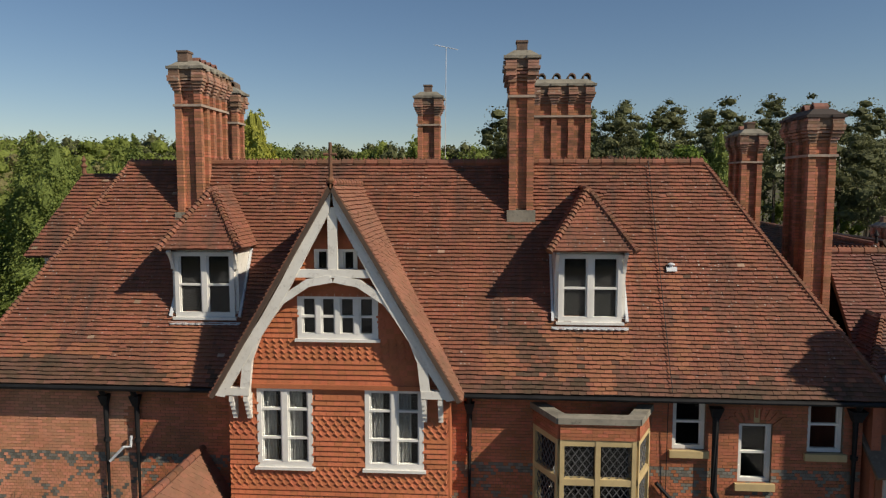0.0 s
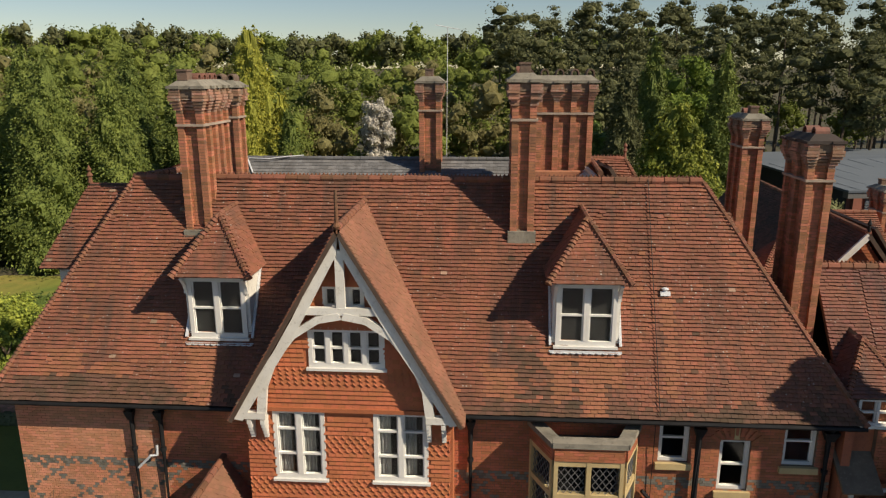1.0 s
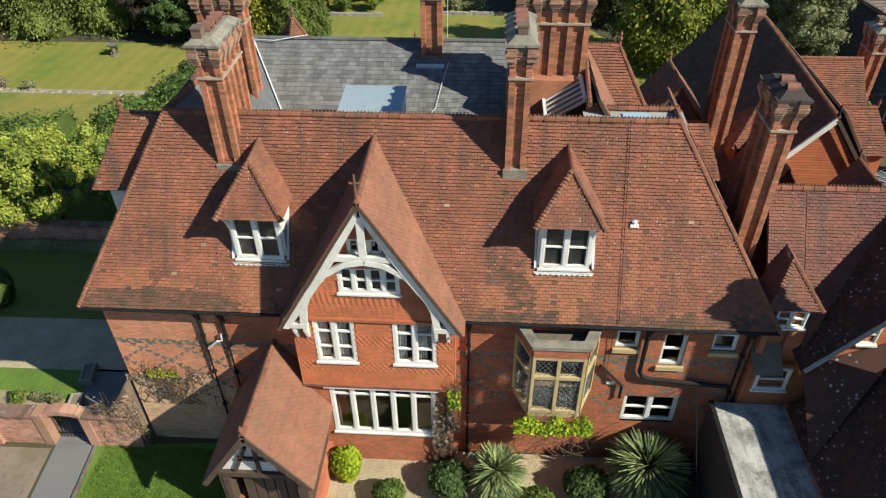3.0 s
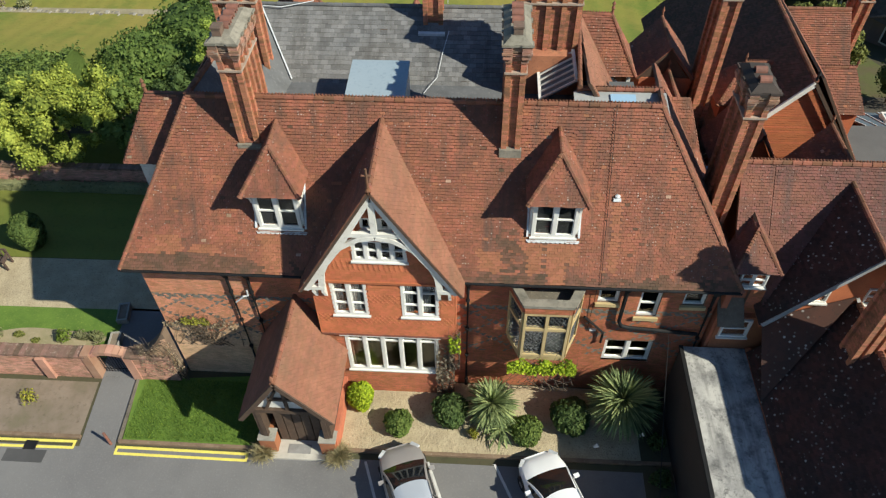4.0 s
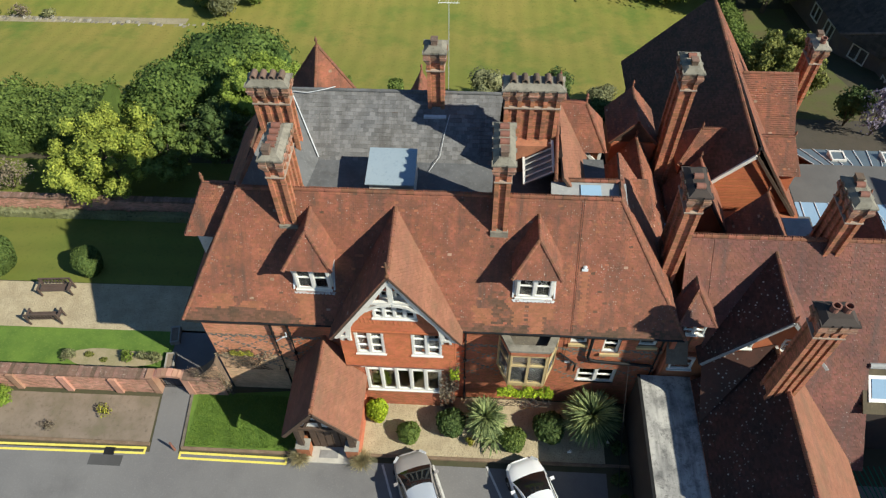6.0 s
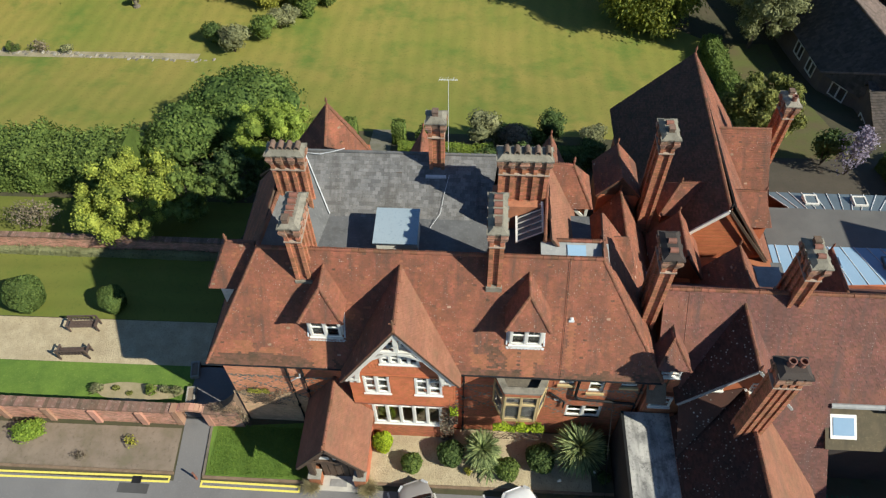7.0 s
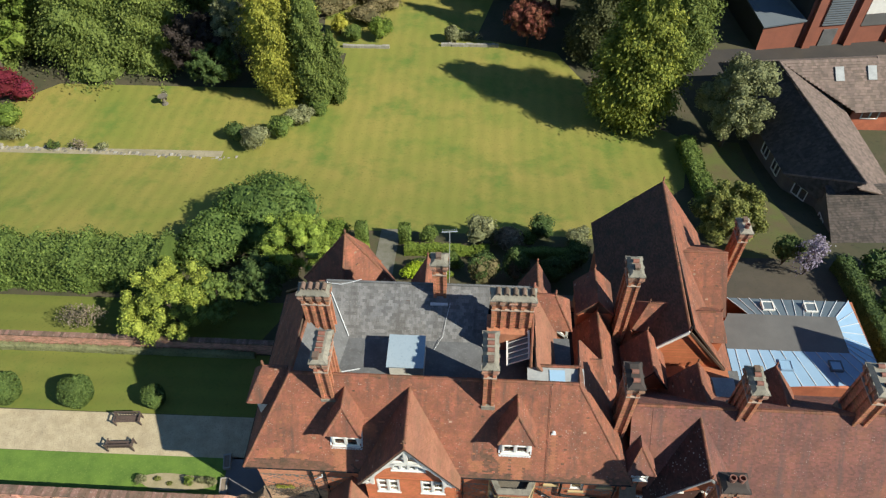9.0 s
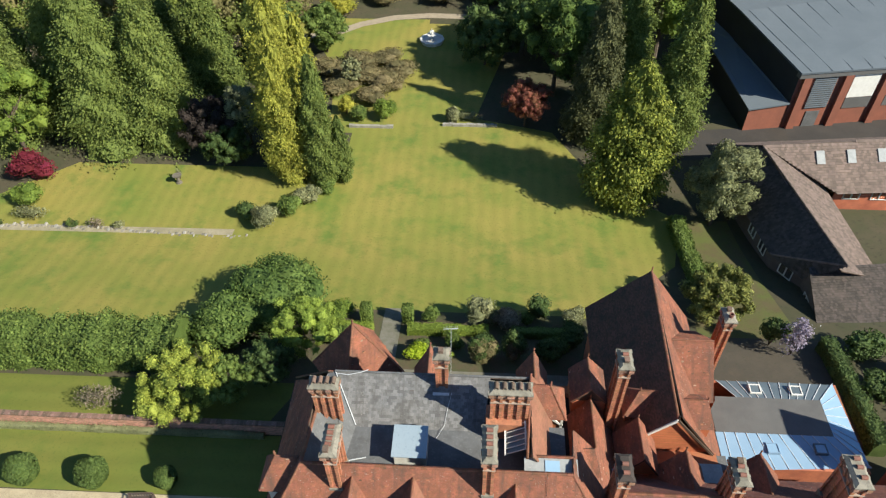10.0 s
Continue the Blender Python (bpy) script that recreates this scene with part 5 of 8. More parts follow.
for x in (10.85, 12.5):
    window(east, pose(x, 14.97, 6.75), 0.5, 0.75, 1, (0.5,), True, WHITE_OLD, 0.05, mull=0.05)
# small hipped dormer beside the main block
dd = part("dormer", Mesh().box(8.45, 9.55, 15.6, 16.7, 5.6, 7.45), BRICK, east, "small brick wall dormer")
ap, rb = Vector((9.05, 16.55, 8.55)), Vector((9.05, 17.35, 8.6))
dl, dr, dlb, drb = Vector((8.3, 15.42, 7.5)), Vector((9.82, 15.42, 7.5)), Vector((8.3, 16.6, 7.5)), Vector((9.82, 16.6, 7.5))
for i, poly in enumerate(([dl, dr, ap], [dr, drb, rb, ap], [dlb, dl, ap, rb])):
    slope(poly, east, material=CLAY_PURPLE, seed=46 + i)
hip(dl, ap, east, 0.09)
hip(dr, ap, east, 0.09)
window(dd, pose(8.6, 15.5, 6.8), 0.9, 0.66, 2, (0.5,), True, WHITE, 0.05, mull=0.05)
window(east, pose(8.55, 15.2, 4.35), 1.0, 0.95, 1, (0.5,), True, WHITE)
part("lean_to_roof", Mesh().slab([(8.2, 14.8, 5.4), (9.1, 14.8, 5.4), (9.1, 15.65, 6.1), (8.2, 15.65, 6.1)], 0.08), mat("mossy_stone_slate", (0.2, 0.15, 0.105), (0.14, 0.105, 0.075), (0.25, 0.2, 0.14), 2.0, 12.0, 0.95, 0.5), east, "mossy lean-to roof")

stack(east, 7.63, 8.27, 17.4, 18.75, 6.5, 13.3, 2, 3, [(7.95, 17.7, "half"), (7.95, 18.2, "half")], cap_mat=BRICK_SOOT_SHADE)
stack(house, 8.5, 9.18, 24.4, 25.7, 6.0, 13.4, 2, 3, [(8.85, 24.8, "block"), (8.85, 25.3, "half")])
stack(east, 13.98, 14.62, 17.85, 19.3, 8.9, 12.5, 2, 4, [(14.3, 18.3, "half"), (14.3, 18.8, "half"), (14.3, 19.05, "block")], 0.1)
stack(east, 20.0, 20.75, 17.85, 19.6, 8.9, 12.8, 2, 4, [(20.45, 18.3, "half"), (20.45, 18.9, "half"), (20.45, 19.4, "half")], 0.1)
stack(east, 11.7, 12.75, 12.98, 13.76, 5.2, 11.95, 4, 2, [(12.05, 13.42, "pot"), (12.48, 13.42, "pot")], cap_mat=BRICK_SOOT_SHADE)

# ---- front wing ----
wing = thing("front_wing", (12, 8, 0), "single-storey brick wing with lichened clay tile roof, shade-dark on the west", "house")
WS = 8.0
part("wall", Mesh().box(9.75, 9.95, WS + 0.2, 15.2, 0, 3.7), BRICK, wing)
# lichened west slope, its shade put into the tile colour as well
slope([(9.75, 14.98, 3.7), (9.75, WS, 3.7), (12.4, WS, 6.8), (12.4, 14.98, 6.8)], wing, material=CLAY_LICHEN_SHADE, seed=51, label="lichened clay tile slope, coloured darker for its shade")
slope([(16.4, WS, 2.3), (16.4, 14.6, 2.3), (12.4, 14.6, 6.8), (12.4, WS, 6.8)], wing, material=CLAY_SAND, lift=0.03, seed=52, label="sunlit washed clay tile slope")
ridge((12.4, WS, 6.83), (12.4, 14.98, 6.83), wing, 0.1, crest=True)
# slip of roof takes the same shade-darkened tile
part("roof_slip", Mesh().slab([(9.72, 12.9, 3.76), (12.25, 14.96, 7.1), (9.64, 14.96, 5.72)], 0.06), CLAY_LICHEN_SHADE, wing, "tiled slip of roof, coloured dark for shade, running up to the gable")
part("verge_board", Mesh().bar((12.27, 14.9, 7.08), (12.9, 14.9, 6.0), 0.1, 0.06, (0, 1, 0)), WHITE_OLD, wing)
slope([(13.0, 11.9, 1.9), (17.1, 11.9, 1.9), (16.6, 14.92, 5.68), (13.0, 14.92, 5.68)], wing, material=CLAY_PURPLE, seed=53, label="catslide of red clay tiles running down beside the yard")
part("gable_wall", Mesh().add([(9.9, WS + 0.25, 0), (16.2, WS + 0.25, 0), (16.2, WS + 0.25, 2.4), (12.4, WS + 0.25, 6.65), (9.9, WS + 0.25, 3.7)], [(0, 1, 2, 3, 4)]), BRICK, wing, "brick gable end")
part("verge_board", Mesh().bar((9.8, WS, 3.65), (12.4, WS, 6.7), 0.12, 0.05, (0, 1, 0)), WHITE_OLD, wing)
part("wall", Mesh().box(16.0, 16.2, WS + 0.3, 12.0, 0, 2.3), BRICK, wing)
flat = thing("flat_roof_link", (8.6, 12, 0), "flat-roofed link with stained grey felt", "outbuilding")
# near-black brick paints in the shade of this sunless side
part("wall", Mesh().box(7.45, 7.65, 2, 15.2, 0, 3.5), BRICK_SOOT_SHADE, flat)
part("wall", Mesh().box(7.66, 9.74, 2, 2.2, 0, 3.5), BRICK, flat)
part("felt_roof", Mesh().box(7.4, 9.74, 2, 15.2, 3.5, 3.6), FELT, flat, "stained pale grey felt roof")
part("kerb_edge", Mesh().box(7.36, 7.5, 2, 15.2, 3.6, 3.68), BLACK, flat)
# courtyard lean-to
MOSS = mat("olive_moss_slate", (0.115, 0.092, 0.058), (0.08, 0.07, 0.045), (0.17, 0.14, 0.085), 1.2, 8.0, 0.95, 0.5, streak=0.5, streak_c=(0.05, 0.044, 0.034))
court = thing("courtyard_lean_to", (21, 14, 0), "mossy lean-to roof with a rooflight above a service yard", "outbuilding")
part("lean_to_roof", Mesh().slab([(16.5, 13.4, 4.35), (23.2, 13.4, 4.35), (23.2, 15.2, 5.5), (16.5, 15.2, 5.5)], 0.1), MOSS, court, "mossy stone-slated lean-to roof")
# wall coloured near black for the shade of the yard
part("wall", Mesh().box(16.4, 23.2, 13.75, 13.95, 0, 4.45), BRICK_SOOT_SHADE, court)
rl = part("rooflight", Mesh().slab([(16.72, 13.8, 4.66), (17.92, 13.8, 4.66), (17.92, 14.76, 5.27), (16.72, 14.76, 5.27)], 0.08), WHITE, court, "white-framed rooflight")
part("pane", Mesh().slab([(16.84, 13.92, 4.77), (17.8, 13.92, 4.77), (17.8, 14.62, 5.215), (16.84, 14.62, 5.215)], 0.03), BLUEGLASS, rl)
part("vent_duct", Mesh().tube([(16.6, 14.95, 5.75), (19.0, 14.95, 5.75), (19.4, 14.7, 5.9), (24, 14.7, 5.9)], 0.14, 8), PALE_LEAD, court, "galvanised duct along the eaves")

# ---- rear ranges ----
rear = thing("rear_wing", (13, 30, 0), "tall tiled rear wing with a gabled end", "house")
BR0, BR1 = Vector((12.5, 23.4, 9.68)), Vector((12.72, 35.75, 9.9))
# darker tile than the east slope, to paint in the shaded side
slope([(8.5, 36.1, 5.1), (8.5, 23.4, 5.1), BR0, BR1], rear, material=CLAY_DARK, seed=61, label="steep clay tile slope, coloured dark for its shade")
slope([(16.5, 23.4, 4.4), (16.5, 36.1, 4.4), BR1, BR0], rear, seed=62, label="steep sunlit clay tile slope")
ridge(BR0, BR1, rear, 0.1)
part("gable_wall", Mesh().add([(9.0, 23.6, 3.2), (16.1, 23.6, 3.2), (16.1, 23.6, 4.7), (12.5, 23.6, 9.45), (9.0, 23.6, 5.5)], [(0, 1, 2, 3, 4)]), HUNG, rear, "orange tile-hung gable end")
gb = Mesh()
for k in range(48):
    z = 4.0 + k * 0.115
    l, r = 12.5 - (9.4 - z) * 0.86, 12.5 + (9.4 - z) * 0.74
    if r - l > 0.1:
        gb.box(l, r, 23.56, 23.6, z, z + 0.095)
part("hung_tiling", gb, HUNG, rear, "orange hung tile courses", kind="stuff")
part("bargeboard", Mesh().bar((8.6, 23.35, 5.15), (12.5, 23.35, 9.6), 0.2, 0.08, (0, 1, 0)), WHITE_OLD, rear, "white-painted bargeboard")
part("bargeboard", Mesh().bar((16.5, 23.35, 4.35), (12.5, 23.35, 9.6), 0.13, 0.1, (0, 1, 0)), WOOD, rear, "dark bargeboard")
part("gutter", Mesh().tube([(16.56, 23.3, 4.35), (16.56, 36.0, 4.35)], 0.07, 8), BLACK, rear)
part("wall", Mesh().box(9.3, 16.3, 35.5, 35.8, -2.5, 4.4).box(9.0, 9.3, 23.7, 35.5, -2.5, 5.3).box(16.0, 16.3, 23.7, 35.5, -2.5, 4.6), BRICK, rear)
part("gable_wall", Mesh().add([(9.0, 35.8, 4.3), (16.3, 35.8, 4.3), (12.7, 35.8, 9.6)], [(0, 2, 1)]), BRICK, rear)
part("finial", Mesh().lathe([(0.06, 0), (0.04, 0.2), (0.08, 0.25), (0.0, 0.5)], (12.72, 35.75, 9.95), 8), TERRACOTTA, rear)
part("finial", Mesh().lathe([(0.06, 0), (0.04, 0.2), (0.08, 0.25), (0.0, 0.45)], (12.5, 23.42, 9.72), 8), BLACK, rear)
# side gable beside the stack
slope([(14.6, 26.9, 6.3), (16.2, 26.9, 6.3), (16.2, 30.0, 9.12), (13.05, 30.0, 9.12)], rear, seed=63, label="side roof of red clay tiles")
slope([(16.2, 33.1, 6.3), (14.6, 33.1, 6.3), (13.05, 30.0, 9.12), (16.2, 30.0, 9.12)], rear, seed=64, label="side roof of red clay tiles")
ridge((13.05, 30.0, 9.15), (16.2, 30.0, 9.15), rear, 0.08)
part("gable_wall", Mesh().add([(16.35, 27.1, 6.3), (16.35, 32.9, 6.3), (16.1, 30.0, 8.95), (16.35, 27.1, -1), (16.35, 32.9, -1)], [(0, 1, 2), (0, 3, 4, 1)]), BRICK, rear, "brick gable end")
part("roof_vent", Mesh().lathe([(0.06, 0), (0.06, 0.12), (0.12, 0.14), (0.12, 0.2), (0.04, 0.24)], (15.0, 26.9, 6.5), 10), FLASHING, rear)
# small south-facing roof at the corner
slope([(13.4, 23.85, 7.85), (15.2, 23.85, 7.85), (14.75, 25.15, 9.2), (12.9, 25.15, 9.2)], rear, seed=65, label="small side roof of red clay tiles")
slope([(15.2, 26.45, 7.85), (13.4, 26.45, 7.85), (12.9, 25.15, 9.2), (14.75, 25.15, 9.2)], rear, seed=66, label="small side roof of red clay tiles")
slope([(15.2, 23.85, 7.85), (15.2, 26.45, 7.85), (14.75, 25.15, 9.2)], rear, seed=67, label="small side roof of red clay tiles")
ridge((12.9, 25.15, 9.23), (14.75, 25.15, 9.23), rear, 0.07, crest=True)
part("finial", Mesh().lathe([(0.05, 0), (0.03, 0.15), (0.07, 0.2), (0.0, 0.4)], (14.75, 25.15, 9.22), 8), TERRACOTTA, rear)
part("wall", Mesh().box(13.6, 15.05, 24.05, 26.3, 5.5, 7.83), HUNG, rear, "orange tile-hung wall")
# hipped dormer on the shaded slope
qe, qw = Vector((11.8, 25.9, 8.9)), Vector((10.65, 25.9, 8.9))
slope([(9.65, 24.75, 7.5), (10.75, 24.75, 7.5), qe, qw], rear, seed=68, label="small dormer roof of red clay tiles")
slope([(10.75, 27.05, 7.5), (9.65, 27.05, 7.5), qw, qe], rear, seed=69, label="small dormer roof of red clay tiles")
slope([(9.65, 27.05, 7.5), (9.65, 24.75, 7.5), qw], rear, seed=70, label="small dormer roof of red clay tiles")
hip((9.65, 24.75, 7.52), qw, rear, 0.09)
ridge(qw, qe, rear, 0.08, crest=True)
part("dormer_wall", Mesh().box(9.85, 10.9, 24.95, 26.85, 5.6, 7.5), BRICK, rear)
part("finial", Mesh().lathe([(0.05, 0), (0.03, 0.15), (0.07, 0.2), (0.0, 0.4)], (10.65, 25.9, 8.95), 8), TERRACOTTA, rear)
stack(rear, 17.15, 17.75, 31.2, 32.4, 0.0, 9.9, 2, 3, [(17.45, 31.5, "pot"), (17.45, 32.1, "block")])


def gablet(parent, cx, y0, y1, ze, zr, hw, seed, wall_mat=None, hip=False):
    a, b = Vector((cx, y0, zr)), Vector((cx, y1, zr))
    slope([(cx - hw, y1, ze), (cx - hw, y0, ze), a, b], parent, seed=seed)
    slope([(cx + hw, y0, ze), (cx + hw, y1, ze), b, a], parent, seed=seed + 1)
    ridge(a, b, parent, 0.08)
    for y in (y0 + 0.2, y1 - 0.2):
        part("gable_wall", Mesh().add([(cx - hw + 0.15, y, ze - 0.1), (cx + hw - 0.15, y, ze - 0.1), (cx, y, zr - 0.15)], [(0, 1, 2)]), wall_mat or HUNG, parent)
    part("finial", Mesh().lathe([(0.05, 0), (0.03, 0.15), (0.07, 0.2), (0.0, 0.4)], (cx, y1, zr + 0.05), 8), TERRACOTTA, parent)


# first gablet: dark timber colour stands for shade on its brick gable
gablet(rear, 7.3, 25.05, 27.65, 8.55, 9.92, 1.15, 71, WOOD)
gablet(rear, 7.36, 20.3, 25.1, 5.45, 9.0, 2.03, 73)
gablet(rear, 10.25, 21.0, 23.9, 6.85, 8.84, 1.28, 75)
gablet(rear, 12.8, 18.9, 21.7, 6.4, 8.97, 1.75, 77)
gablet(rear, 17.2, 18.9, 21.7, 6.4, 8.97, 1.75, 177)
part("wall", Mesh().box(6.3, 8.4, 25.2, 27.5, 5.0, 8.5), BRICK, rear)
part("wall", Mesh().box(5.7, 9.0, 22, 28, -1, 6.0), BRICK, rear)
part("wall", Mesh().box(9.1, 15.8, 21.6, 23.55, 0, 5.6), BRICK, rear)
part("lead_roof", Mesh().box(8.7, 16.4, 21.5, 23.35, 5.5, 5.58), LEAD, rear)
part("lead_roof", Mesh().box(13.9, 15.4, 20.6, 21.9, 7.0, 7.08), PALE_LEAD, rear, "pale lead flat beside the gablet")
part("rooflight", Mesh().box(8.3, 9.5, 19.9, 21.2, 6.9, 7.2), BLUEGLASS, rear, "blue-tinted rooflight")
slope([(5.9, 19.4, 9.4), (7.4, 19.4, 9.4), (6.9, 20.4, 10.9), (5.6, 20.4, 10.9)], house, seed=79)
slope([(7.4, 19.4, 9.4), (7.4, 21.4, 9.4), (6.9, 20.4, 10.9)], house, seed=80)
# tall unseen cross wings at the far end of the east range
# sized so that their shadows fall on the yard and the extension's flat roof
for xa, xr, xb, y0, y1, k in ((23.3, 26.3, 29.3, 5.0, 12.4, 180), (27.9, 31.0, 34.1, 22.4, 24.6, 184)):
    slope([(xa, y1, 6.0), (xa, y0, 6.0), (xr, y0, 10.6), (xr, y1, 10.6)], east, material=CLAY_PURPLE, seed=k, label="unseen cross-wing roof of red clay tiles, placed for its shadow")
    slope([(xb, y0, 6.0), (xb, y1, 6.0), (xr, y1, 10.6), (xr, y0, 10.6)], east, material=CLAY_PURPLE, seed=k + 1, label="unseen cross-wing roof of red clay tiles, placed for its shadow")
    part("wall", Mesh().box(xa + 0.3, xb - 0.3, y0 + 0.3, y1 - 0.3, 0, 6.2), BRICK, east)
    part("gable_wall", Mesh().add([(xa + 0.3, y1 - 0.3, 6.2), (xb - 0.3, y1 - 0.3, 6.2), (xr, y1 - 0.3, 10.4)], [(0, 2, 1)]), BRICK, east)
    part("gable_wall", Mesh().add([(xa + 0.3, y0 + 0.3, 6.2), (xb - 0.3, y0 + 0.3, 6.2), (xr, y0 + 0.3, 10.4)], [(0, 1, 2)]), BRICK, east)

# tower with a pyramid roof behind the slate roof
tower = thing("garden_tower", (-8.5, 28.8, 0), "square stair tower with a pyramidal clay tile roof", "tower")
tt = Vector((-8.42, 28.8, 11.1))
c4 = [tt + Vector((3.55 * math.cos(a), 3.55 * math.sin(a), -5.2)) for a in (math.radians(-98 + 90 * i) for i in range(4))]
for i in range(4):
    slope([c4[i], c4[(i + 1) % 4], tt], tower, seed=81 + i, label="steep pyramid roof of red clay tiles")
    hip(c4[i], tt, tower, 0.1)
part("wall", Mesh().box(-10.1, -6.7, 27.1, 30.5, -1.2, 6.6), BRICK, tower)
part("finial", Mesh().lathe([(0.06, 0), (0.04, 0.2), (0.09, 0.26), (0.0, 0.55)], tuple(tt), 8), TERRACOTTA, tower)
gablet(house, -3.1, 24.6, 27.6, 8.2, 10.6, 1.1, 91)
gablet(house, 3.7, 24.8, 27.6, 8.2, 10.4, 1.0, 93)

# glazed extension
atr = thing("glazed_extension", (22, 28, 0), "single-storey extension with a glass roof round a grey flat roof", "extension")
part("wall", Mesh().box(17.0, 27.2, 24.2, 24.4, 0, 2.6).box(17.0, 27.2, 31.2, 31.4, 0, 2.6).box(27.0, 27.2, 24.4, 31.2, 0, 2.6), BRICK, atr)
part("flat_roof", Mesh().box(17.2, 25.4, 26.7, 29.7, 2.9, 3.0), GREYROOF, atr, "grey membrane flat roof")
for nm, poly in (("a", [(17.0, 23.9, 2.6), (27.4, 24.6, 2.6), (25.4, 26.7, 3.0), (17.0, 26.7, 3.0)]), ("b", [(27.3, 24.6, 2.6), (27.0, 31.5, 2.6), (25.4, 29.7, 3.0), (25.4, 26.7, 3.0)]), ("c", [(26.9, 31.4, 2.6), (18.3, 31.4, 2.6), (19.3, 29.7, 3.0), (25.4, 29.7, 3.0)])):
    gp = part("glass_roof", Mesh().slab(poly, 0.05), BLUEGLASS, atr, "blue-tinted patent glazing")
    if nm == "c":
        gp.data.materials[0] = GREYGLASS
    p = [Vector(q) for q in poly]
    n = 11 if nm != "b" else 7
    for i in range(n + 1):
        part("glazing_bar", Mesh().bar(p[0].lerp(p[1], i / n) + Vector((0, 0, 0.03)), p[3].lerp(p[2], i / n) + Vector((0, 0, 0.03)), 0.045 if nm == "c" else 0.03, 0.04), FLASHING, gp)
for x, y, hm in ((20.9, 30.5, WHITE), (23.9, 30.5, WHITE), (20.9, 25.6, BLUEGLASS), (24.2, 25.7, GREYGLASS)):
    hatch = part("roof_hatch", Mesh().box(x - 0.42, x + 0.42, y - 0.4, y - 0.32, 2.7, 3.03).box(x - 0.42, x + 0.42, y + 0.32, y + 0.4, 2.7, 3.03).box(x - 0.42, x - 0.34, y - 0.32, y + 0.32, 2.7, 3.03).box(x + 0.34, x + 0.42, y - 0.32, y + 0.32, 2.7, 3.03), hm, atr, "opening light in the glass roof")
    part("pane", Mesh().box(x - 0.34, x + 0.34, y - 0.32, y + 0.32, 2.95, 2.98), BLUEGLASS if y < 27 else GREYGLASS, hatch)

# ---- boundary wall, gate and porch ----
COPING = mat("mossy_coping_brick", (0.22, 0.125, 0.09), (0.14, 0.092, 0.068), (0.36, 0.28, 0.22), 1.4, 7.0, 0.92, 0.5, 0.35, stain=0.5, stain_c=(0.12, 0.10, 0.065), stain_s=1.5)
COPINGS = []
bw = thing("boundary_wall", (-20, 15, 0), "low pink brick boundary wall with piers and a tiled coping", "wall")


def low_wall(parent, x0, x1, y, h, thick=0.4, material=None, z=0.0, piers=2.6):
    w = part("wall", Mesh().box(x0, x1, y, y + thick, z - 0.1, z + h), MORTAR, parent)
    brick_face(w, (x0, y, z), (1, 0, 0), (0, -1, 0), x1 - x0, h, (), material or PINK_BRICK)
    COPINGS.append((w, x0, x1, y - 0.07, thick + 0.17, z + h))
    if piers:
        for x in np.arange(x0 + 1.2, x1 - 0.3, piers):
            part("pier", Mesh().box(x, x + 0.35, y - 0.14, y - 0.012, z, z + h - 0.1), PINK_BRICK, w)
    return w


low_wall(bw, -40, -15.75, 14.95, 1.5)
low_wall(bw, -14.2, -12.3, 14.95, 1.6, piers=0)
for x0, x1 in ((-16.05, -15.7), (-14.3, -13.95)):
    part("gate_pier", Mesh().box(x0, x1, 14.9, 15.42, 0, 1.68), PINK_BRICK, bw)
arch = Mesh()
for i in range(10):
    a0, a1 = math.pi * i / 10, math.pi * (i + 1) / 10
    arch.bar((-15 + 0.85 * math.cos(a0), 15.2, 1.3 + 0.42 * math.sin(a0)), (-15 + 0.85 * math.cos(a1), 15.2, 1.3 + 0.42 * math.sin(a1)), 0.42, 0.2, (0.01, 0, 1))
part("gate_arch", arch, PINK_BRICK, bw, "low brick arch over the gate")
rise = [(-14.0 + 0.2 * i, 1.6 + 1.6 * (i / 9) ** 2) for i in range(10)]
sweep = part("swept_wall", panel(rise, [(x, 0.0) for x, z in rise], 15.08, 0.4), MORTAR, bw, "buff brick wall sweeping up to the house corner")
part("bricks", Mesh().pieces((-14.0, 15.08, 0), (1, 0, 0), (0, 0, 1), (0, -1, 0), [r[:4] for r in brick_rects(1.8, 3.1) if r[2] < 1.5 + 1.6 * (max(r[0], 0) / 1.8) ** 2], 0.01, 0.01), BUFF, sweep, kind="stuff")
part("swept_coping", panel([(x, z + 0.1) for x, z in rise], [(x, z + 0.004) for x, z in rise], 15.03, 0.5), COPING, bw, "mossy brick coping on the swept wall")
gate = thing("garden_gate", (-15, 15.2, 0), "dark iron gate standing under the brick arch", "gate")
for i in range(11):
    part("bar", Mesh().bar((-15.6 + i * 0.12, 15.25, 0.06), (-15.6 + i * 0.12, 15.25, 1.5), 0.02, 0.02), BLACK, gate)
for z in (0.3, 1.3):
    part("rail", Mesh().bar((-15.65, 15.25, z), (-14.35, 15.25, z), 0.03, 0.03), BLACK, gate)
gwall = thing("garden_wall", (-30, 26.8, 0), "long brick garden wall with a tiled coping", "wall")
low_wall(gwall, -60, -12.4, 26.6, 1.3, 0.24, PINK_BRICK, 0.0, 0)

porch = thing("porch", (-6.7, 13.6, 0), "gabled timber porch with a clay tile roof", "porch")
pt, pb = Vector((-6.72, 11.75, 5.4)), Vector((-6.72, 15.5, 5.4))
slope([(-8.38, 15.5, 2.9), (-8.38, 11.75, 2.9), pt, pb], porch, material=CLAY_SAND, seed=95, label="steep tiled porch roof")
slope([(-5.0, 11.75, 2.9), (-5.0, 15.2, 2.9), pb, pt], porch, material=CLAY_SAND, seed=96, label="steep tiled porch roof")
ridge(pt, pb, porch, 0.09)
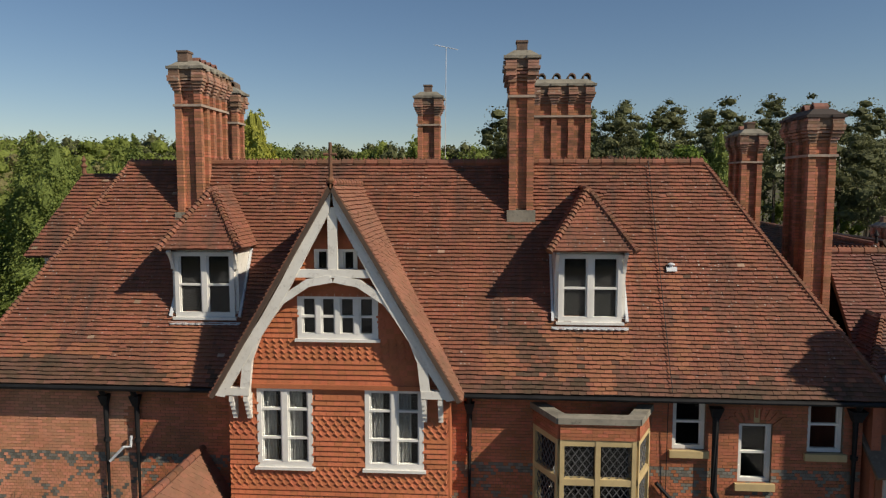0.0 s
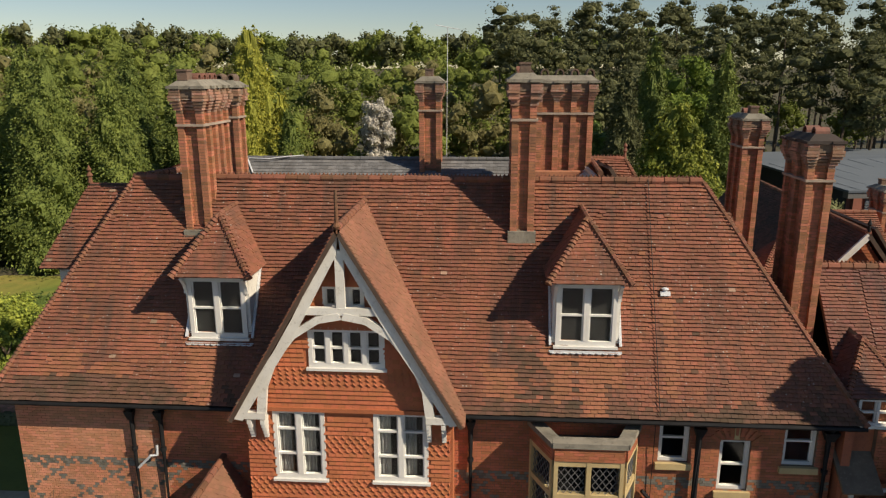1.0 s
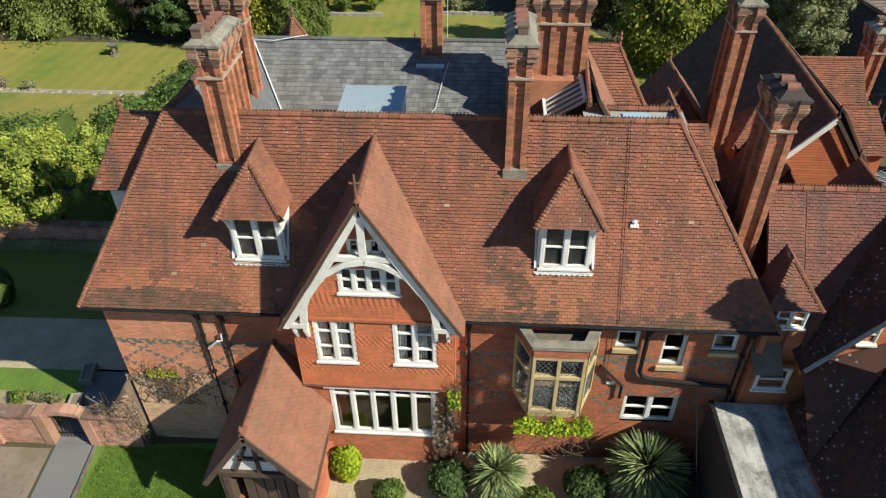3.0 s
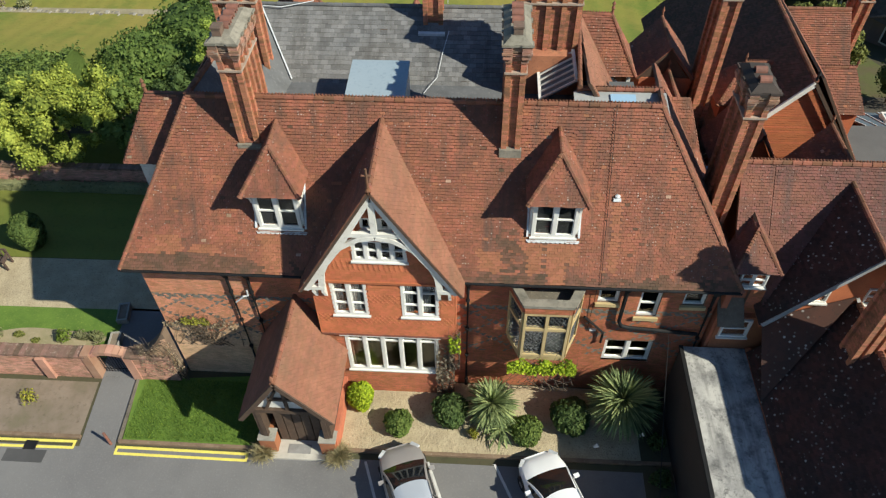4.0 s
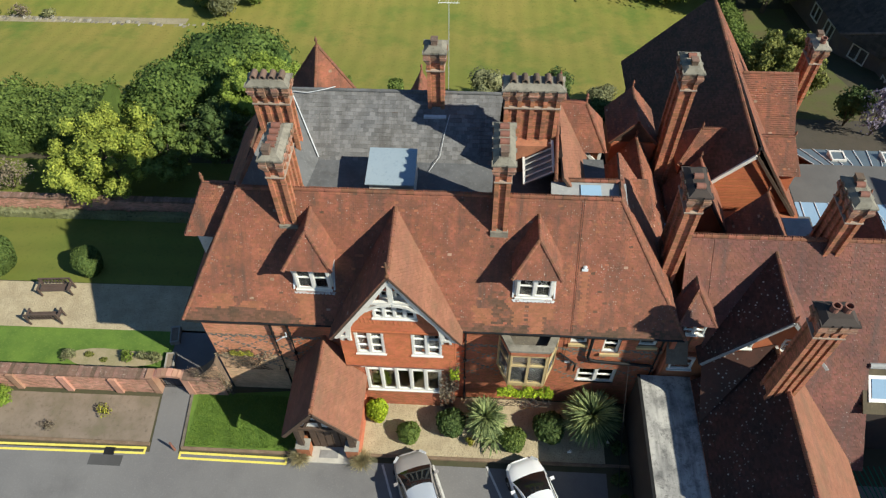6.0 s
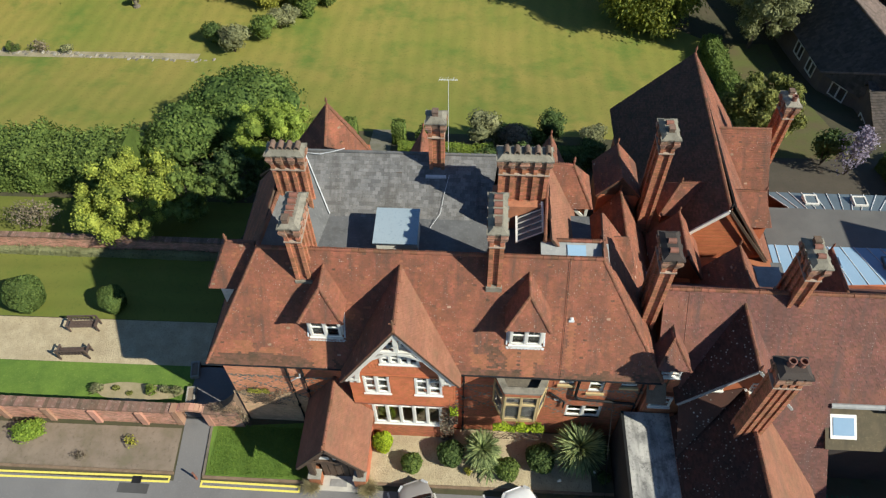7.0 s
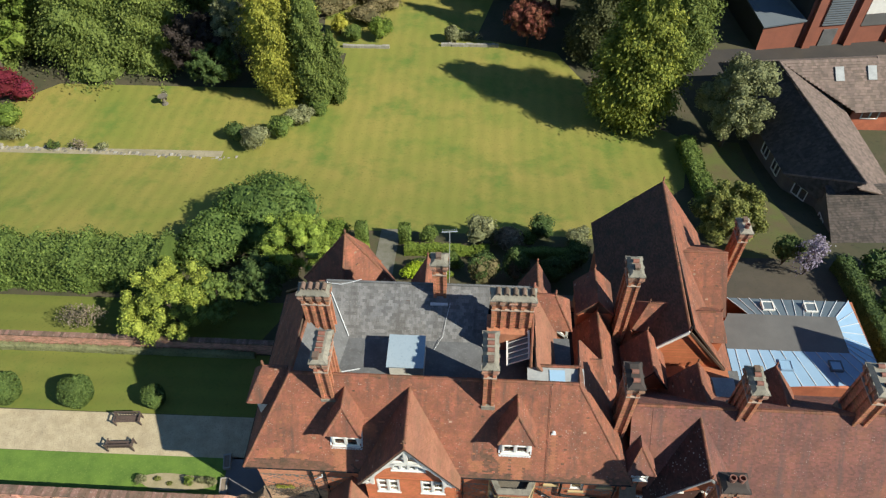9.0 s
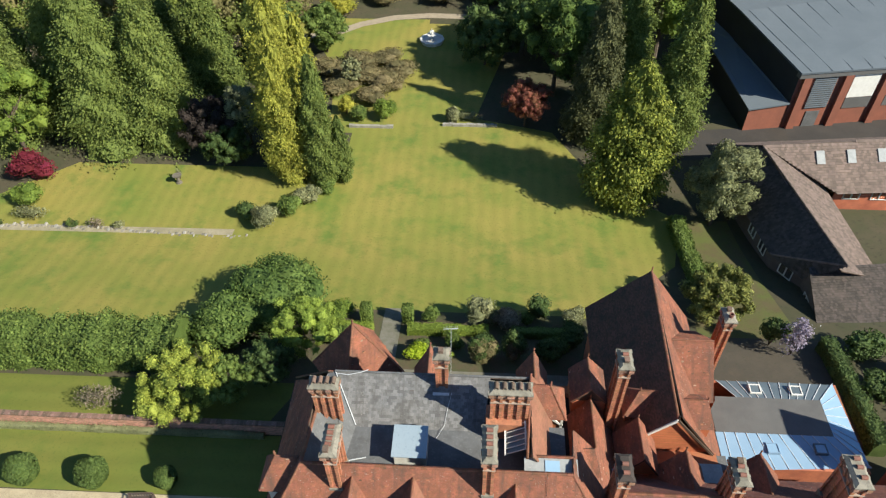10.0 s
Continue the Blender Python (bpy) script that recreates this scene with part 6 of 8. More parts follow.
for s in (-1, 1):
    part("bargeboard", Mesh().bar((-6.7 + s * 1.62, 11.74, 2.92), (-6.7, 11.74, 5.3), 0.18, 0.06, (0, 1, 0)), WOOD, porch)
    part("plinth_wall", Mesh().box(-6.7 + s * 1.25 - 0.25, -6.7 + s * 1.25 + 0.25, 12.1, 15.4, 0, 1.0), BRICK, porch)
    part("side_frame", Mesh().box(-6.7 + s * 1.25 - 0.1, -6.7 + s * 1.25 + 0.1, 12.15, 15.4, 1.0, 2.95), WOOD, porch)
part("gable_infill", Mesh().add([(-7.95, 12.2, 3.1), (-5.45, 12.2, 3.1), (-6.7, 12.2, 4.95)], [(0, 1, 2)]), WHITE_OLD, porch, "white plaster panel in the porch gable")
for a, b in (((-6.7, 12.15, 3.05), (-6.7, 12.15, 4.9)), ((-7.45, 12.15, 3.1), (-6.95, 12.15, 4.3)), ((-5.95, 12.15, 3.1), (-6.45, 12.15, 4.3)), ((-7.3, 12.15, 3.75), (-6.1, 12.15, 3.75))):
    part("gable_strut", Mesh().bar(a, b, 0.11, 0.09, (0, 1, 0)), WOOD, porch)
part("tie_beam", Mesh().bar((-8.0, 12.17, 2.98), (-5.4, 12.17, 2.98), 0.18, 0.2), WOOD, porch)
for x in (-7.85, -5.55):
    part("post", Mesh().box(x - 0.09, x + 0.09, 12.12, 12.3, 1.0, 2.9), WOOD, porch)
    part("brick_pier", Mesh().box(x - 0.3, x + 0.3, 11.98, 12.45, 0.02, 1.0), BRICK, porch, "low red brick pier")
    part("pier_cap", Mesh().box(x - 0.33, x + 0.33, 11.95, 12.48, 1.0, 1.06), PAVING, porch)
for k in range(5):
    part("door_plank", Mesh().box(-7.5 + k * 0.34, -7.2 + k * 0.34, 12.5, 12.56, 0.12, 2.85), WOOD, porch)
part("finial", Mesh().lathe([(0.05, 0), (0.04, 0.15), (0.08, 0.2), (0.0, 0.4)], (-6.72, 11.8, 5.42), 8), TERRACOTTA, porch)
STEP = mat("pale_step_stone", (0.52, 0.49, 0.43), (0.44, 0.41, 0.36), (0.33, 0.31, 0.27), 1.8, 12.0, 0.9, 0.3)
tagged(part("porch_step", Mesh().box(-7.8, -5.7, 11.72, 12.5, 0.02, 0.11), STEP), "pale stone doorstep with a ribbed mat", "step", kind="structure")

# ---- neighbouring modern buildings ----
low = thing("modern_block", (36, 55, -4), "single-storey modern block with brown tiled hipped roofs", "building")
A, B = Vector((30.6, 63.4, 1.5)), Vector((33.4, 45.2, 1.5))
# west slope and hip use the darker copy, shade included in the colour
slope([(26.4, 68.5, -2.2), (28.95, 50.2, -2.2), B, A], low, material=PANTILE_DARK, wide=0.22, gauge=0.28, seed=101, lift=0.07, label="brown tile slope, coloured darker for its shade")
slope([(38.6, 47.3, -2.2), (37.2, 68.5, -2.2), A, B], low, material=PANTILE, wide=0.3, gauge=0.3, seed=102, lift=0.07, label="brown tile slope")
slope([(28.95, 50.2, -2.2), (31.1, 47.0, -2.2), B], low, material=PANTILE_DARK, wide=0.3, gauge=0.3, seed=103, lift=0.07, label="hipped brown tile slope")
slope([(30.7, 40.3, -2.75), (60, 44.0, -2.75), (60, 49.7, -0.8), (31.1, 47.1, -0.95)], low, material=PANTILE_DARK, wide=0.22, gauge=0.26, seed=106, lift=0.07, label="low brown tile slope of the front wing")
ridge(A, B, low, 0.11, 0.4, PANTILE)
ridge((31.1, 47.1, -0.92), (60, 49.7, -0.77), low, 0.1, 0.4, PANTILE_DARK)
ridge((28.95, 50.2, -2.17), B, low, 0.1, 0.4, PANTILE)
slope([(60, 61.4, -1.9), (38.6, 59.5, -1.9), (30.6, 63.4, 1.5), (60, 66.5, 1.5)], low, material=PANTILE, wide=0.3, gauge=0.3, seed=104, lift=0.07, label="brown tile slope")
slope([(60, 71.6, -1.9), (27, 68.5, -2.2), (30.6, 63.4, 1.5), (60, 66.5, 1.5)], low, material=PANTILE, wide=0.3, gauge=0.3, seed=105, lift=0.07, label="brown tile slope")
# dun brick, darkened so the walls' shade sits in the colour
DUN = mat("dun_shaded_brick", (0.17, 0.125, 0.11), (0.13, 0.10, 0.09), None, 1.0, 20.0, 0.9, 0.3)
part("wall", Mesh().add([(27.0, 67.5, -6), (29.4, 50.4, -6), (29.4, 50.4, -2.1), (27.0, 67.5, -2.1)], [(0, 1, 2, 3)]), DUN, low, "dun brick wall, coloured darker for its shade")
part("wall", Mesh().add([(29.4, 50.4, -6), (31.4, 47.2, -6), (31.4, 47.2, -1.5), (29.4, 50.4, -2.1)], [(0, 1, 2, 3)]), DUN, low, "dun brick wall, coloured darker for its shade")
part("wall", Mesh().add([(31.4, 47.2, -6), (31.1, 40.9, -6), (31.1, 40.9, -2.65), (31.4, 47.2, -1.0)], [(0, 1, 2, 3)]), DUN, low, "dun brick wall, coloured darker for its shade")
part("wall", Mesh().box(39, 60, 60.8, 61.0, -6, -1.9), BRICK, low)
part("wall", Mesh().add([(31.1, 40.9, -6), (60, 44.6, -6), (60, 44.6, -2.65), (31.1, 40.9, -2.65)], [(0, 1, 2, 3)]), DUN, low)
for x, y, z, turn, w in ((28.58, 55.5, -3.9, -82, 1.4), (28.92, 53.0, -3.9, -82, 1.4), (29.9, 49.5, -3.8, -58, 1.6), (31.3, 46.0, -4.2, -91, 1.3), (27.9, 60.5, -3.9, -82, 1.4)):
    window(low, pose(x, y, z, 0, 0, turn), w, 1.3, 2, (), False, WHITE, label="white upvc window")
for i in range(3):
    x = 40 + i * 3
    window(low, pose(x, 60.75, -3.6), 1.8, 1.4, 2, (), False, WHITE, label="white upvc window")
for x in (36.8, 40.2, 43.6):
    sk = part("rooflight", place(pose(x, 62.8 + (x - 38.6) * 0.1, 0.62, 38, 0, 5), Mesh().box(-0.45, 0.45, -0.75, 0.75, 0.0, 0.12)), PALE_LEAD, low, "small tilted rooflight")
hall = thing("sports_hall", (45, 80, -5.8), "large brick hall with a blue-grey metal roof", "building")
DARKCLAD = mat("dark_cladding", (0.03, 0.033, 0.038), (0.025, 0.027, 0.031), None, 0.5, 10.0, 0.7, 0.05)
HF, HR = Vector((38.7, 77.5, 0)), Vector((75, 83.6, 0))
hd = (HR - HF).normalized()
hn = Vector((hd.y, -hd.x, 0))


def on_front(s, out, z):
    p = HF + hd * s + hn * out
    return (p.x, p.y, z)


def front_box(m, s0, s1, o0, o1, z0, z1):
    return m.add([on_front(s, o, z) for z in (z0, z1) for s, o in ((s0, o1), (s1, o1), (s1, o0), (s0, o0))], [(0, 3, 2, 1), (4, 5, 6, 7), (0, 1, 5, 4), (1, 2, 6, 5), (2, 3, 7, 6), (3, 0, 4, 7)])


HALL_BRICK = mat("dark_red_hall_brick", (0.27, 0.095, 0.06), (0.22, 0.08, 0.052), (0.16, 0.07, 0.05), 0.8, 12.0, 0.9, 0.2)
part("wall", front_box(Mesh(), 0, 36, -0.3, 0, -6.2, 1.7), HALL_BRICK, hall, "red brick hall front")
part("fascia", front_box(Mesh(), -0.2, 36, -0.4, 0.45, 1.65, 2.5), GREYROOF, hall, "grey metal fascia")
part("metal_roof", Mesh().slab([on_front(-0.3, 0.6, 2.55), on_front(36, 0.6, 2.55), (72, 100, 4.6), (34.4, 91, 3.6)], 0.25), METALROOF, hall, "standing-seam metal roof")
part("metal_roof", Mesh().slab([(34.4, 91, 3.6), (72, 100, 4.6), (70, 116, 3.4), (31, 108, 3.0)], 0.25), METALROOF, hall, "standing-seam metal roof")
for k in range(14):
    a, c = Vector(on_front(1 + k * 2.6, 0.6, 2.62)), Vector((34.4, 91, 3.66)).lerp(Vector((72, 100, 4.66)), (1 + k * 2.6) / 36)
    part("roof_seam", Mesh().bar(a, c, 0.05, 0.03), METALROOF, hall)
part("wall", Mesh().add([(38.7, 77.5, -6), (34.6, 91, -6), (34.6, 91, 3.5), (38.7, 77.5, 2.5)], [(0, 1, 2, 3)]), DARKCLAD, hall, "dark clad side wall")
part("wall", Mesh().add([(34.6, 91, -6), (31.2, 108, -6), (31.2, 108, 3), (34.6, 91, 3.5)], [(0, 1, 2, 3)]), DARKCLAD, hall, "dark clad side wall")
part("lower_roof", Mesh().slab([(33.4, 76.2, -2.3), (38.7, 77.3, -2.0), (34.7, 91, -0.6), (33.0, 97.4, -0.6), (31.0, 97.4, -1.5)], 0.2), METALROOF, hall, "lower metal roof in shade")
part("wall", Mesh().add([(33.6, 76.6, -6), (38.7, 77.55, -6), (38.7, 77.55, -2.1), (33.6, 76.6, -2.4)], [(0, 1, 2, 3)]), HALL_BRICK, hall)
part("wall", Mesh().add([(33.6, 76.6, -6), (31.1, 97.4, -6), (31.1, 97.4, -1.6), (33.6, 76.6, -2.4)], [(0, 1, 2, 3)]), DARKCLAD, hall)
for i in range(6):
    s = 0.5 + i * 5.4
    part("pilaster", front_box(Mesh(), s, s + 1.0, 0, 0.45, -6.2, 1.65), HALL_BRICK, hall)
    if i == 0:
        lv = part("louvre_panel", front_box(Mesh(), s + 1.6, s + 4.6, 0.02, 0.12, -3.0, 1.5), GREYROOF, hall, "grey louvred panel")
        for k in range(14):
            part("slat", front_box(Mesh(), s + 1.65, s + 4.55, 0.12, 0.2, -2.9 + k * 0.31, -2.75 + k * 0.31), METALROOF, lv)
        dr = part("hall_door", front_box(Mesh(), s + 2.2, s + 4.0, 0.02, 0.1, -5.8, -3.5), LEAD, hall, "grey metal double door")
    else:
        part("shutter", front_box(Mesh(), s + 1.4, s + 4.9, 0.02, 0.1, -1.8, 1.5), WHITE, hall, "white shutter panel")
        part("louvre_panel", front_box(Mesh(), s + 1.4, s + 4.9, 0.02, 0.1, -3.4, -1.9), GREYROOF, hall)
tagged(part("hall_path", Mesh().add([(33, 75.9, -5.7), (75, 83.0, -5.7), (75, 80.6, -5.7), (33, 73.6, -5.7)], [(0, 3, 2, 1)]), TARMAC), "dark tarmac path between the modern buildings", "path", kind="structure")

# ---- planting ----
L_CEDAR = leaf_mat("cypress_green", (0.195, 0.25, 0.06))
L_GOLD = leaf_mat("golden_cypress", (0.42, 0.42, 0.07))
L_DARK = leaf_mat("laurel_green", (0.10, 0.155, 0.045))
L_MID = leaf_mat("hedge_green", (0.17, 0.24, 0.055))
L_LIME = leaf_mat("lime_leaf", (0.42, 0.54, 0.035))
L_YELLOW = leaf_mat("yellow_leaf", (0.42, 0.41, 0.06))
L_BRIGHT = leaf_mat("bright_leaf", (0.19, 0.27, 0.045))
L_OLIVE = leaf_mat("olive_leaf", (0.28, 0.29, 0.145))
L_RED = leaf_mat("copper_leaf", (0.28, 0.105, 0.065), 0.5)
L_BOX = leaf_mat("box_leaf", (0.24, 0.32, 0.05))
L_SILVER = leaf_mat("silver_willow_leaf", (0.27, 0.285, 0.13), 0.3)
L_HAZEL = leaf_mat("hazel_leaf", (0.26, 0.28, 0.075), 0.45)
L_CLIP = leaf_mat("clipped_yew_leaf", (0.12, 0.18, 0.045))
L_RHODO = leaf_mat("rhododendron_leaf", (0.125, 0.195, 0.045), 0.45)
L_SPRING = leaf_mat("young_oak_leaf", (0.37, 0.43, 0.075), 0.4)
L_FEATHER = leaf_mat("feathery_lime_leaf", (0.30, 0.40, 0.07), 0.35)
L_MAROON = leaf_mat("maroon_leaf", (0.2, 0.025, 0.04))
L_BROWN = leaf_mat("brown_heather", (0.26, 0.22, 0.105))
L_GREY = leaf_mat("grey_twig", (0.30, 0.245, 0.17))
L_EVER = leaf_mat("glossy_evergreen", (0.25, 0.29, 0.05), 0.6)
L_LILAC = leaf_mat("lilac_blossom", (0.42, 0.36, 0.46))
L_WHITE = leaf_mat("white_blossom", (0.66, 0.62, 0.54))
L_PINE = leaf_mat("pine_needles", (0.135, 0.145, 0.06))
L_WOOD1 = leaf_mat("spring_wood", (0.225, 0.275, 0.06), 0.15, 0.35)
L_WOOD2 = leaf_mat("budding_wood", (0.27, 0.245, 0.10), 0.15, 0.35)
L_COPPERY = leaf_mat("coppery_shrub_leaf", (0.17, 0.13, 0.07), 0.4)
L_TWIG = leaf_mat("dry_creeper_twig", (0.44, 0.35, 0.23), 0.4)
L_SHRUB = leaf_mat("young_shrub_leaf", (0.25, 0.36, 0.05), 0.35)
L_STRAW = leaf_mat("straw_blade", (0.46, 0.40, 0.22), 0.3)
L_PALM = leaf_mat("palm_blade", (0.29, 0.36, 0.15), 0.6)


def leaves(m, c, nrm, size, rng, aspect=1.7, along=None):
    """Adds a small pointed leaf clump at each place, lying roughly across the given direction."""
    n = len(c)
    nrm = nrm + rng.normal(0, 0.55, (n, 3))
    nrm /= np.linalg.norm(nrm, axis=1, keepdims=True) + 1e-9
    a = (rng.normal(0, 1, (n, 3)) if along is None else along + rng.normal(0, 0.35, (n, 3)))
    a -= nrm * (a * nrm).sum(1, keepdims=True)
    a /= np.linalg.norm(a, axis=1, keepdims=True) + 1e-9
    b = np.cross(nrm, a)
    s = (size * rng.uniform(0.6, 1.35, n))[:, None]
    v = np.stack([c - a * s * aspect / 2, c + b * s / 2 - a * s * 0.1, c + a * s * aspect / 2, c - b * s / 2 - a * s * 0.1], 1).reshape(-1, 3)
    k = len(m.v)
    m.v += list(map(tuple, v.tolist()))
    m.f += [(k + 4 * i, k + 4 * i + 1, k + 4 * i + 2, k + 4 * i + 3) for i in range(n)]
    return m


def dirs(rng, n, up=0.0):
    d = rng.normal(0, 1, (n, 3))
    d[:, 2] += up
    return d / np.linalg.norm(d, axis=1, keepdims=True)


def ball(k):
    bm = bmesh.new()
    bmesh.ops.create_icosphere(bm, subdivisions=k, radius=1.0)
    v = np.array([p.co[:] for p in bm.verts])
    f = [tuple(p.index for p in q.verts) for q in bm.faces]
    bm.free()
    return v, f


BALLS = [ball(1), ball(2)]


def heart(m, c, q, rng, k=1):
    """A knobbly inner mass of twigs and leaves that closes a swelling of a crown."""
    v, f = BALLS[k]
    m.add((np.asarray(c) + v * q * rng.uniform(0.75, 1.2, (len(v), 1))).tolist(), f)


def broad(rng, h, r, base, n, size, lumps=26, m=None, at=(0, 0, 0), spread=(0.75, 1.2), flat=1.0, core=0.78):
    """A lumpy crown from base to h: leaf clumps on the outsides of many swellings."""
    m = m or Mesh()
    at = np.array(at, float)
    mid, hz = (h + base) / 2, (h - base) / 2
    d = dirs(rng, lumps, 0.2)
    cs = d * np.array([r, r, hz]) * rng.uniform(0.45, 0.86, (lumps, 1)) + np.array([0, 0, mid])
    rl = (min(r, hz) * 0.7 + max(r, hz) * 0.3) * rng.uniform(0.55, 1.25, lumps) * 1.75 / math.sqrt(lumps)
    per = n // lumps
    for c, q in zip(cs, rl):
        dd = dirs(rng, per, 0.3)
        p = c + dd * q * np.array([1, 1, flat]) * rng.uniform(*spread, (per, 1))
        leaves(m, p + at, dd, size, rng)
        heart(m, c + at, q * core * np.array([1, 1, flat]), rng, 0)
    return m


def conifer(rng, h, r, n, size, base=0.3, m=None, at=(0, 0, 0), power=0.8, droop=0.55):
    """A conical crown of drooping sprays."""
    m = m or Mesh()
    at = np.array(at, float)
    k = max(40, n // 14)
    t = 1 - np.sqrt(rng.uniform(0.0, 1, k))
    t = 0.02 + 0.98 * t
    ang = rng.uniform(0, 2 * math.pi, k)
    rad = r * (1 - t) ** power * (np.minimum(1.0, 0.62 + t * 1.6) if power < 0.65 else 1.0) * (0.82 + 0.12 * np.sin(ang * 5 + t * 30) + 0.12 * np.sin(ang * 3 - t * 17)) * (0.86 + 0.26 * ((t * h * 0.42 + 1.3 * np.sin(ang * 2 + 1) + 0.9 * np.sin(ang * 7) + ang * 0.48) % 1.0)) * rng.uniform(0.9, 1.06, k)
    tip = np.stack([rad * np.cos(ang), rad * np.sin(ang), base + (h - base) * t], 1)
    out = np.stack([np.cos(ang), np.sin(ang), -droop * np.ones(k)], 1)
    out /= np.linalg.norm(out, axis=1, keepdims=True)
    for j in range(14):
        back = rng.uniform(0, 0.3 * r, (k, 1)) * (1 - t)[:, None]
        side = rng.normal(0, 0.085 * r, (k, 3)) * ((1 - t)[:, None] * 0.8 + 0.2)
        p = tip - out * back + side
        nr = out * 0.6 + np.array([0, 0, 0.55])
        leaves(m, p + at, nr, size, rng, 1.8, out)
    return m


def trunk_mesh(h, r, rng, limbs=7, lean=0.3):
    m = Mesh()
    pts = [Vector((lean * math.sin(i * 0.9) * 0.15, lean * math.cos(i * 1.3) * 0.12, -0.3 + h * i / 5)) for i in range(6)]
    m.tube(pts, [r * (1 - 0.15 * i) for i in range(6)], 8)
    for i in range(limbs):
        z = h * rng.uniform(0.45, 0.95)
        a = rng.uniform(0, 2 * math.pi)
        q = h * rng.uniform(0.25, 0.4)
        m.tube([(0, 0, z), (math.cos(a) * q * 0.5, math.sin(a) * q * 0.5, z + q * 0.35), (math.cos(a) * q, math.sin(a) * q, z + q * 0.8)], [r * 0.4, r * 0.25, r * 0.08], 6)
    return m


def put_tree(x, y, kind, h, r, leaf, label, seed, n=6000, size=0.3, name="tree", base=None, cat="tree", group=""):
    rng = np.random.RandomState(seed)
    z = gz(x, y)
    ob = thing(name, (x, y, z), label, cat, group)
    if kind == "broad":
        th, b = h * 0.55, h * 0.18 if base is None else base
        crown = broad(rng, h, r, b, int(n * 1.6), size * 0.5, 90)
    elif kind == "pine":
        th, b = h * 0.9, h * 0.55
        crown = broad(rng, h, r, b, n, size, 16)
    else:
        th, b = h * 0.9, 0.25 if base is None else base
        pw = {"column": 0.5, "egg": 0.52}.get(kind, 0.75)
        crown = conifer(rng, h, r, int(n * 3.3), size * 0.4, b, power=pw)
        inner, nr, ns = Mesh(), 30, 40
        rings = []
        for i in range(nr):
            t = 0.99 * i / (nr - 1)
            for j in range(ns):
                g = 2 * math.pi * j / ns
                q = r * (1 - t) ** pw * (min(1.0, 0.62 + t * 1.6) if pw < 0.65 else 1.0) * (0.64 + 0.12 * math.sin(g * 5 + t * 30) + 0.12 * math.sin(g * 3 - t * 17)) * rng.uniform(0.86, 1.12)
                rings.append((x + q * math.cos(g), y + q * math.sin(g), z + b + (h - b) * t * 0.97 + rng.uniform(-0.25, 0.25)))
        inner.add(rings, [(i * ns + j, i * ns + (j + 1) % ns, (i + 1) * ns + (j + 1) % ns, (i + 1) * ns + j) for i in range(nr - 1) for j in range(ns)] + [tuple(range(ns))[::-1]])
        part("inner_bough", inner, leaf, ob)
    at = Vector((x, y, z))
    for nm, me, ma in (("trunk", trunk_mesh(th, max(0.12, h * 0.022), rng, 5 if kind == "broad" else 0), BARK), ("crown", crown, leaf)):
        part(nm, place(Matrix.Translation(at), me), ma, ob)
    return ob


def bush(x, y, w, d, h, leaf, label, seed, n=1500, size=0.16, name="shrub", z=None, lumps=10, group="", stem=True):
    """A rounded shrub of leaf clumps over a dark twiggy heart."""
    rng = np.random.RandomState(seed)
    z = gz(x, y) if z is None else z
    ob = thing(name, (x, y, z), label, "shrub", group)
    m = Mesh()
    cs = dirs(rng, lumps, 0.2) * np.array([w / 2, d / 2, h / 2]) * rng.uniform(0.3, 0.62, (lumps, 1)) + np.array([0, 0, h * 0.52])
    for c in cs:
        dd = dirs(rng, n // lumps, 0.35)
        q = np.array([w, d, h]) / 2 * rng.uniform(0.42, 0.58)
        p = c + dd * q * rng.uniform(0.8, 1.05, (len(dd), 1))
        p[:, 2] = np.maximum(p[:, 2], 0.03)
        leaves(m, p, dd, size * 0.6, rng)
        if n > 1000:
            heart(m, c, q * 0.7, rng)
    part("foliage", place(Matrix.Translation((x, y, z)), m), leaf, ob)
    tw = Mesh()
    for i in range(9):
        a, q = rng.uniform(0, 6.28), rng.uniform(0.15, 0.38)
        tw.tube([(x, y, z - 0.05), (x + math.cos(a) * w * q * 0.6, y + math.sin(a) * d * q * 0.6, z + h * 0.45), (x + math.cos(a) * w * q, y + math.sin(a) * d * q, z + h * 0.75)], [0.03, 0.02, 0.008], 5)
    part("stem_tangle", tw, BARK, ob)
    return ob


def topiary(x, y, w, h, label, seed, leaf=None, box=False, d=None, name="topiary", n=2600, size=0.1, z=None, group="clipped topiary"):
    """A tightly clipped shrub: a dense skin of small leaves over a solid twig body."""
    rng = np.random.RandomState(seed)
    z = gz(x, y) if z is None else z
    d = d or w
    ob = thing(name, (x, y, z), label, "topiary", group)
    dd = dirs(rng, n)
    if box:
        k = np.abs(dd).max(1, keepdims=True)
        p = dd / k ** 0.92
        p = np.clip(p, -1, 1)
    else:
        p = dd * (1 + 0.05 * np.sin(dd * 5).sum(1, keepdims=True))
    p = p * rng.uniform(0.95, 1.03, (n, 1)) * np.array([w / 2, d / 2, h / 2]) + np.array([0, 0, h / 2])
    p[:, 2] = np.maximum(p[:, 2], 0.02)
    part("foliage", place(Matrix.Translation((x, y, z)), leaves(Mesh(), p, dd, size, rng)), leaf or L_MID, ob)
    core = Mesh()
    if box:
        core.box(x - w * 0.46, x + w * 0.46, y - d * 0.46, y + d * 0.46, z - 0.02, z + h * 0.95)
    else:
        core.lathe([(w * 0.12, 0), (w * 0.36, h * 0.14), (w * 0.46, h * 0.45), (w * 0.34, h * 0.82), (w * 0.1, h * 0.95)], (x, y, z - 0.01), 12)
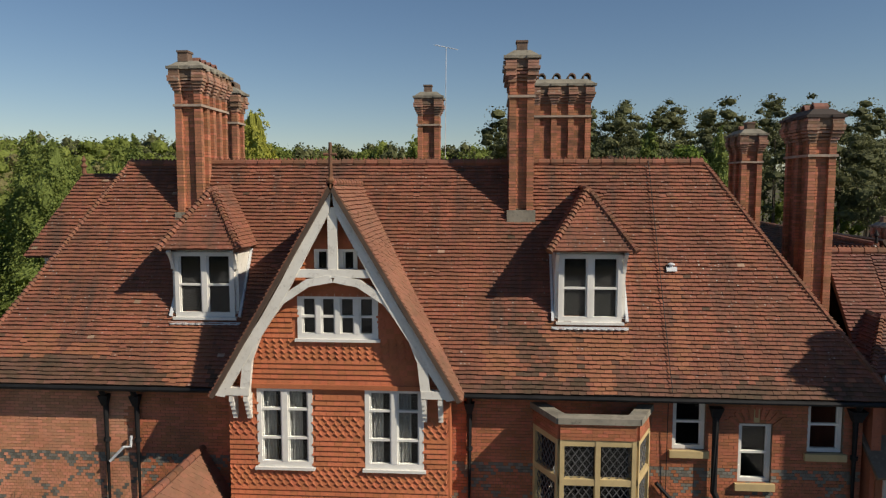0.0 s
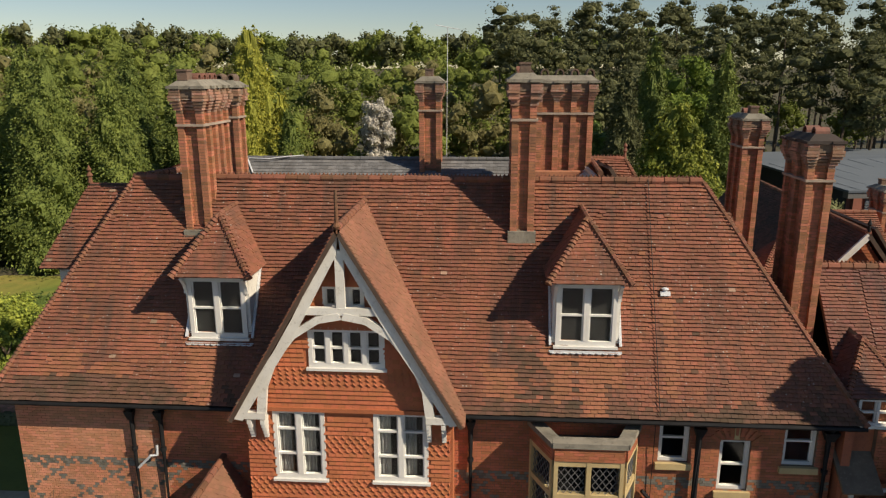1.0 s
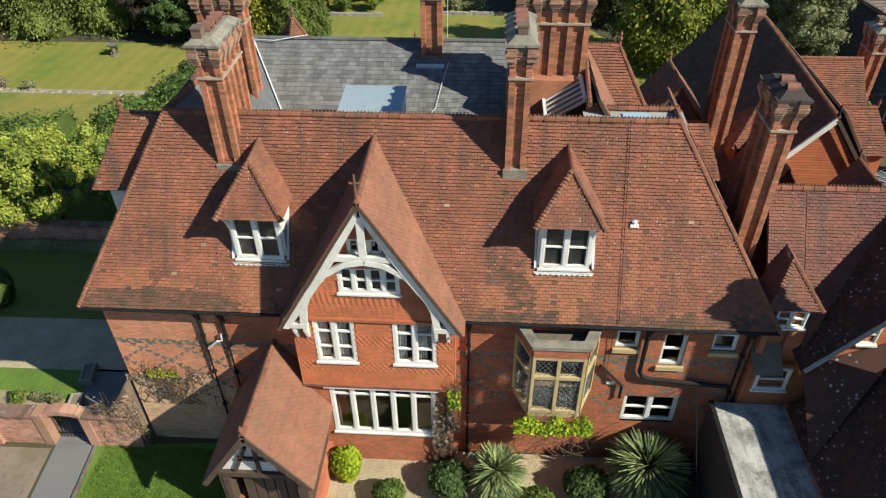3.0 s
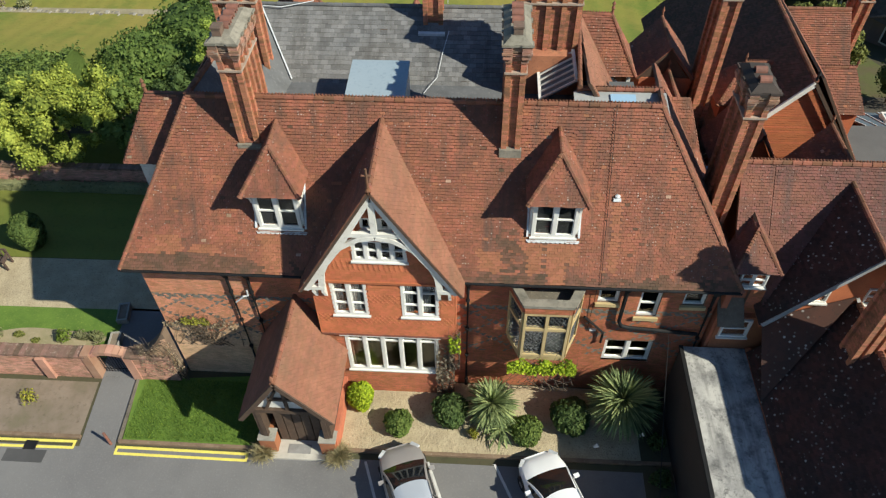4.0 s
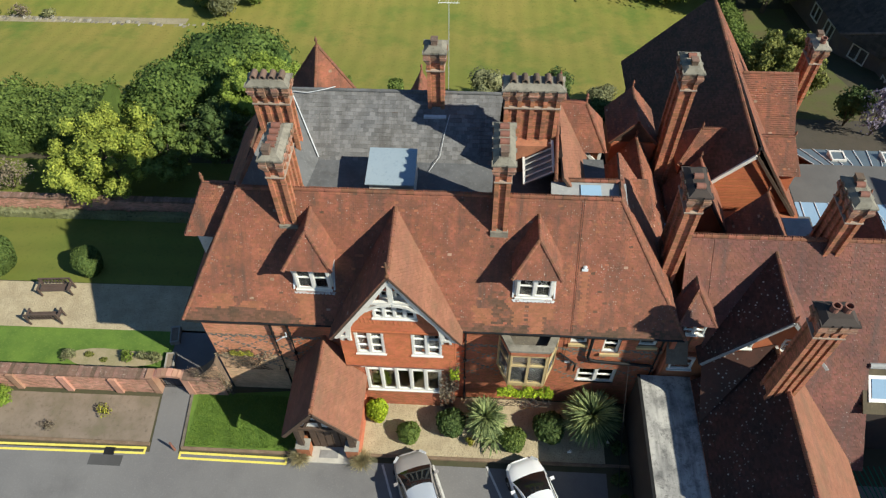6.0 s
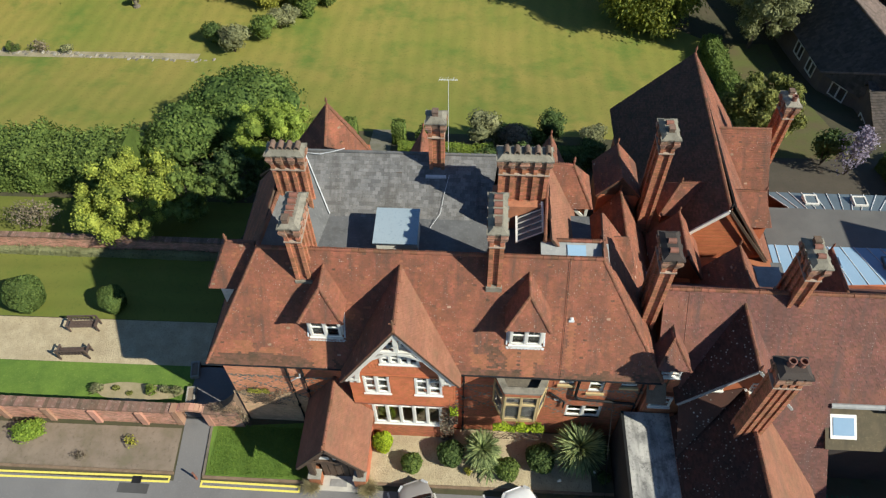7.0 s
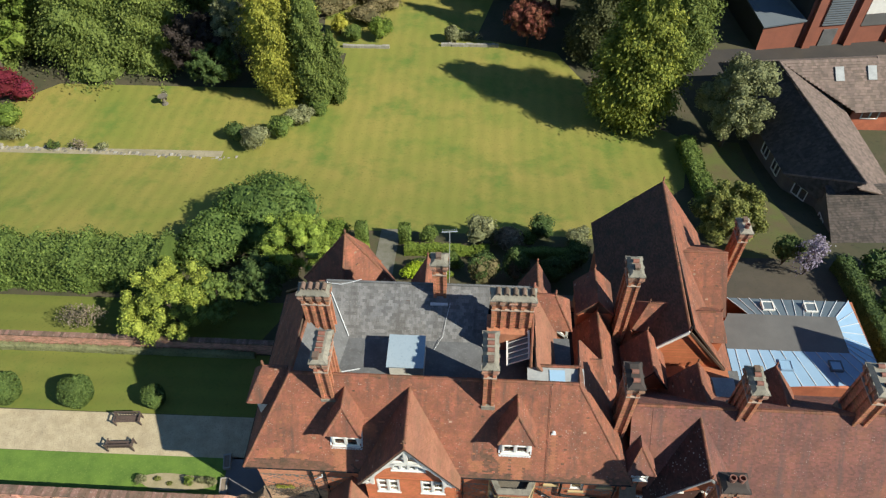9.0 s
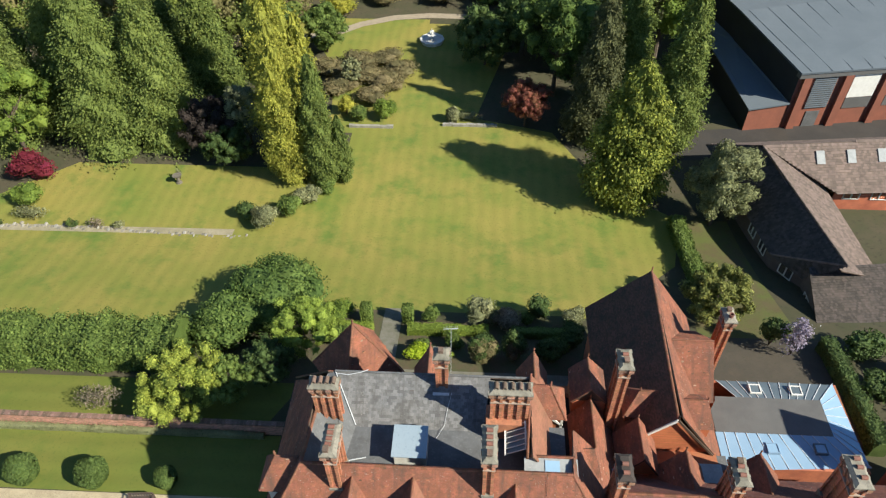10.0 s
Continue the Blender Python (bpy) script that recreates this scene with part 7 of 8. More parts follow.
    part("twig_body", core, leaf or L_MID, ob)
    return ob


def hedge(x0, y0, x1, y1, w, h, leaf, label, seed, size=0.2, dens=60, name="hedge"):
    rng = np.random.RandomState(seed)
    ln = math.hypot(x1 - x0, y1 - y0)
    ux, uy = (x1 - x0) / ln, (y1 - y0) / ln
    n, size = int(ln * (w + 2 * h) * dens * 1.5), size * 0.6
    s = rng.uniform(0, ln, n)
    q = rng.uniform(-1, 1, n) * (w / 2 + h)
    bulge = 1 + 0.06 * np.sin(s * 0.83) + 0.05 * np.sin(s * 2.9 + 1) + 0.05 * np.sin(s * 1.71 + 2) + rng.normal(0, 0.04, n)
    top = np.abs(q) < w / 2
    side = np.where(top, q, np.sign(q) * w / 2 * (1 - 0.12 * rng.uniform(0, 1, n)))
    zz = np.where(top, h * (1 - 0.25 * (q / (w / 2)) ** 4), h - (np.abs(q) - w / 2))
    p = np.stack([x0 + ux * s - uy * side * bulge, y0 + uy * s + ux * side * bulge, np.maximum(zz, 0.03) * bulge], 1)
    p[:, 2] += [gz(a, b) for a, b in p[:, :2]]
    nr = np.stack([-uy * np.sign(side) * ~top, ux * np.sign(side) * ~top, top + 0.2], 1)
    ob = thing(name, ((x0 + x1) / 2, (y0 + y1) / 2, gz((x0 + x1) / 2, (y0 + y1) / 2)), label, "hedge")
    part("foliage", leaves(Mesh(), p, nr, size, rng), leaf, ob)
    core, k, c, ring = Mesh(), max(4, int(ln / 0.4)), 14, []
    for i in range(k + 1):
        s = ln * i / k
        cx, cy = x0 + ux * s, y0 + uy * s
        grow = 1 + 0.06 * math.sin(s * 0.83) + 0.05 * math.sin(s * 2.9 + 1) + 0.05 * math.sin(s * 1.71 + 2)
        for j in range(c):
            g = math.pi * j / (c - 1)
            e, f = math.cos(g), math.sin(g)
            e, f = math.copysign(abs(e) ** 0.5, e) * rng.uniform(0.86, 1.0), max(f, 0.0) ** 0.5 * rng.uniform(0.86, 1.0)
            ring.append((cx - uy * e * w * 0.49 * grow, cy + ux * e * w * 0.49 * grow, gz(cx, cy) + f * h * 0.97 * grow))
    core.add(ring, [(i * c + j, i * c + j + 1, (i + 1) * c + j + 1, (i + 1) * c + j) for i in range(k) for j in range(c - 1)] + [tuple(range(c)), tuple(range(k * c, k * c + c))[::-1]])
    part("twig_body", core, leaf, ob)
    return ob


# conifers on the west side of the lawn
for i, (x, y, h, r, lf) in enumerate(((-60, 72, 22, 7.0, L_CEDAR), (-46.5, 71.5, 23, 7.6, L_CEDAR), (-40, 72.5, 21, 6.4, L_CEDAR), (-52.5, 77, 24, 7.5, L_CEDAR), (-36, 80, 22, 5.0, L_CEDAR), (-64, 78, 24, 7, L_CEDAR), (-44, 84, 24, 6, L_CEDAR))):
    put_tree(x, y, "cone", h, r, lf, "tall drooping green cypress beside the lawn", 200 + i, 9000, 0.42, "cypress")
put_tree(-57, 67, "broad", 13.5, 6.2, L_BRIGHT, "fresh green broadleaf tree at the lawn's edge", 210, 5000, 0.3)
put_tree(-22.3, 64.0, "column", 20.5, 3.6, L_GOLD, "golden columnar cypress beside the lawn", 211, 9000, 0.34, "cypress")
put_tree(-24.0, 70, "column", 25.5, 5.0, L_GOLD, "golden columnar cypress beside the lawn", 212, 8000, 0.36, "cypress")
put_tree(-21.0, 70, "column", 19, 2.6, L_GOLD, "golden columnar cypress beside the lawn", 215, 7000, 0.36, "cypress")
put_tree(-18.4, 63.2, "column", 17.6, 2.6, L_CEDAR, "slender dark columnar cypress beside the lawn", 213, 7000, 0.3, "cypress")
put_tree(-16.3, 63.8, "column", 9.5, 1.7, L_CEDAR, "slender dark columnar cypress beside the lawn", 214, 2600, 0.25, "cypress")
put_tree(-33.5, 69, "broad", 8, 4.0, leaf_mat("dark_copper", (0.055, 0.042, 0.035)), "dark copper-leaved shrub tree by the lawn", 216, 4000, 0.3, base=0.3)
put_tree(-29.5, 71, "broad", 9, 3.2, L_OLIVE, "pale-leaved ornamental tree by the lawn", 217, 3500, 0.28)
put_tree(-31, 67, "broad", 5.5, 3.6, L_DARK, "dark evergreen shrub tree", 218, 3500, 0.28, base=0.2)
bush(-53.8, 62.6, 6.5, 4.5, 3.6, L_MAROON, "maroon-leaved maple beside the lawn", 219, 1800, 0.25)
bush(-52.0, 58.0, 5, 4.2, 2.6, L_BRIGHT, "bright green low shrub beside the lawn", 220, 1500, 0.22)
bush(-50.6, 55.3, 5.0, 2.4, 1.6, L_OLIVE, "low grey-green shrub beside the lawn", 221, 900, 0.2)
bush(-23.8, 54.8, 3.6, 3.2, 3.2, L_OLIVE, "grey-green rounded shrub on the border", 222, 2000, 0.2)
bush(-21.2, 57.2, 3.0, 3.0, 2.6, L_MID, "green shrub at the tip of the border", 223, 1500, 0.2)
bush(-26, 56.5, 3, 2.5, 2.2, L_DARK, "dark green border shrub", 224, 1200, 0.2)
bush(-19.2, 59.8, 2.4, 2.4, 2.0, L_OLIVE, "grey-green rounded shrub on the border", 225, 1200, 0.2)
bush(-20.2, 58.9, 2.6, 2.4, 2.2, L_OLIVE, "grey-green rounded shrub on the border", 226, 1300, 0.2)
bush(-18.0, 61.4, 2.4, 2.2, 1.8, L_MID, "low green shrub beneath the cypresses", 227, 1300, 0.2)
# east side of the lawn
put_tree(16.0, 61.8, "egg", 17.8, 6.0, L_EVER, "broad glossy yellow-green evergreen tree", 230, 11000, 0.5, "evergreen_tree", base=0.6)
put_tree(13.8, 74.5, "cone", 22, 4.4, L_PINE, "tall dark conifer behind the lawn", 231, 8000, 0.42, "conifer")
put_tree(23.5, 74, "cone", 24, 4.2, L_CEDAR, "tall dark conifer behind the lawn", 232, 9000, 0.42, "conifer")
put_tree(17.5, 79, "cone", 25, 5.0, L_CEDAR, "tall dark conifer behind the lawn", 233, 8000, 0.45, "conifer")
put_tree(9.5, 84, "broad", 17, 6.5, L_RHODO, "dark green woodland tree behind the lawn", 234, 6000, 0.4)
put_tree(25.2, 57.4, "broad", 11.0, 3.9, L_SILVER, "silvery olive-green tree beside the block", 235, 11000, 0.3, base=0.8)
put_tree(5.4, 76.4, "broad", 6.8, 3.7, L_RED, "copper and red spring-leaved tree", 236, 4500, 0.26, base=1.2)
put_tree(21.6, 42.4, "broad", 5.2, 3.5, L_HAZEL, "rounded grey-green tree by the yard", 237, 8000, 0.27, base=0.4)
bush(26.6, 37.0, 2.6, 2.4, 4.4, L_LILAC, "wisteria-like shrub in lilac bloom", 238, 990, 0.22)
bush(25.3, 38.2, 2.6, 2.2, 3.4, L_DARK, "dark evergreen shrub behind the lilac bloom", 239, 1300, 0.2)
hedge(21.3, 57.0, 21.6, 43, 1.6, 1.6, L_MID, "rough green hedge growing along the lawn", 239, 0.22)
hedge(29.8, 38, 29.6, 27, 1.2, 1.6, L_DARK, "clipped green hedge beside the extension", 240, 0.18)
for i, (x, y, w, h) in enumerate(((33, 37.5, 4.0, 2.4), (35.5, 34.5, 4, 2.2), (32.5, 33.0, 4, 2.0), (36, 30, 4.5, 2.4), (33, 28, 4, 2))):
    bush(x, y, w, w * 0.9, h, L_DARK, "dark glossy laurel beside the yard", 241 + i, 1600, 0.26, "laurel")
# west hedges and trees beside the house
hedge(-64, 33.5, -24.6, 34.0, 4.2, 3.5, L_MID, "tall billowing clipped hedge", 250, 0.24, 55)
bush(-18.2, 40.6, 9.6, 8.8, 5.0, L_RHODO, "dense domed rhododendron behind the house", 251, 14000, 0.26, "rhododendron", lumps=34)
bush(-21.6, 36.8, 6.6, 6.2, 3.8, L_RHODO, "dense domed rhododendron behind the house", 252, 7000, 0.26, "rhododendron", lumps=24)
put_tree(-14.6, 35.5, "broad", 6.2, 3.3, L_FEATHER, "lime-green feathery tree behind the house", 253, 9000, 0.16, base=0.4)
put_tree(-16.6, 31.8, "broad", 4.6, 2.4, L_DARK, "dark evergreen shrub tree", 254, 3500, 0.2, base=0.2)
put_tree(-18.3, 113.0, "broad", 18.5, 2.9, L_WHITE, "white-blossomed tree at the edge of the woods", 297, 5000, 0.5, base=4.0)
put_tree(-22.6, 29.0, "broad", 5.0, 4.2, L_SPRING, "yellow-green leafed small tree", 255, 9500, 0.2, base=0.7)
put_tree(-19.5, 30.0, "broad", 4.2, 2.4, L_MID, "green leafed small tree", 256, 2600, 0.22, base=0.6)
bush(-29.6, 28.6, 4.4, 2.6, 2.6, L_GREY, "bare twiggy climbing shrub", 257, 990, 0.15)
hedge(-44, 26.3, -16, 26.35, 0.5, 0.55, L_OLIVE, "flowering plants along the foot of the garden wall", 258, 0.14, 26)
for i, x in enumerate((-32.6, -27.4, -22.0)):
    topiary(x, 22.3, 2.2 if i < 2 else 1.5, 2.4 if i < 2 else 2.0, "clipped round yew on the side lawn", 260 + i, L_CLIP, n=6000, size=0.09)
topiary(-38.2, 22.3, 2.5, 2.6, "clipped round yew on the side lawn", 264, L_CLIP, n=6000, size=0.09)
ring = [(-18.9 + 2.6 * math.cos(a) * (1 + 0.06 * math.sin(5 * a)), 16.75 + 0.55 * math.sin(a) * (1 + 0.12 * math.sin(3 * a + 1))) for a in np.arange(0, 6.28, 0.157)]
tagged(part("gravel_bed", Mesh().add([(x, y, 0.075) for x, y in ring], [tuple(range(len(ring)))]), mat("pale_dry_bed", (0.33, 0.27, 0.17), (0.25, 0.22, 0.12), (0.4, 0.34, 0.24), 1.4, 10.0, 0.95, 0.5)), "pale dry gravel bed in the grass strip", "bed", kind="structure")
for i, (x, y, w, h, lf) in enumerate(((-21.3, 16.7, 0.95, 0.6, L_OLIVE), (-18.1, 16.8, 1.0, 0.65, L_BRIGHT), (-17.3, 16.9, 0.8, 0.5, L_OLIVE), (-16.6, 16.8, 0.9, 0.5, L_SILVER), (-20.2, 16.9, 0.5, 0.25, L_HAZEL), (-19.3, 16.6, 0.45, 0.2, L_HAZEL))):
    bush(x, y, w, w * 0.8, h, lf, "leafy low shrub at the edge of the gravel bed", 700 + i, 420, 0.1)
bush(-23.7, 13.95, 2.2, 1.5, 1.1, L_SHRUB, "bright green low shrub in the bare bed", 266, 1500, 0.13)
bush(-27.4, 13.6, 1.8, 1.3, 0.9, L_SHRUB, "bright green low shrub in the bare bed", 269, 1200, 0.13)
bush(-18.2, 13.7, 1.1, 0.9, 0.6, L_YELLOW, "sparse yellow-green shrub in the bare bed", 267, 160, 0.1)
bush(-20.75, 12.9, 1.2, 0.8, 0.4, L_GREY, "withered low shrub in the bare bed", 268, 160, 0.1)


def tuft(x, y, r, label, seed, n=700):
    """A fountain of thin dry grass blades."""
    rng = np.random.RandomState(seed)
    ob = thing("grass_tuft", (x, y, 0), label, "ornamental grass")
    m = Mesh()
    for i in range(n):
        a, e, ln = rng.uniform(0, 6.283), rng.uniform(0.35, 1.5), r * rng.uniform(0.8, 1.25)
        d = Vector((math.cos(a) * math.cos(e), math.sin(a) * math.cos(e), math.sin(e)))
        b = Vector((x + rng.normal(0, 0.08), y + rng.normal(0, 0.08), 0.03))
        q = [b, b + d * ln * 0.6 + Vector((0, 0, 0.1 * r)), b + d * ln + Vector((0, 0, -0.1 * r))]
        sd = Vector((-math.sin(a), math.cos(a), 0)) * 0.009
        m.add([q[0] - sd, q[0] + sd, q[1] + sd, q[1] - sd, q[2]], [(0, 1, 2, 3), (3, 2, 4)])
    part("foliage", m, L_STRAW, ob, kind="stuff")


# front bed
topiary(-4.6, 14.2, 1.0, 1.45, "clipped lime-green shrub beneath the window", 270, L_LIME, n=1800, size=0.09)
topiary(-3.0, 13.25, 1.05, 0.95, "clipped green ball in the gravel", 271, L_MID, n=1500, size=0.09)
topiary(-1.0, 13.8, 1.35, 1.25, "rounded dark green shrub in the gravel", 272, L_DARK, n=1700, size=0.1)
topiary(1.95, 13.15, 1.2, 1.0, "clipped green ball in the gravel", 273, L_MID, n=1600, size=0.09)
topiary(3.7, 13.8, 1.5, 1.2, "rounded dark green shrub in the gravel", 274, L_DARK, n=1700, size=0.1)
bush(-0.1, 13.0, 0.5, 0.5, 0.5, L_YELLOW, "small yellow-green plant in the gravel", 275, 300, 0.08)
tuft(-8.1, 11.85, 0.62, "straw-coloured tuft of grass beside the doorstep", 276)
for i, (x, y, w, h) in enumerate(((6.8, 11.6, 0.9, 0.7), (6.95, 13.0, 0.8, 0.6), (6.9, 14.4, 0.9, 0.9), (7.0, 10.6, 0.7, 0.4))):
    bush(x, y, w, w, h, L_DARK, "dark evergreen plant in the shaded bed", 380 + i, 500, 0.13)
tuft(-5.15, 11.85, 0.66, "straw-coloured tuft of grass beside the doorstep", 277)


def palm(x, y, h, r, label, seed, n=180):
    """A cabbage palm: rough trunk and a burst of long sword leaves."""
    rng = np.random.RandomState(seed)
    ob = thing("cabbage_palm", (x, y, 0), label, "palm", "palms in the gravel bed")
    part("trunk", Mesh().tube([(x, y, 0), (x + 0.05, y, h * 0.5), (x, y, h)], [0.16, 0.13, 0.15], 8), BARK, ob)
    m = Mesh()
    for i in range(n):
        a, e = rng.uniform(0, 6.283), math.asin(rng.uniform(-0.55, 1.0))
        ln = r * rng.uniform(0.85, 1.12)
        d = Vector((math.cos(a) * math.cos(e), math.sin(a) * math.cos(e), math.sin(e)))
        s = Vector((-math.sin(a), math.cos(a), 0))
        b = Vector((x, y, h))
        p = [b + d * ln * t + Vector((0, 0, -0.2 * ln * t * t)) for t in (0.05, 0.45, 0.8, 1.0)]
        w = [0.025, 0.038, 0.026, 0.002]
        k = []
        for q, ww in zip(p, w):
            k += [q - s * ww, q + s * ww]
        m.add(k, [(0, 1, 3, 2), (2, 3, 5, 4), (4, 5, 7, 6)])
    part("leaf_crown", m, L_PALM, ob)
    return ob


palm(0.6, 13.95, 1.1, 1.1, "spiky cabbage palm in the gravel", 280, 420)
palm(1.0, 13.2, 0.5, 0.9, "spiky cabbage palm in the gravel", 282, 90)
palm(5.6, 14.1, 1.5, 1.45, "large spiky cabbage palm in the gravel", 281, 640)
# blades standing on the small front lawn
rg = np.random.RandomState(9)
tuft = Mesh()
for i in range(14000):
    x, y = rg.uniform(-13.75, -8.35), rg.uniform(12.25, 15.0)
    if y > 14.9 and x < -12:
        continue
    a, h, w = rg.uniform(0, 6.283), rg.uniform(0.04, 0.11), 0.012
    cx, cy = math.cos(a), math.sin(a)
    tuft.add([(x - cy * w, y + cx * w, 0.05), (x + cy * w, y - cx * w, 0.05), (x + cx * h * 0.5, y + cy * h * 0.5, 0.06 + h)], [(0, 1, 2)])
tagged(part("grass", tuft, leaf_mat("grass_blade", (0.16, 0.26, 0.04), 0.5)), "thick green grass blades of the front lawn", "grass", kind="stuff")
# climbers
def climber(x0, x1, y, z0, z1, leaf, label, seed, n=700, size=0.1, depth=0.18):
    rng = np.random.RandomState(seed)
    ob = thing("climber", ((x0 + x1) / 2, y, z0), label, "climbing plant")
    s = rng.uniform(0, 1, n)
    p = np.stack([x0 + (x1 - x0) * s, y - rng.uniform(0.02, depth, n), z0 + (z1 - z0) * rng.beta(1.3, 1.6, n) * (0.6 + 0.4 * np.sin(s * 9) ** 2)], 1)
    part("foliage", leaves(Mesh(), p, np.tile([0, -1, 0.3], (n, 1)).astype(float), size, rng), leaf, ob)
    st = Mesh()
    for i in range(22):
        u, v = x0 + (x1 - x0) * rng.uniform(0, 1), max(z0 - 1.2, 0)
        line = [(u, y - 0.03, v)]
        while v < z0 + (z1 - z0) * rng.uniform(0.7, 1.0):
            u, v = min(max(u + rng.uniform(-0.4, 0.4), x0), x1), v + rng.uniform(0.1, 0.5)
            line.append((u, y - rng.uniform(0.03, depth), v))
        if len(line) > 1:
            st.tube(line, [0.013 - 0.008 * k / len(line) for k in range(len(line))], 5)
    part("stem_tangle", st, BARK, ob, kind="stuff")


climber(1.1, 3.6, 14.42, 2.7, 3.7, L_LIME, "lime-green climber below the oriel", 290, 1100)
climber(-1.1, -0.7, 14.85, 3.2, 4.6, L_LIME, "small lime-green climber beside the pipe", 291, 150)
climber(-1.6, -0.9, 14.9, 1.0, 3.9, L_GREY, "bare brown climber beside the window", 292, 250, 0.08)
climber(-13.6, -11.9, 15.08, 0.5, 2.9, L_TWIG, "dry tangled creeper over the swept wall", 293, 600, 0.045, 0.2)
climber(-12.2, -9.3, 15.5, 3.2, 3.75, L_TWIG, "dry tangled creeper along the brick wall", 294, 300, 0.055, 0.1)
climber(-11.4, -10.3, 15.46, 3.5, 3.95, L_YELLOW, "yellow-flowering climber on the brick wall", 295, 180, 0.08, 0.12)
# rear bed behind the house
for i, (x, y, w, h, lf, lab) in enumerate(((-10.0, 39.6, 1.0, 2.2, L_MID, "clipped upright yew by the steps"), (-6.3, 39.8, 1.0, 2.0, L_MID, "clipped upright yew by the steps"))):
    topiary(x, y, w, h, lab, 300 + i, lf, True, n=1500, size=0.12)
for i, (x, y, w, h, lf) in enumerate(((-4.2, 39.8, 1.9, 1.8, L_MID), (0.0, 40.0, 3.4, 3.0, L_OLIVE), (2.6, 39.6, 3.0, 2.0, L_GREY), (5.7, 40.9, 2.8, 2.9, L_DARK), (8.6, 40.5, 2.6, 1.6, L_OLIVE), (-12.6, 40.0, 3.0, 1.8, L_BRIGHT), (0.6, 35.2, 3.0, 2.9, L_DARK), (3.2, 35.6, 2.8, 3.0, L_DARK), (6.2, 35.4, 3.0, 2.4, L_DARK), (-2.0, 36.5, 2.2, 1.4, L_MID), (-5.0, 35.0, 2.4, 1.6, L_LIME), (8.2, 37.2, 2.6, 2.0, L_DARK), (-11.5, 36.5, 3.0, 2.0, L_MID))):
    bush(x, y, w, w * 0.85, h, lf, "rounded shrub in the bed behind the terrace", 305 + i, 1700, 0.17, group="rear bed shrubs")
for i, (x, y, w, h, lf) in enumerate(((0.6, 34.9, 2.6, 2.6, L_BROWN), (3.2, 35.2, 2.5, 2.4, L_COPPERY), (6.1, 35.6, 2.8, 1.9, L_DARK), (1.3, 39.9, 2.0, 1.6, L_SILVER), (8.4, 38.9, 2.6, 1.3, L_DARK), (-13.6, 39.4, 2.6, 1.3, L_BRIGHT), (-12.4, 36.6, 2.4, 1.4, L_MID), (-4.6, 36.4, 1.6, 0.9, L_MID), (-2.6, 35.0, 1.4, 0.8, L_BOX), (4.4, 40.2, 1.8, 1.2, L_MID), (7.2, 36.9, 2.2, 1.0, L_MID))):
    bush(x, y, w, w * 0.85, h, lf, "bushy plant in the bed behind the terrace", 720 + i, 1500, 0.15, group="rear bed shrubs")
hedge(-14.2, 38.0, -9.2, 38.1, 1.0, 1.0, L_BOX, "low lime-green box hedge", 320, 0.13, 120, "box_hedge")
hedge(-6.2, 38.2, 1.0, 38.3, 1.0, 0.9, L_BOX, "low lime-green box hedge", 321, 0.13, 120, "box_hedge")
hedge(3.0, 38.2, 9.0, 38.3, 0.9, 0.9, L_MID, "low green box hedge", 322, 0.13, 120, "box_hedge")
# far garden
bush(-13.0, 77.5, 3.2, 2.8, 3.2, L_BRIGHT, "rounded bright green shrub", 330, 1800, 0.22)
bush(-16.2, 77.0, 3.0, 2.6, 2.2, L_MID, "green shrub on the far bed", 331, 1200, 0.22)
bush(-18.4, 78.5, 2.6, 2.6, 2.6, L_YELLOW, "acid yellow shrub on the far bed", 332, 1200, 0.22)
for i, (x, y) in enumerate(((-20, 84), (-16.5, 87), (-13.5, 85), (-18, 91), (-14, 92), (-22, 89), (-15, 81.5), (-11.8, 88.5))):
    bush(x, y, 6.4, 5.6, 2.2, L_BROWN, "brown heathery shrub on the far bed", 333 + i, 2200, 0.24, group="heather mound")
put_tree(-18.5, 85, "broad", 5, 1.8, L_OLIVE, "small pale budding tree on the far bed", 342, 900, 0.2)
topiary(-4.0, 77.2, 1.7, 2.2, "small clipped evergreen by the far bed", 343, L_OLIVE, n=900, size=0.2)
bush(-2.0, 78.0, 4.0, 2.4, 0.9, L_OLIVE, "low grey-green planting behind a stone edge", 344, 700, 0.2)
for i, (x, y, h, r, lf) in enumerate(((0, 92, 9, 5, L_DARK), (6, 95, 12, 6, L_DARK), (13, 92, 13, 6, L_DARK), (11, 102, 12, 6, L_OLIVE), (-24, 95, 8, 4, L_MID), (-30, 88, 12, 5, L_DARK))):
    put_tree(x, y, "broad", h, r, lf, "dense shade tree at the back of the garden", 350 + i, 4200, 0.4, base=0.5)
for i, (x, y, w, h, lf) in enumerate(((-24, 108, 7, 3.5, L_YELLOW), (-17, 111, 6, 3.0, L_BROWN), (-8, 112, 7, 3.0, L_BROWN), (0, 112, 7, 4.0, L_MID), (6, 110, 7, 5, L_DARK), (-31, 106, 7, 4, L_BROWN))):
    bush(x, y, w, w * 0.7, h, lf, "shrub beyond the winding path", 360 + i, 1500, 0.32, group="shrubs beyond the path")

put_tree(24, 91, "broad", 24, 6.5, L_BRIGHT, "bright fresh green tree before the pines", 370, 5200, 0.5, base=3)


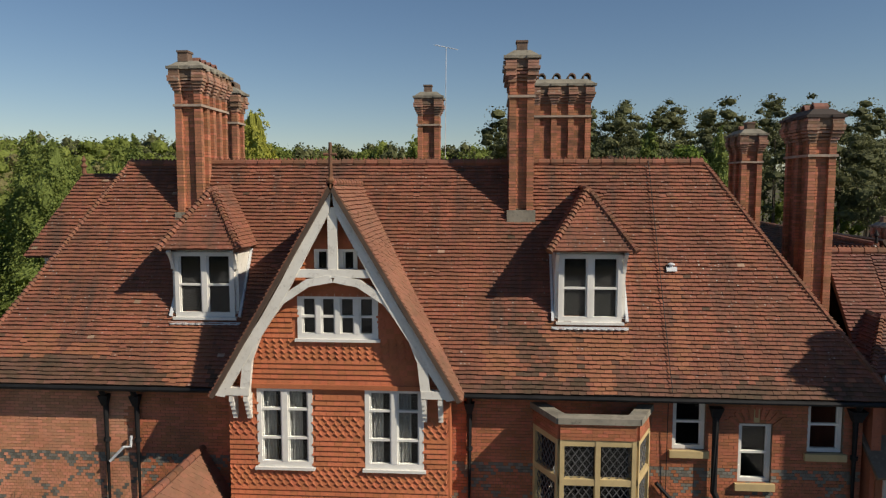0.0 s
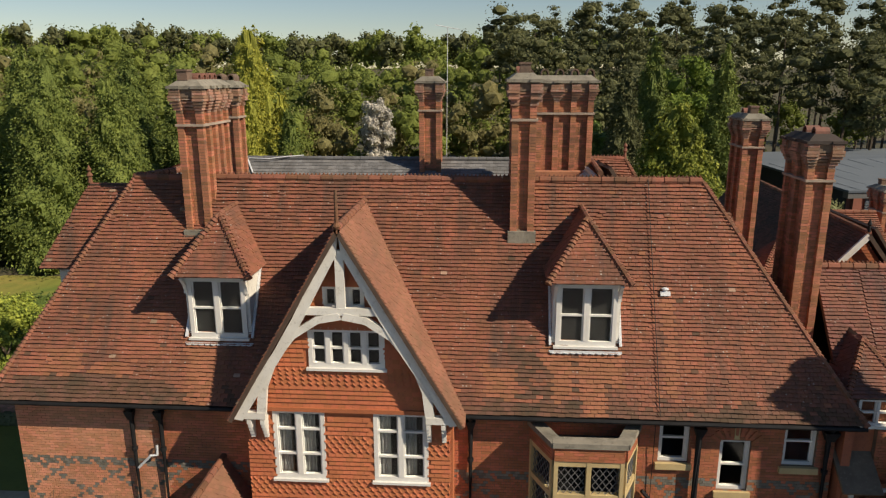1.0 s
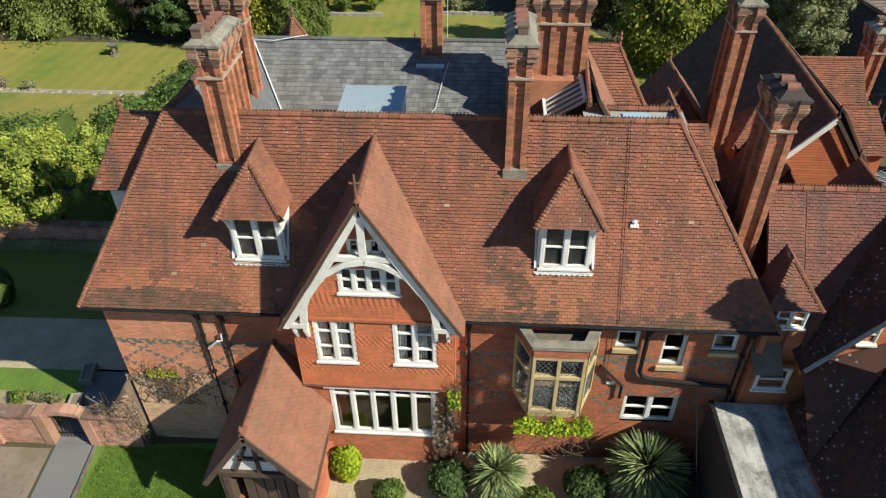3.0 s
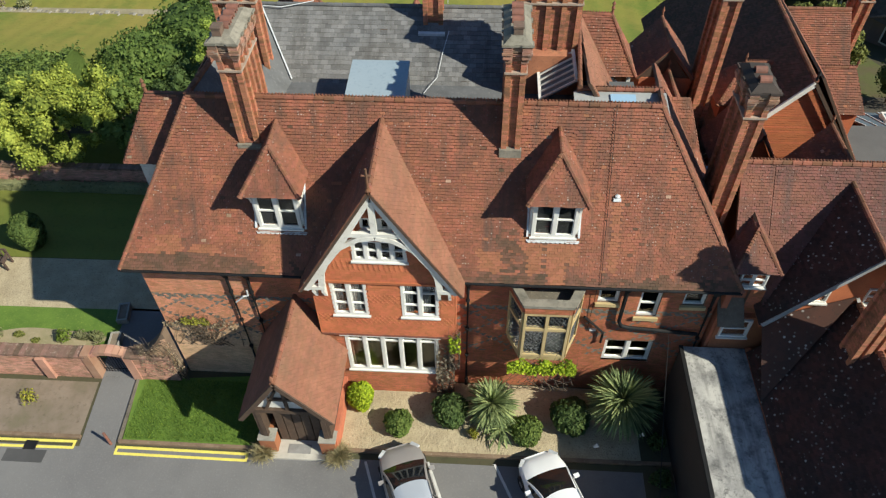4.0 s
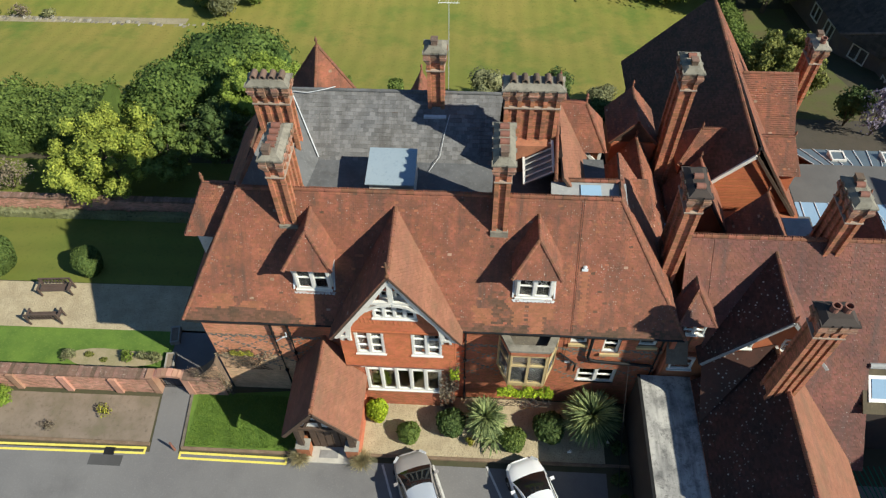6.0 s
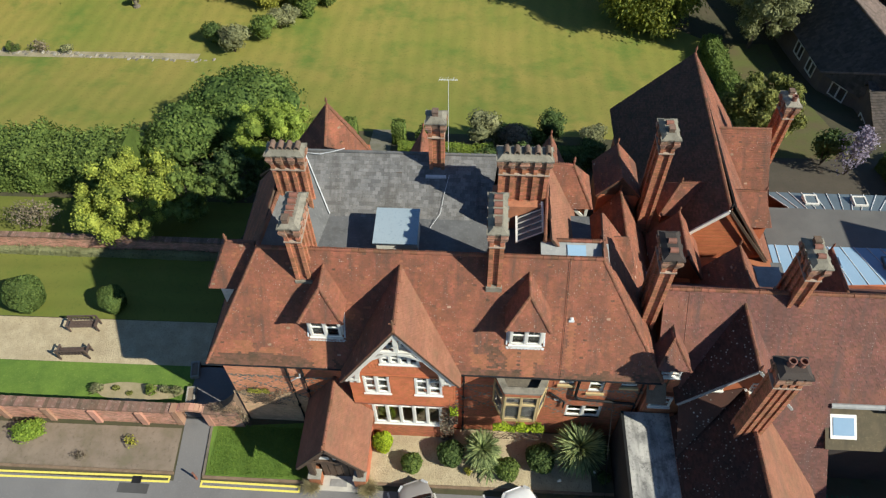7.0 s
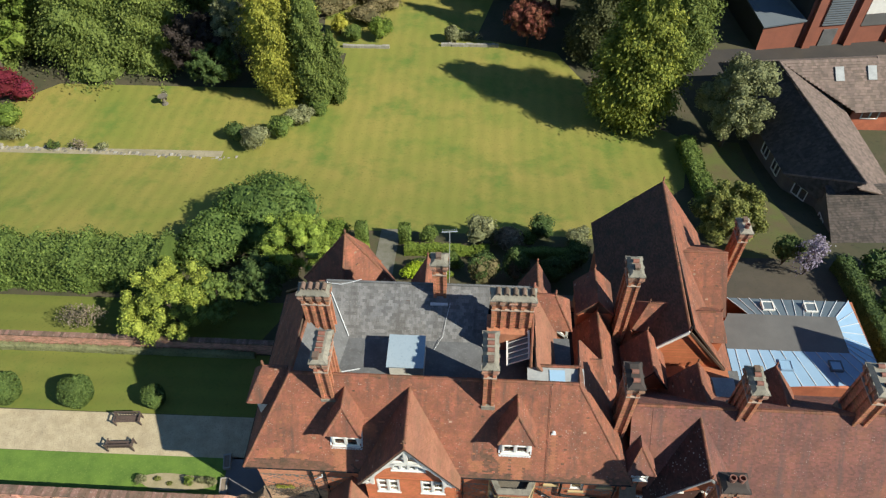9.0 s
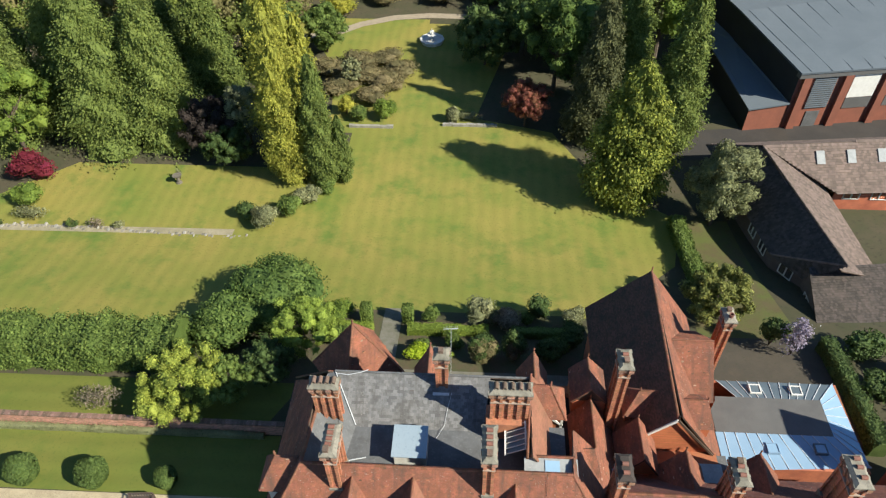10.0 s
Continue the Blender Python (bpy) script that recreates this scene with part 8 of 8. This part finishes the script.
# distant woods, joined
def wood(name, specs, leaf, label):
    rng = np.random.RandomState(len(name))
    m, tr = Mesh(), Mesh()
    for x, y, h, r, kind in specs:
        z = gz(x, y)
        s = 0.42 + 0.0022 * max(y - 60, 0)
        if kind == "far":
            broad(rng, h, r, -1.0, 480, s * 0.9, 20, m, (x, y, z), (0.7, 1.3), 1.0, 0.7)
        elif kind == "pine":
            broad(rng, h, r, h * 0.45, 2100 if y < 130 else 1300, s * 0.55, 30, m, (x, y, z), (0.5, 1.22), 0.6, 0.6)
            tr.tube([(x, y, z - 0.3), (x + 0.3, y, z + h * 0.5), (x, y, z + h * 0.8)], [0.3, 0.24, 0.1], 6)
        else:
            broad(rng, h, r, h * 0.05, 2600 if y < 118 else 1500, s * 0.56, 26, m, (x, y, z), (0.55, 1.28), 0.9, 0.58)
    ob = part(name, m, leaf, None)
    tagged(ob, label, "woodland", kind="stuff")
    if tr.v:
        tagged(part(name + "_trunks", tr, BARK), "bare trunks of the distant pines", "woodland", kind="stuff")


rng = np.random.RandomState(77)
w1, w2, w3 = [], [], []
def clear(x, y):
    return (28 < x < 75 and y < 110) or (-32 < x < 9 and y < 113) or (x < -32 and y < 88 and x > -70) or y < 80
for row, (y0, tall) in enumerate(((94, 0.62), (108, 0.75), (122, 0.85), (140, 0.9), (165, 0.95), (205, 1.0))):
    step = 6.6 + row * 0.9
    for x in np.arange(-85 - row * 22, 90 + row * 20, step):
        px, py = x + rng.uniform(-2, 2), y0 + rng.uniform(-5, 5)
        if clear(px, py):
            continue
        way = px / py
        pine = way > 0.02 + rng.uniform(-0.04, 0.04)
        h = 17.3 + py * (0.137 if pine else 0.086 if way < -0.42 else 0.066)
        h *= tall * rng.uniform(0.88, 1.03)
        if pine:
            w2.append((px, py, h, 6.0 * rng.uniform(0.85, 1.2), "pine"))
            if rng.rand() < 0.45:
                w1.append((px + 3, py - 4, h * 0.5, 4.5, "broad"))
        else:
            q = rng.rand()
            (w3 if q < 0.3 else w1).append((px, py, h, (6.5 + row * 0.3) * rng.uniform(0.85, 1.2), "broad"))
for x in np.arange(-44, 16, 4.6):
    px, py = x + rng.uniform(-1.5, 1.5), 116 + rng.uniform(-2, 4)
    (w3 if rng.rand() < 0.45 else w1).append((px, py, rng.uniform(8, 15), 4.4 * rng.uniform(0.9, 1.2), "broad"))
for x, y in ((-75, 60), (-82, 68), (-90, 55), (-78, 78), (-70, 50), (-86, 46), (-74, 40), (-95, 38), (-80, 30), (80, 70), (86, 60), (78, 50), (90, 80)):
    w1.append((x, y, 15 * rng.uniform(0.9, 1.2), 5.5, "broad"))
for y0 in (420, 448):
    for x in np.arange(-330, 120, 10.5):
        px = x + rng.uniform(-3, 3)
        (w2 if rng.rand() < 0.5 else w1).append((px, y0 + rng.uniform(-6, 6), 22 * rng.uniform(0.8, 1.12) + (6 if px < -190 else 0), 8.0 * rng.uniform(0.8, 1.2), "far"))
# unseen row to the south, added to darken what the windows reflect
for x in np.arange(-150, 160, 9.0):
    (w1 if rng.rand() < 0.6 else w2).append((x, -84 + rng.uniform(-7, 7), rng.uniform(13, 18), 6.5, "far"))
wood("spring_woodland", w1, L_WOOD1, "fresh green spring woodland beyond the garden, plus an unseen added row to the south")
wood("budding_woodland", w3, L_WOOD2, "pale budding woodland beyond the garden")
wood("pine_woodland", w2, L_PINE, "tall dark Scots pines beyond the garden, plus an unseen added row to the south")

# ---- cars ----
CAR_WHITE = mat("white_car_paint", (0.78, 0.79, 0.80), (0.76, 0.77, 0.78), (0.77, 0.78, 0.79), 0.5, 5.0, 0.18, 0.0, spec=0.6)
CAR_SILVER = mat("silver_car_paint", (0.34, 0.32, 0.31), (0.32, 0.30, 0.29), (0.33, 0.31, 0.30), 0.5, 5.0, 0.3, 0.0, metal=0.15, spec=0.6)
CAR_ROOF = mat("pale_car_roof", (0.42, 0.46, 0.52), (0.40, 0.44, 0.50), (0.41, 0.45, 0.51), 0.5, 5.0, 0.2, 0.0, metal=0.1, spec=0.6)
CAR_GLASS = mat("dark_car_glass", (0.012, 0.014, 0.016), (0.015, 0.016, 0.018), (0.012, 0.014, 0.016), 1.0, 5.0, 0.06, 0.0, spec=0.7)
TYRE = mat("tyre_rubber", (0.02, 0.02, 0.02), None, None, 3.0, 30.0, 0.85, 0.2)
RIM = mat("alloy_rim", (0.5, 0.5, 0.52), None, None, 3.0, 30.0, 0.35, 0.05, metal=0.8)
LAMPGLASS = mat("headlamp", (0.6, 0.62, 0.64), None, None, 3.0, 30.0, 0.1, 0.0, spec=0.8)
TAIL = mat("red_tail_lamp", (0.45, 0.02, 0.02), None, None, 3.0, 30.0, 0.15, 0.0)


def car(x, y, turn, paint, roof_paint, label):
    """A parked hatchback: lofted body, glasshouse, roof, wheels, lamps and mirrors; its nose along +y before turning."""
    ob = thing("parked_car", (x, y, 0.015), label, "car", "cars in the bays")
    m4 = pose(x, y, 0.015, 0, 0, turn)

    def loft(sections, smooth=True):
        m = Mesh()
        m.smooth = smooth
        n = len(sections[0])
        m.v = [p for s in sections for p in s]
        m.f = [(i * n + j, i * n + j + 1, (i + 1) * n + j + 1, (i + 1) * n + j) for i in range(len(sections) - 1) for j in range(n - 1)]
        m.f += [tuple(range(n)), tuple((len(sections) - 1) * n + j for j in range(n))[::-1]]
        return m

    def ring(yy, w, top, crown=0.03, low=0.22):
        half = [(w * 0.9, low), (w, low + 0.12), (w, low + 0.34), (w * 0.97, top - 0.06), (w * 0.88, top), (w * 0.45, top + crown), (0, top + crown * 1.25)]
        return [(-a, yy, b) for a, b in half] + [(a, yy, b) for a, b in half[-2::-1]]
    body = [ring(-2.08, 0.62, 0.72, 0.0), ring(-2.03, 0.80, 0.84, 0.01), ring(-1.7, 0.87, 0.92), ring(-1.0, 0.89, 0.93), ring(0.2, 0.89, 0.92), ring(0.85, 0.88, 0.93), ring(1.3, 0.86, 0.88), ring(1.7, 0.80, 0.80), ring(1.95, 0.70, 0.70, 0.02), ring(2.1, 0.48, 0.58, 0.0)]
    b = part("body", place(m4, loft(body)), paint, ob)

    def shell(yy, u):
        """A point of the rounded cabin: yy along the car, u from -1 to 1 across it."""
        if yy > 0.1:
            hgt = 0.5 * (1 - ((yy - 0.1) / 1.05) ** 1.5)
        elif yy > -1.2:
            hgt = 0.5 + 0.05 * math.sin(math.pi * (0.1 - yy) / 1.3)
        else:
            hgt = 0.5 * (1 - ((-1.2 - yy) / 0.75) ** 1.7)
        hgt, a, sg = max(hgt, 0.0), abs(u), 1 if u > 0 else -1
        inset = 0.2 * hgt / 0.5
        if a > 0.78:
            t = (1 - a) / 0.22
            return (sg * (0.83 - inset * t), yy, 0.9 + hgt * 0.92 * t)
        return (sg * (0.83 - inset) * a / 0.78, yy + (0.1 * (1 - (a / 0.78) ** 2) if yy > 0.1 else 0.0), 0.9 + hgt * (0.92 + 0.09 * (1 - (a / 0.78) ** 2)))

    def skin(y0, y1, u0, u1, up=0.0):
        g, ny, nu = Mesh(), 8, 8
        g.smooth = True
        for i in range(ny + 1):
            for j in range(nu + 1):
                px, py, pz = shell(y0 + (y1 - y0) * i / ny, u0 + (u1 - u0) * j / nu)
                g.v.append((px * (1 + up), py, pz + up))
        g.f = [(i * (nu + 1) + j, i * (nu + 1) + j + 1, (i + 1) * (nu + 1) + j + 1, (i + 1) * (nu + 1) + j) for i in range(ny) for j in range(nu)]
        return place(m4, g)
    part("windscreen", skin(0.12, 1.12, -0.74, 0.74), CAR_GLASS, ob)
    part("rear_window", skin(-1.92, -1.28, -0.74, 0.74), CAR_GLASS, ob)
    part("roof", skin(-1.3, 0.14, -0.8, 0.8, 0.008), roof_paint, ob)
    for s in (-1, 1):
        part("side_window", skin(-1.75, 0.95, s * 0.8, s * 0.985), CAR_GLASS, ob)
        part("front_pillar", skin(0.1, 1.13, s * 0.73, s * 0.83, 0.006), paint, ob)
        part("rear_pillar", skin(-1.93, -1.2, s * 0.72, s * 0.995, 0.006), paint, ob)
        part("roof_rail", skin(-1.25, 0.14, s * 0.78, s * 0.84, 0.016), paint, ob)
    for s in (-1, 1):
        part("centre_pillar", place(m4, Mesh().bar((s * 0.825, -0.4, 0.92), (s * 0.65, -0.48, 1.38), 0.07, 0.03)), CAR_GLASS, ob)
        part("mirror", place(m4, Mesh().box(s * 0.9 - 0.1 + 0.05 * s, s * 0.9 + 0.1 + 0.05 * s, 0.62, 0.74, 0.93, 1.06)), paint, ob)
        part("headlight", place(m4, Mesh().bar((s * 0.72, 1.72, 0.74), (s * 0.5, 1.98, 0.66), 0.2, 0.1)), LAMPGLASS, ob)
        part("tail_light", place(m4, Mesh().box(s * 0.74 - 0.09, s * 0.74 + 0.09, -2.07, -1.92, 0.66, 0.9)), TAIL, ob)
        for wy in (-1.28, 1.3):
            w = part("wheel", place(m4 @ pose(s * 0.8, wy, 0.31, 0, 90, 0), Mesh().lathe([(0.2, -0.1), (0.29, -0.1), (0.31, -0.06), (0.31, 0.06), (0.29, 0.1), (0.2, 0.1)], (0, 0, 0), 18)), TYRE, ob)
            part("rim", place(m4 @ pose(s * 0.8, wy, 0.31, 0, 90, 0), Mesh().lathe([(0.2, -0.09), (0.05, -0.11), (0.05, 0.11), (0.2, 0.09)], (0, 0, 0), 14)), RIM, w)
    part("grille", place(m4, Mesh().bar((-0.4, 2.06, 0.5), (0.4, 2.06, 0.5), 0.06, 0.14)), BLACK, ob)
    for s in (-1, 1):
        part("wiper", place(m4, Mesh().bar((s * 0.1, 1.0, 0.97), (s * 0.1 - 0.5 * s + 0.2, 0.84, 1.04), 0.02, 0.02)), BLACK, ob)
    return ob


car(-2.2, 10.25, 21, CAR_SILVER, CAR_ROOF, "silver-grey hatchback parked nose-in to the gravel bed")
car(3.05, 10.2, 23, CAR_WHITE, CAR_WHITE, "white hatchback parked nose-in to the gravel bed")

# ---- garden furniture and small things ----
BENCH = mat("weathered_bench_wood", (0.11, 0.075, 0.06), (0.08, 0.055, 0.045), None, 3.0, 30.0, 0.8, 0.3)


def bench(x, y, turn):
    m4 = pose(x, y, 0.03, 0, 0, turn)
    ob = thing("garden_bench", (x, y, 0.03), "dark slatted wooden bench on the gravel walk", "bench", "benches on the gravel walk")
    for i in range(5):
        part("seat_slat", place(m4, Mesh().box(-0.85, 0.85, -0.22 + i * 0.1, -0.14 + i * 0.1, 0.42, 0.45)), BENCH, ob)
    for i in range(9):
        part("back_slat", place(m4, Mesh().box(-0.78 + i * 0.19, -0.72 + i * 0.19, 0.29, 0.32, 0.48, 0.86)), BENCH, ob)
    part("back_rail", place(m4, Mesh().box(-0.88, 0.88, 0.27, 0.33, 0.86, 0.94)), BENCH, ob)
    for s in (-1, 1):
        part("leg", place(m4, Mesh().box(s * 0.85 - 0.04, s * 0.85 + 0.04, -0.27, -0.19, 0, 0.64)), BENCH, ob)
        part("leg", place(m4, Mesh().box(s * 0.85 - 0.04, s * 0.85 + 0.04, 0.26, 0.34, 0, 0.9)), BENCH, ob)
        part("arm", place(m4, Mesh().box(s * 0.85 - 0.05, s * 0.85 + 0.05, -0.32, 0.28, 0.64, 0.68)), BENCH, ob)


bench(-23.45, 20.75, 4)
bench(-23.3, 18.95, 184)

for x, y, t in ((-15.95, 18.2, 12), (-15.75, 16.6, 8)):
    ob = thing("planter_trough", (x, y, 0.03), "small white-edged planting trough on the path", "planter")
    part("trough", place(pose(x, y, 0.03, 0, 0, t), Mesh().box(-0.24, 0.24, -0.5, -0.42, 0, 0.3).box(-0.24, 0.24, 0.42, 0.5, 0, 0.3).box(-0.24, -0.17, -0.42, 0.42, 0, 0.3).box(0.17, 0.24, -0.42, 0.42, 0, 0.3)), PAVING, ob)
    part("soil", place(pose(x, y, 0.03, 0, 0, t), Mesh().box(-0.17, 0.17, -0.42, 0.42, 0, 0.24)), SOIL, ob)
bol = thing("bollard", (-14.2, 12.0, 0.02), "short reddish wooden marker post", "post")
part("post", Mesh().tube([(-14.2, 12.0, 0.0), (-14.2, 12.02, 0.85)], [0.06, 0.05], 8), POT, bol)
tagged(part("drain_cover", Mesh().box(-17.6, -17.1, 11.62, 12.0, 0.016, 0.026), BLACK), "rusty drain grating in the tarmac", "drain cover")
tagged(part("tarmac_patch", Mesh().box(-18.2, -16.6, 11.1, 11.62, 0.016, 0.021), mat("dark_tarmac_patch", (0.09, 0.088, 0.088), None, None, 0.5, 40.0, 0.9, 0.3)), "darker patched tarmac beside the drain", "road patch", kind="structure")
tagged(part("door_mat", Mesh().box(-7.18, -6.3, 11.95, 12.33, 0.112, 0.125), mat("grey_ribbed_mat", (0.3, 0.29, 0.28), None, None, 3.0, 30.0, 0.95, 0.3)), "ribbed grey mat on the doorstep", "mat")

FX, FY = -8.2, 98.6
fz = gz(FX, FY)
fo = thing("fountain", (FX, FY, fz), "white tiered stone fountain on the far lawn", "fountain")
FS = mat("white_fountain_stone", (0.7, 0.69, 0.66), (0.6, 0.59, 0.56), None, 2.0, 20.0, 0.7, 0.2)
part("basin", Mesh().lathe([(1.7, 0), (1.75, 0.45), (1.9, 0.5), (1.9, 0.6), (1.6, 0.6), (1.55, 0.3), (0.2, 0.3)], (FX, FY, fz), 10), FS, fo)
part("pedestal", Mesh().lathe([(0.35, 0.3), (0.2, 0.5), (0.18, 1.0), (0.75, 1.25), (0.78, 1.32), (0.2, 1.25), (0.12, 1.7), (0.35, 1.85), (0.1, 1.9), (0.0, 2.3)], (FX, FY, fz), 12), FS, fo)
bb = thing("stone_birdbath", (-36.1, 62.4, gz(-36, 62.4)), "weathered stone birdbath on the lawn", "birdbath")
part("shaft", Mesh().lathe([(0.4, 0), (0.35, 0.15), (0.2, 0.25), (0.18, 0.9), (0.5, 1.05), (0.55, 1.15), (0.4, 1.12)], (-36.1, 62.4, gz(-36, 62.4)), 12), STONE, bb)
bush(-36.2, 63.2, 0.9, 0.9, 1.6, L_OLIVE, "upright plant behind the birdbath", 401, 300, 0.14)
# stone edging across the lawn
edge = thing("stone_edging", (-40, 53.5, gz(-40, 53.5)), "low broken stone edging across the lawn", "stone edging")
rs = np.random.RandomState(5)
for i in range(90):
    x = -62 + i * 0.41
    z = gz(x, 53.4)
    w, h = rs.uniform(0.15, 0.4), rs.uniform(0.06, 0.2)
    yy = 53.3 + 0.5 * math.sin(i * 0.05) + rs.uniform(-0.35, 0.35)
    st = Mesh()
    st.add([(x, yy - 0.25, z - 0.05), (x + w, yy - 0.22, z - 0.05), (x + w, yy + 0.25, z - 0.05), (x, yy + 0.22, z - 0.05), (x + 0.05, yy - 0.18, z + h), (x + w - 0.06, yy - 0.15, z + h * 0.9), (x + w - 0.04, yy + 0.17, z + h), (x + 0.04, yy + 0.15, z + h * 1.05)],
           [(4, 5, 6, 7), (0, 1, 5, 4), (1, 2, 6, 5), (2, 3, 7, 6), (3, 0, 4, 7)])
    part("stone", st, CAP if i % 3 else PAVING, edge)
for i, (x, w, h, lf) in enumerate(((-42.5, 2.6, 1.3, L_GREY), (-39.8, 1.8, 0.8, L_OLIVE), (-45.3, 0.9, 1.2, L_MID), (-45.2, 1.6, 0.7, L_DARK), (-53.5, 1.2, 0.6, L_DARK))):
    bush(x, 53.9, w, 1.2, h, lf, "low plant growing on the stone edging", 410 + i, 400, 0.16)
for nm, x0, x1, y in (("bed_edging", -17.6, -11.6, 75.2), ("bed_edging", -5.3, 2.2, 76.0)):
    eo = thing(nm, ((x0 + x1) / 2, y, gz(x0, y)), "low stone wall edging the far bed", "stone edging")
    for i in range(int((x1 - x0) / 0.45)):
        x = x0 + i * 0.45
        part("stone", Mesh().box(x, x + 0.43, y + rs.uniform(-0.04, 0.04), y + 0.4, gz(x, y) - 0.1, gz(x, y) + rs.uniform(0.3, 0.4)), PAVING, eo)
# yard clutter
ng = thing("green_netting", (19, 11, 0.02), "green netting spread over the service yard", "netting")
nm_ = Mesh()
for i in range(10):
    nm_.tube([(16.8 + i * 0.25, 12.4, 1.2), (17.2 + i * 0.25, 11.0, 1.0 + 0.1 * math.sin(i)), (17.0 + i * 0.25, 9.5, 0.05)], 0.03, 5)
part("mesh", nm_, mat("green_net", (0.02, 0.16, 0.08), None, None, 3.0, 20.0, 0.8, 0.1), ng)
pipe_feet = thing("soil_pipe", (16.9, 33, 0), "white pipe above the yard", "pipe")
part("pipe", Mesh().tube([(29.5, 38.6, -2.5), (31.0, 41.2, -2.2)], 0.06, 6), FLASHING, pipe_feet)

cab = thing("hanging_cable", (6.55, 9.85, 0.02), "thin dark cable slung from the wall to a stake", "cable")
part("stake", Mesh().tube([(6.55, 9.85, 0.0), (6.55, 9.85, 0.35)], 0.03, 6), WOOD, cab)
part("cable", Mesh().tube([(6.55, 9.85, 0.3), (6.6, 11.5, 1.6), (6.65, 13.4, 3.3), (6.9, 15.4, 4.25)], 0.014, 5), BLACK, cab)
# garden spotlights in the gravel
for x, y in ((4.6, 12.75), (6.4, 13.3)):
    sp = thing("garden_spotlight", (x, y, 0.05), "small white garden spotlight on a spike in the gravel", "lamp", "garden spotlights")
    part("spike", Mesh().tube([(x, y, 0.0), (x, y, 0.22)], 0.015, 6), BLACK, sp)
    part("lamp_head", Mesh().tube([(x - 0.06, y, 0.22), (x + 0.1, y + 0.03, 0.32)], [0.05, 0.085], 10), WHITE, sp)

# ---- single pieces nearest the camera ----
shared = {}


def piece(name, key, mesh, material, parent, m4):
    """One loose piece on its roof or wall; alike pieces share a mesh."""
    k = (name, key, material.name)
    if k not in shared:
        shared[k] = mesh().data(name, material)
    ob = new(name, shared[k])
    ob.parent = parent
    ob.matrix_parent_inverse = Matrix.Translation(parent.matrix_basis.translation).inverted() if parent.type == "EMPTY" else Matrix()
    ob.matrix_basis = m4
    return ob


def axes(o, U, V, N):
    return Matrix(((U.x, V.x, N.x, o.x), (U.y, V.y, N.y, o.y), (U.z, V.z, N.z, o.z), (0, 0, 0, 1)))


for name, parent, a, U, V, N, r, low, high, key, material in SINGLES:
    w, h = round(r[1] - r[0], 3), round(r[3] - r[2], 3)
    piece(name, (w, h), lambda: Mesh().pieces((0, 0, 0), (1, 0, 0), (0, 1, 0), (0, 0, 1), [(0, w, 0, h)], low, high), KINDS.get(key) or material or CLAY, parent,
          axes(a + U * r[0] + V * r[2], U, V, N) @ Matrix.Rotation(random.uniform(-0.012, 0.012), 4, "Z"))


def hung_tile(point):
    m = Mesh()
    if point:
        return m.add([(-0.082, -0.042, 0.05), (0, -0.046, -0.02), (0.082, -0.042, 0.05), (0.082, -0.006, 0.14), (-0.082, -0.006, 0.14), (-0.082, 0, 0.05), (0, 0, -0.02), (0.082, 0, 0.05)], [(0, 1, 2, 3, 4), (0, 5, 6, 1), (1, 6, 7, 2)])
    return m.add([(-0.082, -0.042, 0), (0.082, -0.042, 0), (0.082, -0.006, 0.13), (-0.082, -0.006, 0.13), (-0.082, 0, 0), (0.082, 0, 0)], [(0, 1, 2, 3), (0, 4, 5, 1)])


for c, z, point in HUNG_SINGLES:
    piece("hung_tile", point, lambda: hung_tile(point), HUNG, house, pose(c, GY, z, 0, random.uniform(-0.6, 0.6), 0))


def ridge_tile(ln, r):
    m = Mesh().tube([(0, 0, 0), (ln, 0, 0)], [r * 1.05, r * 0.95], 8)
    for k in range(3):
        m.bar((ln * (k + 0.5) / 3, 0, r * 0.6), (ln * (k + 0.5) / 3, 0, r + 0.035), 0.06, 0.035)
    return m


for p0, p1, n, parent, r, material in RIDGES:
    d = (p1 - p0).normalized()
    s = Vector((0, 0, 1)).cross(d).normalized()
    ln = (p1 - p0).length / n * 0.97
    for i in range(n):
        piece("ridge_tile", ln, lambda: ridge_tile(ln, r), material, parent, axes(p0.lerp(p1, i / n) + Vector((0, random.uniform(-0.008, 0.008), random.uniform(-0.008, 0.008))), d, s, d.cross(s)))
for parent, x0, x1, y, deep, z in COPINGS:
    for i in range(int((x1 - x0) / 0.23)):
        piece("coping_brick", deep, lambda: Mesh().box(0, 0.22, 0, deep, 0, 0.11), COPING, parent, pose(x0 + i * 0.23, y + random.uniform(-0.012, 0.012), z + random.uniform(-0.012, 0.0), 0, 0, random.uniform(-1, 1)))
